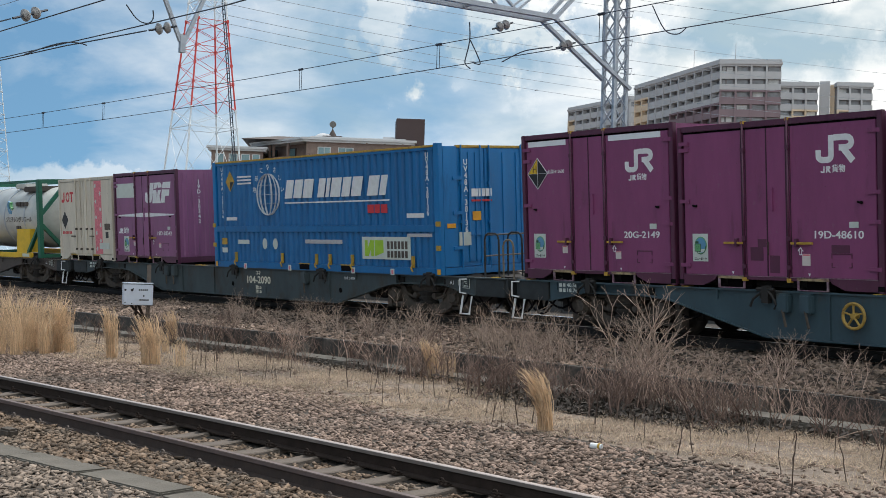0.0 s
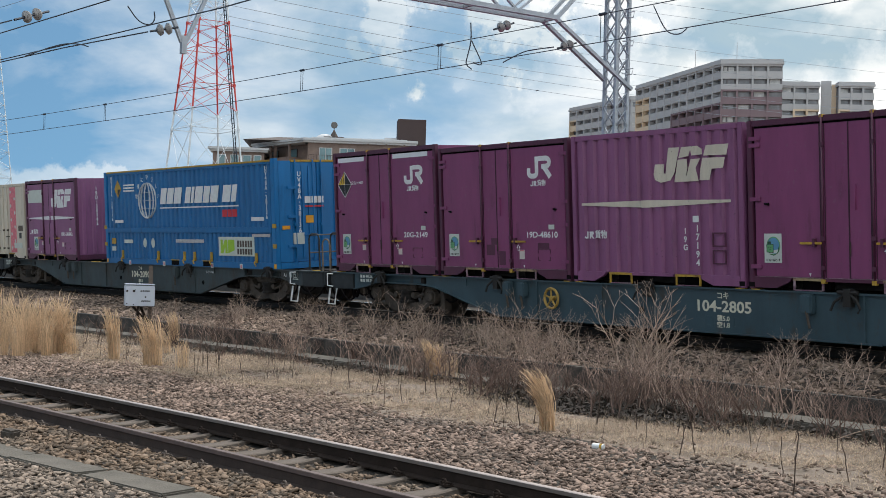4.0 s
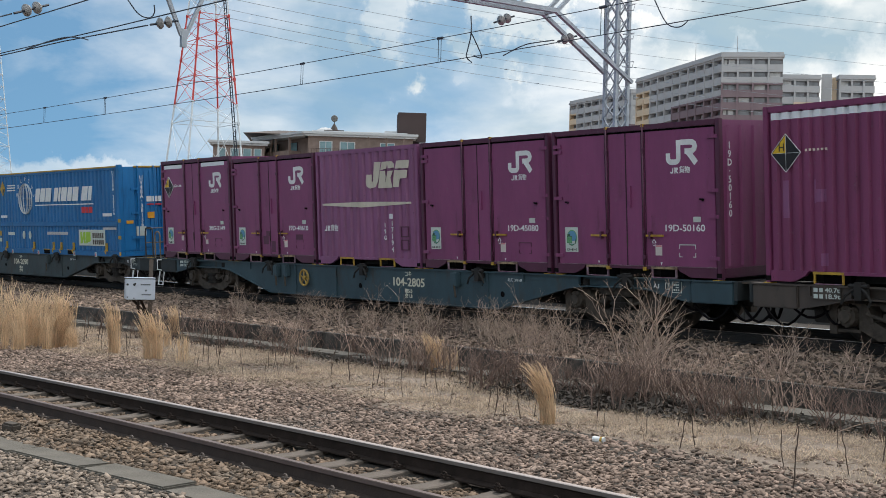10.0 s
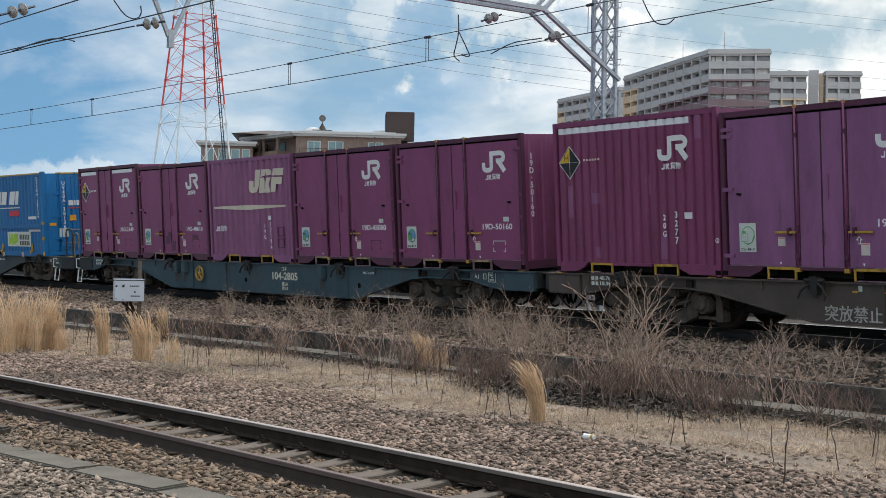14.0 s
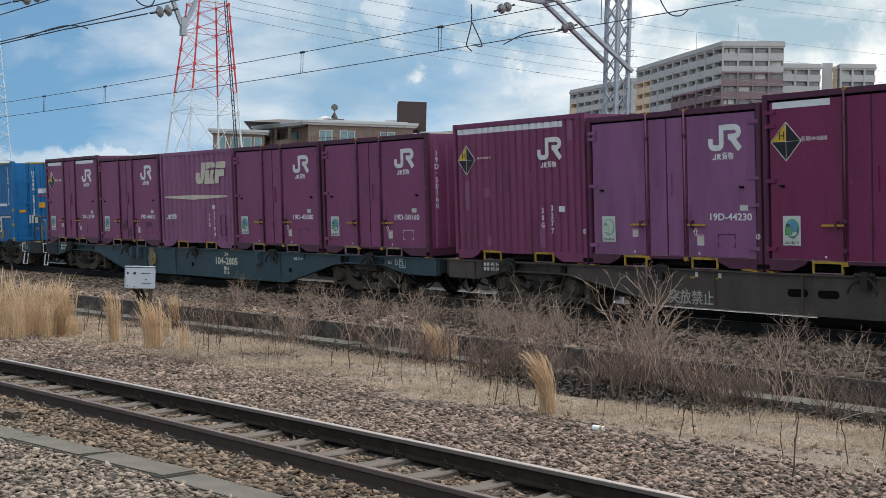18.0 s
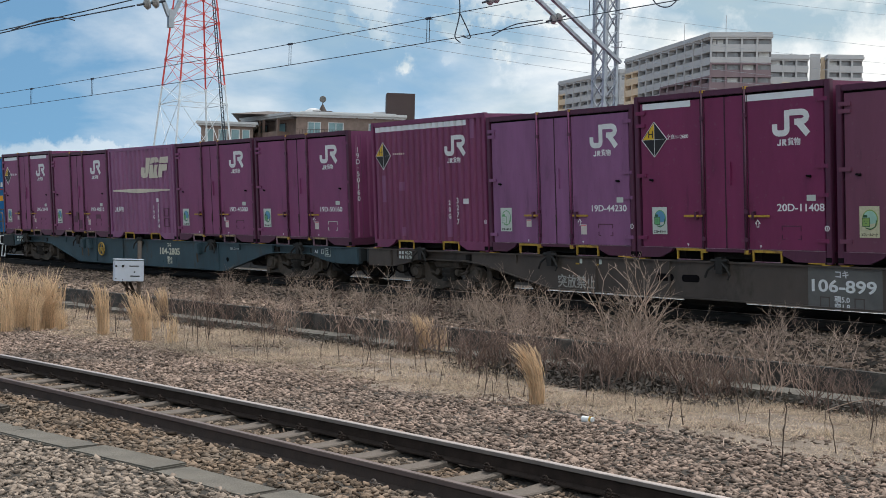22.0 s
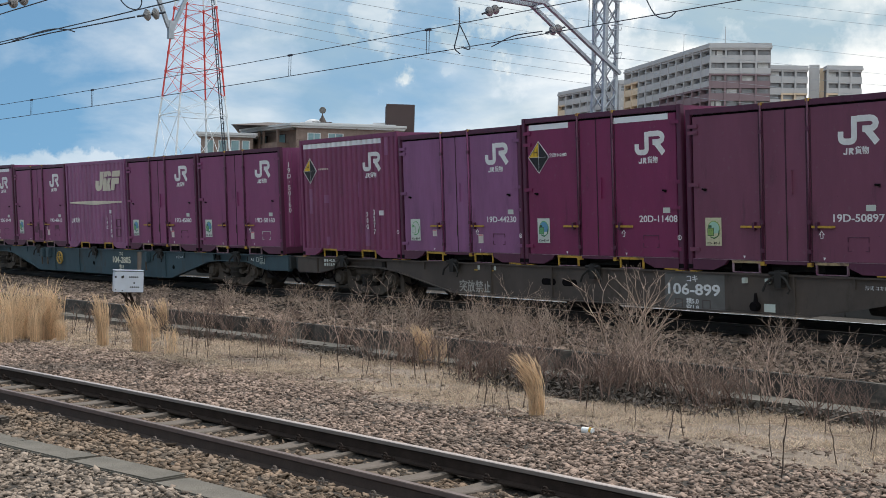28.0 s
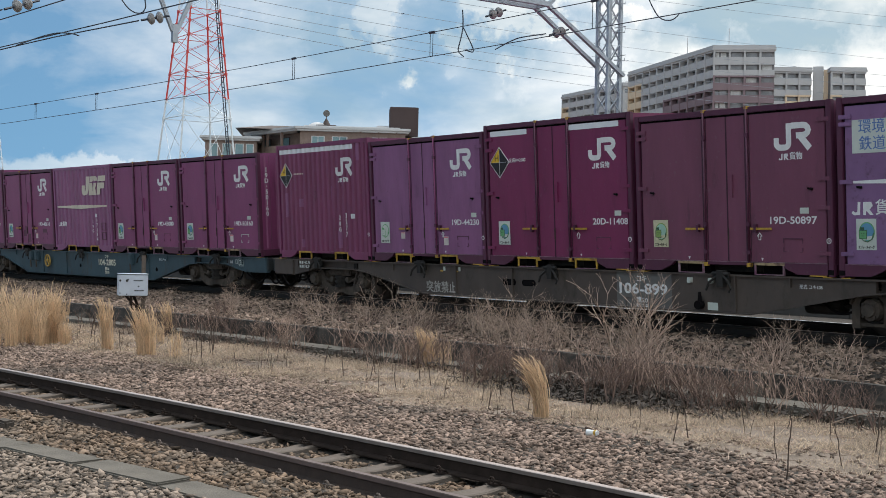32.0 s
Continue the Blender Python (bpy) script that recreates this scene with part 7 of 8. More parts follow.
# ---- buildings far off ----
def wall_face(t, p0, p1, ztop, name_mats, floors, bays, storey=2.9, mid=None, skip=0.0, style="recess", depth=1.2, flip=False):
    """One facade between two plan points: a wall slab for each storey, with balconies or windows set in it."""
    p0, p1 = Vector(p0).xy.to_3d(), Vector(p1).xy.to_3d()
    d = p1 - p0
    L = d.length
    m = Matrix.Translation(p0) @ Matrix.Rotation(math.atan2(d.y, d.x), 4, "Z")
    bay = L / bays
    zlow = ztop - floors * storey
    bm = bmesh.new()
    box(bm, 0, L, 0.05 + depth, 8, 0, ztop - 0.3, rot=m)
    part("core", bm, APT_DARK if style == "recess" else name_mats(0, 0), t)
    bm = bmesh.new()
    box(bm, 0, L, 0, depth + 0.04, 0, zlow, rot=m)
    part("lower_wall", bm, name_mats(floors, 0), t)
    for f in range(floors):
        z1 = ztop - f * storey
        z0 = z1 - storey
        for b in range(bays):
            x0, x1 = b * bay, (b + 1) * bay
            mat = name_mats(f, b)
            if style == "recess":
                bm = bmesh.new()
                box(bm, x0, x1, 0, depth, z0 + 0.005, z0 + 1.25, rot=m)
                box(bm, x0, x1, 0, depth, z1 - 0.42, z1 - 0.005, rot=m)
                box(bm, x0, x0 + 0.28, 0, depth, z0 + 1.26, z1 - 0.43, rot=m)
                box(bm, x0 - 0.02, x0 + 0.42, -0.14, -0.005, z0 + 0.005, z1 - 0.005, rot=m)
                part("balcony", bm, mat, t)
                bm = bmesh.new()
                box(bm, x0 + 0.6, x1 - 0.5, depth - 0.06, depth - 0.01, z0 + 1.26, z1 - 0.46, rot=m)
                part("window", bm, APT_GLASS if (f * 7 + b * 3) % 4 else CURTAIN, t)
            else:
                bm = bmesh.new()
                a, c = x0 + bay * 0.12, x1 - bay * 0.12
                box(bm, x0, x1, 0, depth, z0 + 0.005, z0 + 1.0, rot=m)
                box(bm, x0, x1, 0, depth, z1 - 0.6, z1 - 0.005, rot=m)
                box(bm, x0, a, 0, depth, z0 + 1.01, z1 - 0.61, rot=m)
                box(bm, c, x1, 0, depth, z0 + 1.01, z1 - 0.61, rot=m)
                part("wall_panel", bm, mat, t)
                for k in range(4):
                    xa, xb = a + (c - a) * k / 4, a + (c - a) * (k + 1) / 4
                    bm = bmesh.new()
                    box(bm, xa + 0.05, xb - 0.05, depth * 0.35, depth * 0.4, z0 + 1.0, z1 - 0.6, rot=m)
                    part("window", bm, CURTAIN if (f + b + k) % 3 else APT_GLASS, t)
    bm = bmesh.new()
    box(bm, -0.25, L + 0.25, -0.3, 8, ztop, ztop + 0.5, rot=m)
    box(bm, -0.1, L + 0.1, -0.1, 8, ztop + 0.5, ztop + 1.1, rot=m)
    part("parapet", bm, APT_GREY, t)


def apartments():
    grp = "apartment buildings"
    A, B, C = polar(42.56, 290, z=0), polar(39.92, 291, z=0), polar(46.27, 332, z=0)
    top = 48.0
    t = thing("apartment_building", "tall grey and mauve apartment block with recessed balconies", "apartment building", grp)

    def right(f, b):
        return APT_GREY if f < 2 else APT_MAUVE

    wall_face(t, A, B, top, right, 8, 4, 2.85, style="recess", depth=0.8)

    def left(f, b):
        if b < 2:
            return APT_CREAM if f > 0 else APT_GREY
        return APT_GREY if f < 3 or b < 5 else APT_MAUVE

    wall_face(t, C, A, top, left, 8, 11, 2.85, style="recess", depth=1.4)
    for az, d in ((43.7, 305), (41.9, 294)):
        bm = bmesh.new()
        p = polar(az, d, z=top)
        rod(bm, p, p + Vector((0, 0, 5.5)), 0.09, 0.05)
        part("mast", bm, APT_GREY, t)
    t = thing("apartment_building", "grey and cream apartment block with balconies", "apartment building", grp)
    D, E = polar(46.5, 352, z=0), polar(49.22, 381, z=0)
    wall_face(t, E, D, top, lambda f, b: (APT_CREAM if f > 0 else APT_GREY) if b < 1 else (APT_GREY if f < 3 or b < 3 else APT_MAUVE), 8, 8, 2.85, depth=1.4)
    F = polar(45.8, 353, z=0)
    wall_face(t, D, F, top, lambda f, b: APT_GREY if f < 3 else APT_MAUVE, 8, 1, 2.85, style="window", depth=0.5)
    for a0, a1, d0, cream in ((40.0, 38.35, 322, 0), (37.55, 36.1, 324, 1)):
        t = thing("apartment_building", "grey and cream apartment block with curved balconies", "apartment building", grp)
        G, H_ = polar(a0, d0, z=0), polar(a1, d0 + 2, z=0)
        wall_face(t, G, H_, top - 0.4, lambda f, b, c=cream: (APT_GREY if f < 2 else (APT_CREAM if (b > 0) != bool(c) or f > 2 and c else APT_GREY)), 8, 3, 2.85, style="recess", depth=0.9)
    t = thing("apartment_building", "pale concrete stair tower between the blocks", "apartment building", grp)
    bm = bmesh.new()
    p, q = polar(38.3, 326, z=0), polar(37.6, 326, z=0)
    d = q - p
    m = Matrix.Translation(p) @ Matrix.Rotation(math.atan2(d.y, d.x), 4, "Z")
    box(bm, 0, d.length * 0.62, 0, 6, 0, top + 1.2, rot=m)
    part("wall", bm, APT_GREY, t)
    bm = bmesh.new()
    box(bm, d.length * 0.64, d.length, 0.8, 6, 0, top + 0.4, rot=m)
    part("wall", bm, APT_CREAM, t)


apartments()


def manor():
    """Low-rise brown tiled block; x across the view, y away, z up, in a frame that faces the track."""
    o = polar(59.2, 190, z=0)
    m0 = Matrix.Translation(o) @ Matrix.Rotation(radians(59.2), 4, "Z")
    t = thing("apartment_building", "brown-tiled low apartment house with white fascias", "apartment building", "apartment buildings", at=m0)

    def X(u):
        return (u - 621) * 0.085

    def block(x0, x1, y0, y1, z, fascia=0.55, over=0.5):
        bm = bmesh.new()
        box(bm, x0, x1, y0, y1, 0, z - 0.4)
        part("wall", bm, MANOR_TILE, t)
        bm = bmesh.new()
        box(bm, x0 - over, x1 + over, y0 - over, y1 + over, z - 0.39, z - 0.39 + fascia * 0.55)
        box(bm, x0 - over - 0.25, x1 + over + 0.25, y0 - over - 0.25, y1 + over + 0.25, z - 0.39 + fascia * 0.56, z + fascia * 0.5)
        part("fascia", bm, MANOR_TRIM, t)

    def window(x0, x1, z0, z1, y, panes=2):
        w = part("window", rbox(x0 - 0.1, x1 + 0.1, y - 0.1, y + 0.05, z0 - 0.1, z1 + 0.1, 0.02), MANOR_TRIM, t)
        for k in range(panes):
            a, b = x0 + (x1 - x0) * k / panes, x0 + (x1 - x0) * (k + 1) / panes
            bm = bmesh.new()
            box(bm, a + 0.05, b - 0.05, y - 0.14, y - 0.11, z0, z1)
            part("pane", bm, GLASS, w)

    z = 19.6
    block(X(550), X(735), 0, 14, z)
    part("roof_slab", rbox(X(556), X(726), 1.5, 12, z + 0.3, z + 0.62, 0.03), MANOR_TRIM, t)
    # wing that turns away from the main front, with a deep eave over two balconies
    p0, p1 = Vector((X(549), 0.1, 0)), Vector((X(462) * 1.08, 13.5, 0))
    d = p0 - p1
    turn = Matrix.Translation(p1) @ Matrix.Rotation(math.atan2(d.y, d.x), 4, "Z")
    L = d.length
    for name, y0, y1, z0, z1, mat in (("wall", 1.6, 8.0, 0.0, z - 0.4, MANOR_TILE), ("fascia", -0.75, 8.0, z - 0.39, z - 0.08, MANOR_TRIM), ("fascia", -1.0, 8.0, z - 0.075, z + 0.27, MANOR_TRIM)):
        bm = bmesh.new()
        box(bm, 0, L, y0, y1, z0, z1, rot=turn)
        part(name, bm, mat, t)
    for a, b in ((0.8, 5.6), (6.6, 11.4)):
        bm = bmesh.new()
        box(bm, a, b, -0.6, 1.59, z - 4.4, z - 2.35, rot=turn)
        part("balcony_rail", bm, MANOR_TILE, t)
        for x0 in (a, b - 0.35):
            bm = bmesh.new()
            box(bm, x0, x0 + 0.35, -0.55, -0.2, z - 2.34, z - 0.4, rot=turn)
            part("column", bm, MANOR_TILE, t)
        bm = bmesh.new()
        box(bm, a + 1.0, b - 1.0, 1.5, 1.59, z - 2.9, z - 0.9, rot=turn)
        w = part("window", bm, MANOR_BOX, t)
        bm = bmesh.new()
        box(bm, a + 1.2, b - 1.2, 1.44, 1.49, z - 2.8, z - 1.0, rot=turn)
        part("pane", bm, GLASS, w)
    block(X(378), X(470), 6, 16, z - 1.25)
    block(X(757), X(905), 3, 16, z - 0.9, fascia=0.5)
    for a, b in ((571, 592), (607, 632), (678, 702)):
        window(X(a), X(b), z - 2.95, z - 1.2, 0)
    for a, b in ((728, 748),):
        window(X(a), X(b), z - 2.6, z - 1.7, 0, 1)
    for a, b in ((386, 400), (410, 424), (432, 446), (452, 464)):
        window(X(a), X(b), z - 4.2, z - 2.2, 6, 1)
    # balconies with rails
    for a, b, y_, zz in ((640, 735, 0, z - 3.4),):
        bm = bmesh.new()
        box(bm, X(a), X(b), y_ - 1.3, y_, zz - 0.3, zz)
        part("balcony_slab", bm, MANOR_TRIM, t)
        bm = bmesh.new()
        box(bm, X(a), X(b), y_ - 1.3, y_ - 1.22, zz + 0.003, zz + 1.0)
        part("balcony_rail", bm, MANOR_TILE, t)
        for k in range(3):
            xx = X(a) + (X(b) - X(a)) * (k + 0.5) / 3
            bm = bmesh.new()
            box(bm, xx - 0.12, xx + 0.12, y_ - 1.25, y_ - 1.05, zz + 1.0, zz + 3.0)
            part("column", bm, MANOR_TILE, t)
    # thin railing before the main front
    for zz in (z - 2.35, z - 3.3):
        bm = bmesh.new()
        box(bm, X(552), X(738), -1.36, -1.3, zz, zz + 0.06)
        part("rail_bar", bm, MANOR_BOX, t)
    for k in range(40):
        xx = X(552) + (X(738) - X(552)) * k / 39
        bm = bmesh.new()
        box(bm, xx - 0.025, xx + 0.025, -1.355, -1.305, z - 3.24, z - 2.36)
        part("baluster", bm, MANOR_BOX, t)
    # hipped roofs
    for x0, x1, y0, y1, zb, zt in ((X(432), X(735), 5, 20, z + 0.25, z + 1.45), (X(762), X(912), 4, 18, z - 0.6, z + 0.45)):
        bm = bmesh.new()
        vs = [bm.verts.new(c) for c in ((x0, y0, zb), (x1, y0, zb), (x1, y1, zb), (x0, y1, zb), (x0 + 5, (y0 + y1) / 2, zt), (x1 - 5, (y0 + y1) / 2, zt))]
        for f in ((0, 1, 5, 4), (1, 2, 5), (2, 3, 4, 5), (3, 0, 4), (3, 2, 1, 0)):
            bm.faces.new([vs[i] for i in f])
        part("roof", bm, MANOR_ROOF, t)
    part("roof_tower", rbox(X(709), X(760), 3, 7.5, z - 0.5, z + 3.95, 0.04), MANOR_BOX, t, "dark brown rooftop tower")
    part("roof_hut", rbox(X(686), X(708), 4, 6, z + 0.4, z + 1.1, 0.04), MANOR_TRIM, t)
    bm = bmesh.new()
    n = 16
    prof = [(1.5, 0.0), (1.25, 0.45), (0.7, 0.75), (0.05, 0.85)]
    rings = [[bm.verts.new((X(579) + r * math.cos(2 * math.pi * i / n), 4 + r * math.sin(2 * math.pi * i / n), z + 0.5 + h)) for i in range(n)] for r, h in prof]
    for r0, r1 in zip(rings, rings[1:]):
        for i in range(n):
            bm.faces.new((r0[i], r0[(i + 1) % n], r1[(i + 1) % n], r1[i]))
    part("dome", bm, MANOR_TRIM, t, smooth=True)
    bm = bmesh.new()
    c = X(595)
    box(bm, c - 1.5, c + 1.5, 2.5, 5.5, z + 0.5, z + 0.85)
    rod(bm, (c, 4, z + 0.85), (c, 4, z + 2.0), 0.7, 0.08, 10)
    rod(bm, (c, 4, z + 2.0), (c, 4, z + 3.2), 0.06, 0.05, 6)
    part("turret", bm, MANOR_ROOF, t)
    bm = bmesh.new()
    rod(bm, (c, 3.8, z + 2.75), (c, 4.0, z + 2.75), 0.48, 0.52, 14)
    part("dish", bm, WAGON_PATCH, t)
    return t


manor()


# ---- box on a post by the wall ----
def relay_box():
    t = thing("relay_box", "pale blue-grey trackside cabinet on a wooden post", "electrical box", at=pose(-24.26, 9.69, 0.08, 0, 0, 75))
    part("post", rbox(0.2, 0.28, 0.18, 0.26, -0.2, 1.58, 0.01), SLEEPER, t, "weathered post")
    for k in (-0.14, 0.02):
        bm = bmesh.new()
        bar(bm, (k, 0.05, 0.78), (0.2, 0.2, 0.42), 0.05, 0.03)
        part("brace", bm, RAIL_DARK, t, "dark slanting brace")
    bm = bmesh.new()
    tube(bm, [(-0.02, 0.0, 0.78), (-0.03, 0.0, 0.6), (0.05, 0.06, 0.35), (0.08, 0.1, -0.1)], 0.022, 6)
    part("cable_pipe", bm, RAIL_DARK, t)
    part("cabinet", rbox(-0.285, 0.285, -0.17, 0.17, 0.77, 1.18, 0.012), BOX_GREY, t)
    part("lid", rbox(-0.292, 0.292, -0.178, 0.174, 1.195, 1.212, 0.006), BOX_GREY, t)
    part("lid_seal", rbox(-0.28, 0.28, -0.165, 0.165, 1.181, 1.194, 0.003), WAGON_BLACK, t)
    bm = bmesh.new()
    for row, n_, x_ in ((1.06, 5, 0.0), (0.86, 5, 0.02)):
        for k in range(n_):
            box(bm, x_ + 0.038 * k, x_ + 0.028 + 0.038 * k, -0.176, -0.171, row, row + 0.026)
    part("inscription", bm, BLACK, t)
    bm = bmesh.new()
    rod(bm, (-0.13, -0.17, 1.07), (-0.13, -0.195, 1.07), 0.026, n=8)
    bar(bm, (-0.13, -0.185, 1.07), (-0.1, -0.185, 1.1), 0.02)
    part("latch", bm, BLACK, t)
    for x_, z_, r_ in ((0.1, 0.955, 0.018), (-0.13, 0.8, 0.012), (-0.26, 0.82, 0.012), (-0.26, 1.07, 0.022)):
        bm = bmesh.new()
        rod(bm, (x_, -0.17, z_), (x_, -0.18, z_), r_, n=8)
        part("bolt", bm, BLACK, t)


relay_box()


# ---- plants ----
def blades(bm, base, n, h, spread, lean, w, rng, tilt):
    """Fine arching stalks, each with a feathery head, all blown a little one way."""
    for _ in range(n):
        a = rng.uniform(0, 2 * math.pi)
        r = spread * math.sqrt(rng.random())
        p = Vector(base) + Vector((r * math.cos(a), r * math.sin(a), -0.02))
        la = a + rng.gauss(0, 0.9)
        out = Vector((math.cos(la), math.sin(la), 0))
        bend = abs(rng.gauss(0, lean))
        low = rng.random() < 0.16
        hh = h * (rng.uniform(0.08, 0.4) if low else (rng.uniform(0.6, 1.0) if rng.random() < 0.6 else rng.uniform(0.3, 0.7)))
        bend = bend + rng.uniform(0.2, 0.9) if low else bend
        sa = rng.uniform(0, math.pi)
        s = Vector((math.cos(sa), math.sin(sa), 0)) * w * rng.uniform(0.6, 1.4)
        prev = None
        sway = tilt * rng.uniform(0.6, 1.4)
        for k, f in enumerate((0.0, 0.3, 0.58, 0.8, 0.93, 1.0)):
            drop = (out * bend * 0.8 + sway) * (hh * f ** 3.2)
            c = p + out * bend * 0.55 * hh * f + drop + Vector((rng.gauss(0, 0.009) * f, rng.gauss(0, 0.009) * f, hh * (f - 0.22 * (bend + sway.length) * f ** 5)))
            wk = (0.9, 0.7, 0.6, 1.3, 1.2, 0.1)[k]
            cur = (bm.verts.new(c - s * wk), bm.verts.new(c + s * wk))
            if prev:
                bm.faces.new((prev[0], prev[1], cur[1], cur[0]))
            prev = cur
            if k in (3, 4) and not low:
                for _j in range(4):
                    e = c + drop * rng.uniform(0.1, 0.4) + Vector((rng.gauss(0, 0.022), rng.gauss(0, 0.022), rng.uniform(0.0, 0.06)))
                    bm.faces.new((bm.verts.new(c - s * 0.5), bm.verts.new(c + s * 0.5), bm.verts.new(e)))


def tuft(x, y, h, spread, n, seed, lean=0.1, tilt=None):
    rng = random.Random(seed)
    bm = bmesh.new()
    tilt = Vector(tilt) if tilt else Vector((rng.uniform(-0.2, 0.0), rng.uniform(-0.28, 0.0), 0))
    blades(bm, (0, 0, 0), n, h, spread, lean, 0.0032, rng, tilt)
    me = bpy.data.meshes.new("grass_tuft")
    bm.to_mesh(me)
    bm.free()
    me.materials.append(STRAW)
    ob = new("grass_tuft", me)
    ob.location = (x, y, ground_z(x, y))
    return tagged(ob, "tall dry straw-coloured grass tuft on the gravel", "grass", "dry grass tufts")


for i, (x_, y_, h_, s_, n_) in enumerate(((-20.7, 7.85, 0.95, 0.09, 380), (-19.5, 8.05, 0.86, 0.14, 560), (-23.4, 10.1, 0.7, 0.08, 330), (-15.6, 10.95, 0.66, 0.12, 380), (-10.55, 8.9, 0.74, 0.075, 420),
                                          (-15.3, 11.0, 0.45, 0.1, 130), (-18.9, 8.3, 0.5, 0.1, 130), (-21.6, 9.2, 0.5, 0.07, 130))):
    tuft(x_, y_, h_ * 1.05, s_ * 1.1, int(n_ * 0.55), i, 0.06, (-0.05, -0.08, 0) if i == 0 else ((-0.2, -0.17, 0) if i == 4 else ((-0.08, -0.12, 0) if i in (1, 2) else None)))
rg = random.Random(5)
for i in range(40):
    tuft(-21.9 - 3.1 * rg.random(), 5.6 + 2.2 * rg.random(), rg.uniform(0.4, 1.3), rg.uniform(0.05, 0.16), 110, 30 + i, 0.09, (rg.uniform(-0.2, 0.1), rg.uniform(-0.22, 0.2), 0))


def shrub_mesh(seed, h, stems, pale, upright=False):
    """Bare forking twigs: straight lengths that split at wide angles."""
    rng = random.Random(seed)
    bm = bmesh.new()

    def grow(p, d, L, r, depth):
        k = 3 if depth > 2 else 2
        for i in range(k):
            q = p + d * (L / k)
            rod(bm, p, q, r, r * 0.88, 3, False)
            p, r = q, r * 0.88
            d = (d + Vector((rng.gauss(0, 0.09), rng.gauss(0, 0.09), rng.gauss(0.02, 0.06)))).normalized()
            if depth > 0 and i < k - 1 and rng.random() < 0.6:
                a = rng.uniform(0, 2 * math.pi)
                side = (d * 0.75 + Vector((math.cos(a), math.sin(a), 0.15)) * 0.7).normalized()
                grow(p, side, L * rng.uniform(0.4, 0.6), r * 0.7, depth - 1)
        if depth > 0:
            a = rng.uniform(0, 2 * math.pi)
            for s in (0, math.pi):
                side = (d * 0.9 + Vector((math.cos(a + s), math.sin(a + s), rng.uniform(-0.1, 0.2))) * rng.uniform(0.4, 0.75)).normalized()
                grow(p, side, L * rng.uniform(0.5, 0.72), r * 0.78, depth - 1)

    for _ in range(stems):
        a = rng.uniform(0, 2 * math.pi)
        k = rng.uniform(0.0, 0.6) if upright else rng.uniform(0.05, 0.85)
        d = Vector((math.cos(a) * k, math.sin(a) * k, 1)).normalized()
        grow(Vector((rng.gauss(0, 0.13), rng.gauss(0, 0.13), -0.05)), d, h * rng.uniform(0.4, 0.62), (0.0085 if upright else 0.011) if pale else 0.0105, 2 if upright else (3 if pale else rng.choice((2, 3))))
    me = bpy.data.meshes.new("bare_shrub")
    bm.to_mesh(me)
    bm.free()
    me.materials.append(TWIG_RED if upright else (TWIG_PALE if pale else TWIG))
    return me


SHRUBS = [shrub_mesh(s, 0.62, 6, False) for s in range(5)]
PALE_SHRUBS = [shrub_mesh(20 + s, 0.85, 6, True) for s in range(4)]
WANDS = [shrub_mesh(40 + s, 0.85, 5, True, True) for s in range(5)]


def shrub(me, x, y, k, turn, pale):
    ob = new("bare_shrub", me)
    ob.matrix_basis = Matrix.Translation((x, y, ground_z(x, y))) @ Matrix.Rotation(turn, 4, "Z") @ Matrix.Diagonal((k, k, k, 1))
    return tagged(ob, "leafless pale twiggy shrub by the low wall" if pale else "dead brown twiggy weed thicket by the low wall", "shrub", "bare shrubs")


rg = random.Random(11)
for i in range(84):
    x_ = -26 + 20 * (i / 83) + rg.uniform(-0.3, 0.3)
    joint = i % 2 and not -14.5 < x_ < -9.5
    y_ = wall_line(x_) - (rg.uniform(0.08, 0.24) if joint else rg.uniform(1.05, 1.5))
    shrub(SHRUBS[i % 5], x_, y_, rg.uniform(0.55, 0.85) if joint else rg.uniform(0.4, 0.9), rg.uniform(0, 6.28), False)
for i in range(24):
    x_ = -14.6 + 5.0 * rg.random()
    shrub(SHRUBS[i % 5], x_, wall_line(x_) - rg.uniform(1.05, 1.9), rg.uniform(0.6, 1.05), rg.uniform(0, 6.28), False)
for j, (x_, dy, k) in enumerate(((-13.0, 0.5, 1.35), (-12.5, 0.2, 1.0), (-8.4, 0.7, 0.95), (-20.5, 0.5, 0.75), (-18.0, 0.6, 0.75), (-11.6, -0.15, 0.8), (-16.2, 0.6, 0.75), (-9.9, 0.5, 0.6), (-14.3, 0.3, 0.7),
                                 (-22.5, 0.5, 0.65), (-17.2, 1.2, 0.6), (-15.3, -1.15, 0.6), (-19.3, -1.15, 0.6), (-21.6, -0.15, 0.6), (-24.0, 0.7, 0.7), (-13.7, 1.1, 0.8), (-11.0, 0.9, 0.7), (-10.6, -1.15, 0.6), (-15.8, 0.7, 0.95), (-16.8, 0.9, 0.85), (-15.0, 1.0, 0.8), (-18.7, 0.9, 0.85), (-19.9, 1.1, 0.8), (-13.4, 0.9, 0.9), (-21.2, 1.0, 0.7))):
    shrub(PALE_SHRUBS[j % 4], x_, wall_line(x_) + dy, k, x_, True)
for i in range(46):
    x_ = -27 + (15.5 if i % 6 else 20.5) * rg.random()
    shrub((SHRUBS + PALE_SHRUBS)[i % 9], x_, wall_line(x_) + 0.3 + 1.6 * rg.random(), rg.uniform(0.35, 0.7), rg.uniform(0, 6.28), i % 9 > 4)
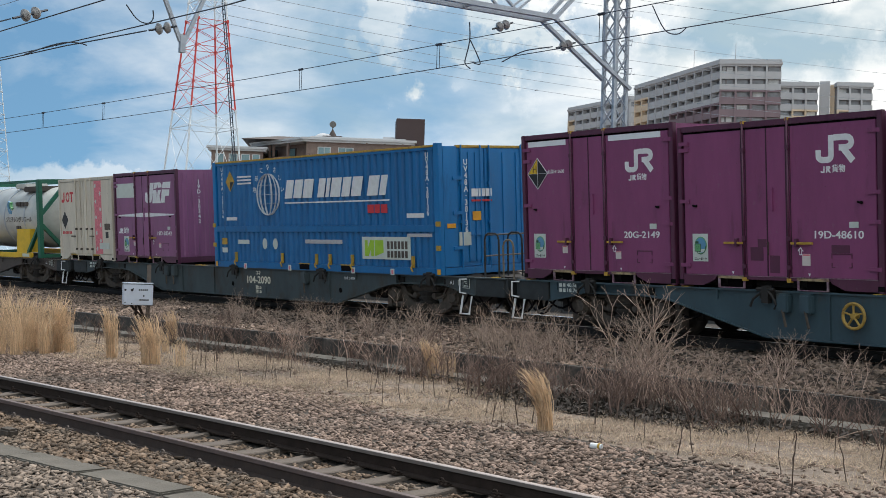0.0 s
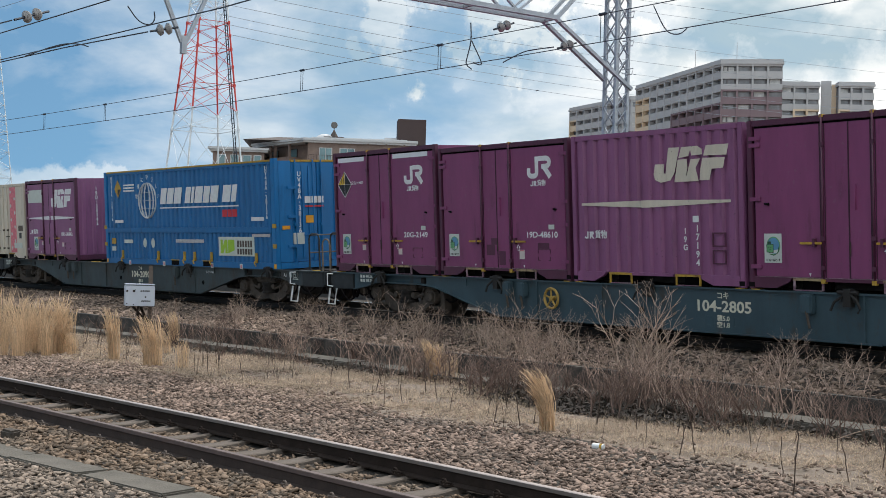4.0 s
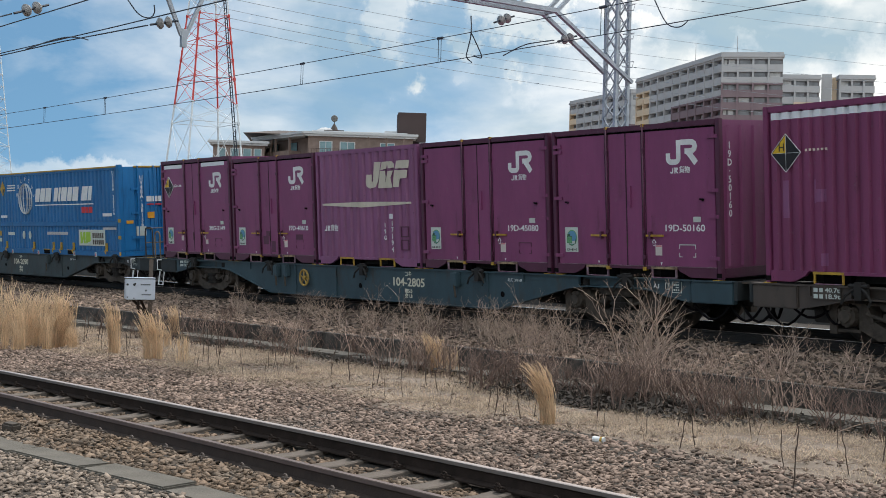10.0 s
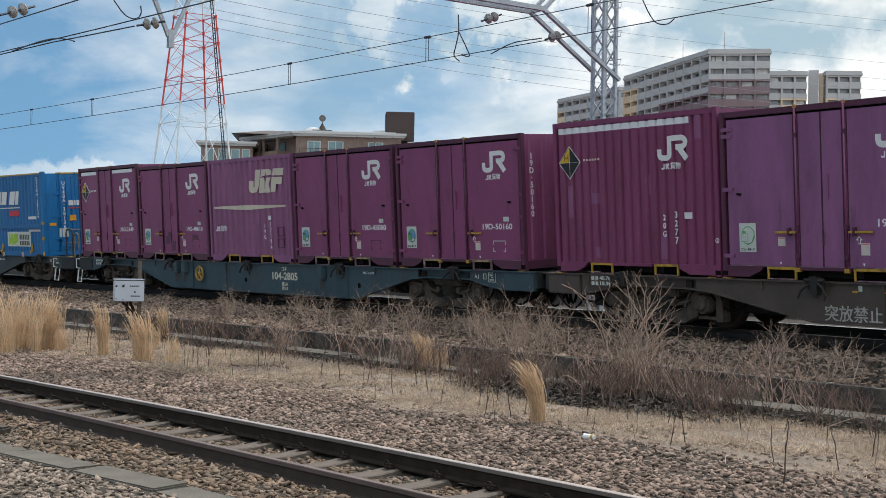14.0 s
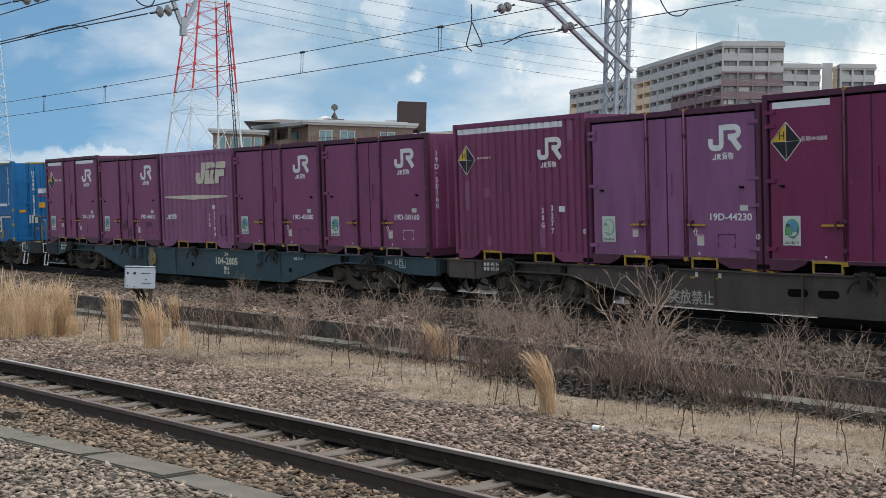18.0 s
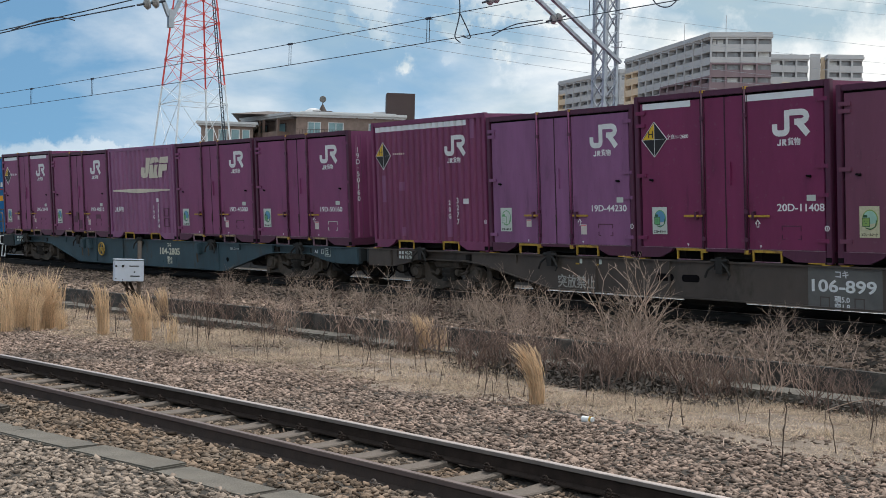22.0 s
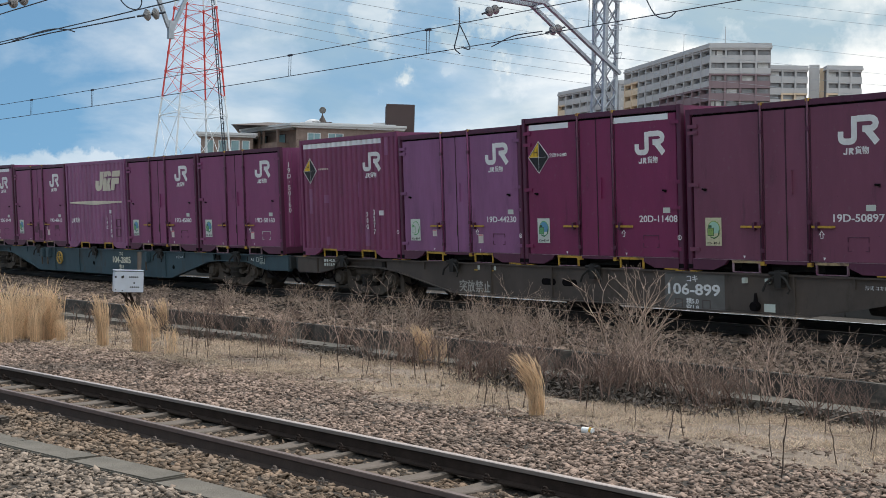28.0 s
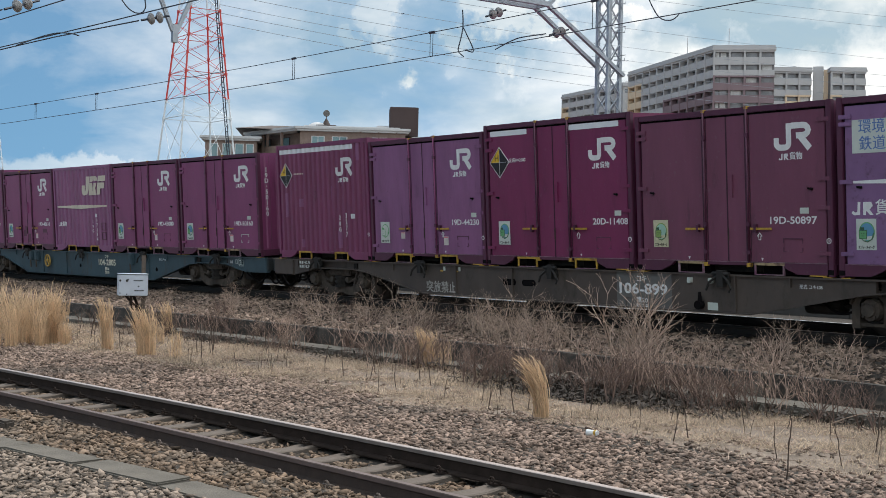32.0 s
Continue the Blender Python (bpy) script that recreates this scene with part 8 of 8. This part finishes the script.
# slender reddish weeds standing along the foot and the top of the wall, thickest at the middle
for i in range(62):
    x_ = rg.gauss(-12.4, 1.6) if i % 2 else rg.uniform(-24.5, -9.0)
    dy = rg.choice((-0.2, -0.3, -1.12, -1.3, 0.2))
    shrub(WANDS[i % 5], x_, wall_line(x_) + dy, rg.uniform(0.5, 1.1) * (0.7 if dy > 0 else 1.0), rg.uniform(0, 6.28), True)


def stalk_mesh(seed):
    rng = random.Random(seed)
    bm = bmesh.new()
    p, pts, rad = Vector((0, 0, -0.03)), [], []
    lean = Vector((rng.gauss(0, 0.1), rng.gauss(0, 0.1), 1)).normalized()
    for k in range(12):
        pts.append(p.copy())
        rad.append((0.009 - 0.0005 * k) * (1.7 if k > 5 and k % 2 else 1.0))
        p += lean * 0.055 + Vector((rng.gauss(0, 0.006), rng.gauss(0, 0.006), 0))
    tube(bm, pts, rad, 5)
    me = bpy.data.meshes.new("dead_stalk")
    bm.to_mesh(me)
    bm.free()
    me.materials.append(STALK_DARK)
    return me


STALKS = [stalk_mesh(s) for s in range(6)]
for i in range(170):
    x_ = -24 + 18.5 * rg.random()
    y_ = wall_line(x_) - 1.06 - 2.7 * rg.random()
    if y_ < near_line(x_) + 2.2:
        continue
    ob = new("dead_stalk", STALKS[i % 6])
    k = rg.uniform(0.22, 0.6) if i % 3 else rg.uniform(0.6, 1.0)
    ob.matrix_basis = Matrix.Translation((x_, y_, ground_z(x_, y_))) @ Matrix.Rotation(rg.uniform(0, 6.28), 4, "Z") @ Matrix.Diagonal((k, k, k, 1))
    tagged(ob, "thin dead brown weed stalk standing in dry grass", "plant", "dead stalks")
weed = new("dead_stalk", STALKS[2])
weed.matrix_basis = pose(-6.75, 8.3, ground_z(-6.75, 8.3), 0, -6, 30) @ Matrix.Diagonal((0.9, 0.9, 0.95, 1))
tagged(weed, "thin tall dead brown weed stalk standing in dry grass", "plant", "dead stalks")


def dead_grass():
    """Matted dead grass: many fine flat blades, thicker in drifts."""
    rng = np.random.default_rng(3)
    n = 560000
    x, y = rng.uniform(-27, -5, n), rng.uniform(6.5, 13, n)
    k = x + 10.5
    d = y - (5.36 + 0.127 * k - 0.0022 * k * k)
    k = x + 10.0
    w = 12.5 + 0.088 * k - 0.0012 * k * k
    drift = np.sin(x * 1.9 + 1.3 * np.sin(y * 1.7)) * np.sin(y * 2.3 + 0.9 * np.sin(x * 1.1)) + 0.6 * np.sin(x * 5.1 + y * 3.7) * np.sin(y * 6.3 - x * 2.2)
    keep = np.clip((d - 3.0 - 0.25 * drift) / 0.8, 0, 1) * (0.62 + 0.6 * drift)
    ok = (y < w - 0.98) & (d > 2.4) & (rng.random(n) < keep)
    x, y = x[ok], y[ok]
    n = len(x)
    z = np.array([ground_z(a_, b_) for a_, b_ in zip(x, y)]) + rng.uniform(-0.004, 0.02, n)
    a, L, el = rng.uniform(0, 2 * np.pi, n), rng.uniform(0.04, 0.13, n), np.abs(rng.normal(0.25, 0.35, n))
    p = np.stack([x, y, z], 1)
    way = np.stack([np.cos(a) * np.cos(el), np.sin(a) * np.cos(el), np.sin(el)], 1) * L[:, None]
    s = np.stack([-np.sin(a), np.cos(a), np.zeros(n)], 1) * 0.003
    v = np.stack([p - s, p + s, p + way], 1).reshape(-1, 3)
    me = bpy.data.meshes.new("dead_grass")
    me.vertices.add(n * 3)
    me.vertices.foreach_set("co", v.reshape(-1))
    me.loops.add(n * 3)
    me.loops.foreach_set("vertex_index", np.arange(n * 3))
    me.polygons.add(n)
    me.polygons.foreach_set("loop_start", np.arange(n) * 3)
    me.update(calc_edges=True)
    me.materials.append(STRAW_PALE)
    tagged(new("dead_grass", me), "matted pale dead grass on the gravel", "grass", kind="stuff")


dead_grass()


def twig_litter():
    """Fallen stalks and twigs lying about in the dead grass and on the bank."""
    rng = random.Random(21)
    bm = bmesh.new()
    for _ in range(1500):
        x = -26 + 20.5 * rng.random()
        y = wall_line(x) - 1.05 - 3.2 * rng.random() ** 1.4 if rng.random() < 0.7 else wall_line(x) + 0.2 + 1.8 * rng.random()
        if y < near_line(x) + 1.9:
            continue
        a, L, el = rng.uniform(0, 6.28), rng.uniform(0.06, 0.26), rng.uniform(0, 0.3)
        p = Vector((x, y, ground_z(x, y) + rng.uniform(0.005, 0.03)))
        q = p + Vector((math.cos(a) * math.cos(el), math.sin(a) * math.cos(el), math.sin(el))) * L
        rod(bm, p, q, 0.0045, 0.003, 3, False)
    part_ = part("fallen_twigs", bm, TWIG_PALE)
    tagged(part_, "fallen brown twigs strewn over dead grass", "twigs", kind="stuff")


twig_litter()


def leaf_litter():
    """Rotted leaves and broken stems heaped at the foot of the wall where the thicket is densest."""
    rng = random.Random(33)
    v, f = [], []
    for _ in range(9500):
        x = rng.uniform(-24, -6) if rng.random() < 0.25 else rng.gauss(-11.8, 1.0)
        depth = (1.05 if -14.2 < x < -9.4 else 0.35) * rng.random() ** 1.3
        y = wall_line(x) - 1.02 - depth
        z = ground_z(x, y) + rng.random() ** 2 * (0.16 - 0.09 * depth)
        a, L, w, el = rng.uniform(0, 6.28), rng.uniform(0.02, 0.07), rng.uniform(0.006, 0.022), rng.gauss(0.2, 0.5)
        d = Vector((math.cos(a) * math.cos(el), math.sin(a) * math.cos(el), math.sin(el))) * L
        q = Vector((-math.sin(a), math.cos(a), rng.gauss(0, 0.5))) * w
        p = Vector((x, y, z))
        k = len(v)
        v += [p - d, p + q, p + d, p - q + Vector((0, 0, 0.004))]
        f += [(k, k + 1, k + 2), (k, k + 2, k + 3)]
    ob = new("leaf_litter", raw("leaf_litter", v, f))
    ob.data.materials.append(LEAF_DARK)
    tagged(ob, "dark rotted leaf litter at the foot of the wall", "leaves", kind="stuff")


leaf_litter()


def fallen_cane(x, y, turn, length, rise):
    """Long pale stem arching over and down."""
    bm = bmesh.new()
    pts = [Vector((math.cos(turn) * length * k / 9, math.sin(turn) * length * k / 9, rise * math.sin(math.pi * 0.68 * k / 9))) for k in range(10)]
    tube(bm, pts, [0.008 - 0.0006 * k for k in range(10)], 5)
    ob = part("dry_cane", bm, TWIG_PALE)
    ob.location = (x, y, ground_z(x, y))
    tagged(ob, "long pale dry stem arching over the weeds", "plant", "dry canes")


for x_, d_, turn, length, rise in ((-11.6, -0.5, 0.5, 1.1, 0.5), (-9.5, -0.6, 0.7, 0.55, 0.3), (-12.8, -0.7, -0.4, 1.2, 0.3), (-14.6, -0.8, 0.7, 1.3, 0.4), (-19.5, -0.6, 0.5, 1.3, 0.5), (-8.6, -0.9, 0.8, 0.9, 0.2)):
    fallen_cane(x_, wall_line(x_) + (d_ if d_ > 0 else d_ - 0.6), turn, length, rise)

# small litter
can = thing("drink_can", "crushed white drink can on the dry grass", "litter", at=pose(-9.28, 8.49, ground_z(-9.28, 8.49) + 0.035, 0, 90, 20))
bm = bmesh.new()
rod(bm, (0, 0, -0.06), (0, 0, 0.06), 0.032, 0.03, 14)
part("can_body", bm, WHITE, can)
bm = bmesh.new()
rod(bm, (0, 0, 0.02), (0, 0, 0.045), 0.0325, 0.0325, 14)
part("band", bm, YELLOW, can)
lump = part("stone_block", rbox(-0.09, 0.09, -0.06, 0.06, 0, 0.11, 0.02), GRIME)
lump.matrix_basis = pose(-12.6, 3.75, 0.03, 4, 3, 20)
tagged(lump, "small dark block lying in the ballast", "block")


# ---- what moves ----
def motions():
    times = [0.5 * i for i in range(65)]
    for ob, key, place in MOVERS:
        walk(ob, [(t, wagon_pose(WAGON_AT[key] + run(t)) @ place) for t in times])
    steps = [0.25 * i for i in range(129)]
    for ax, x_ in ROLLERS:
        at = ax.location.copy()
        walk(ax, [(t, Matrix.Translation(at) @ Matrix.Rotation(run(t) / 0.43, 4, "Y")) for t in steps])


motions()
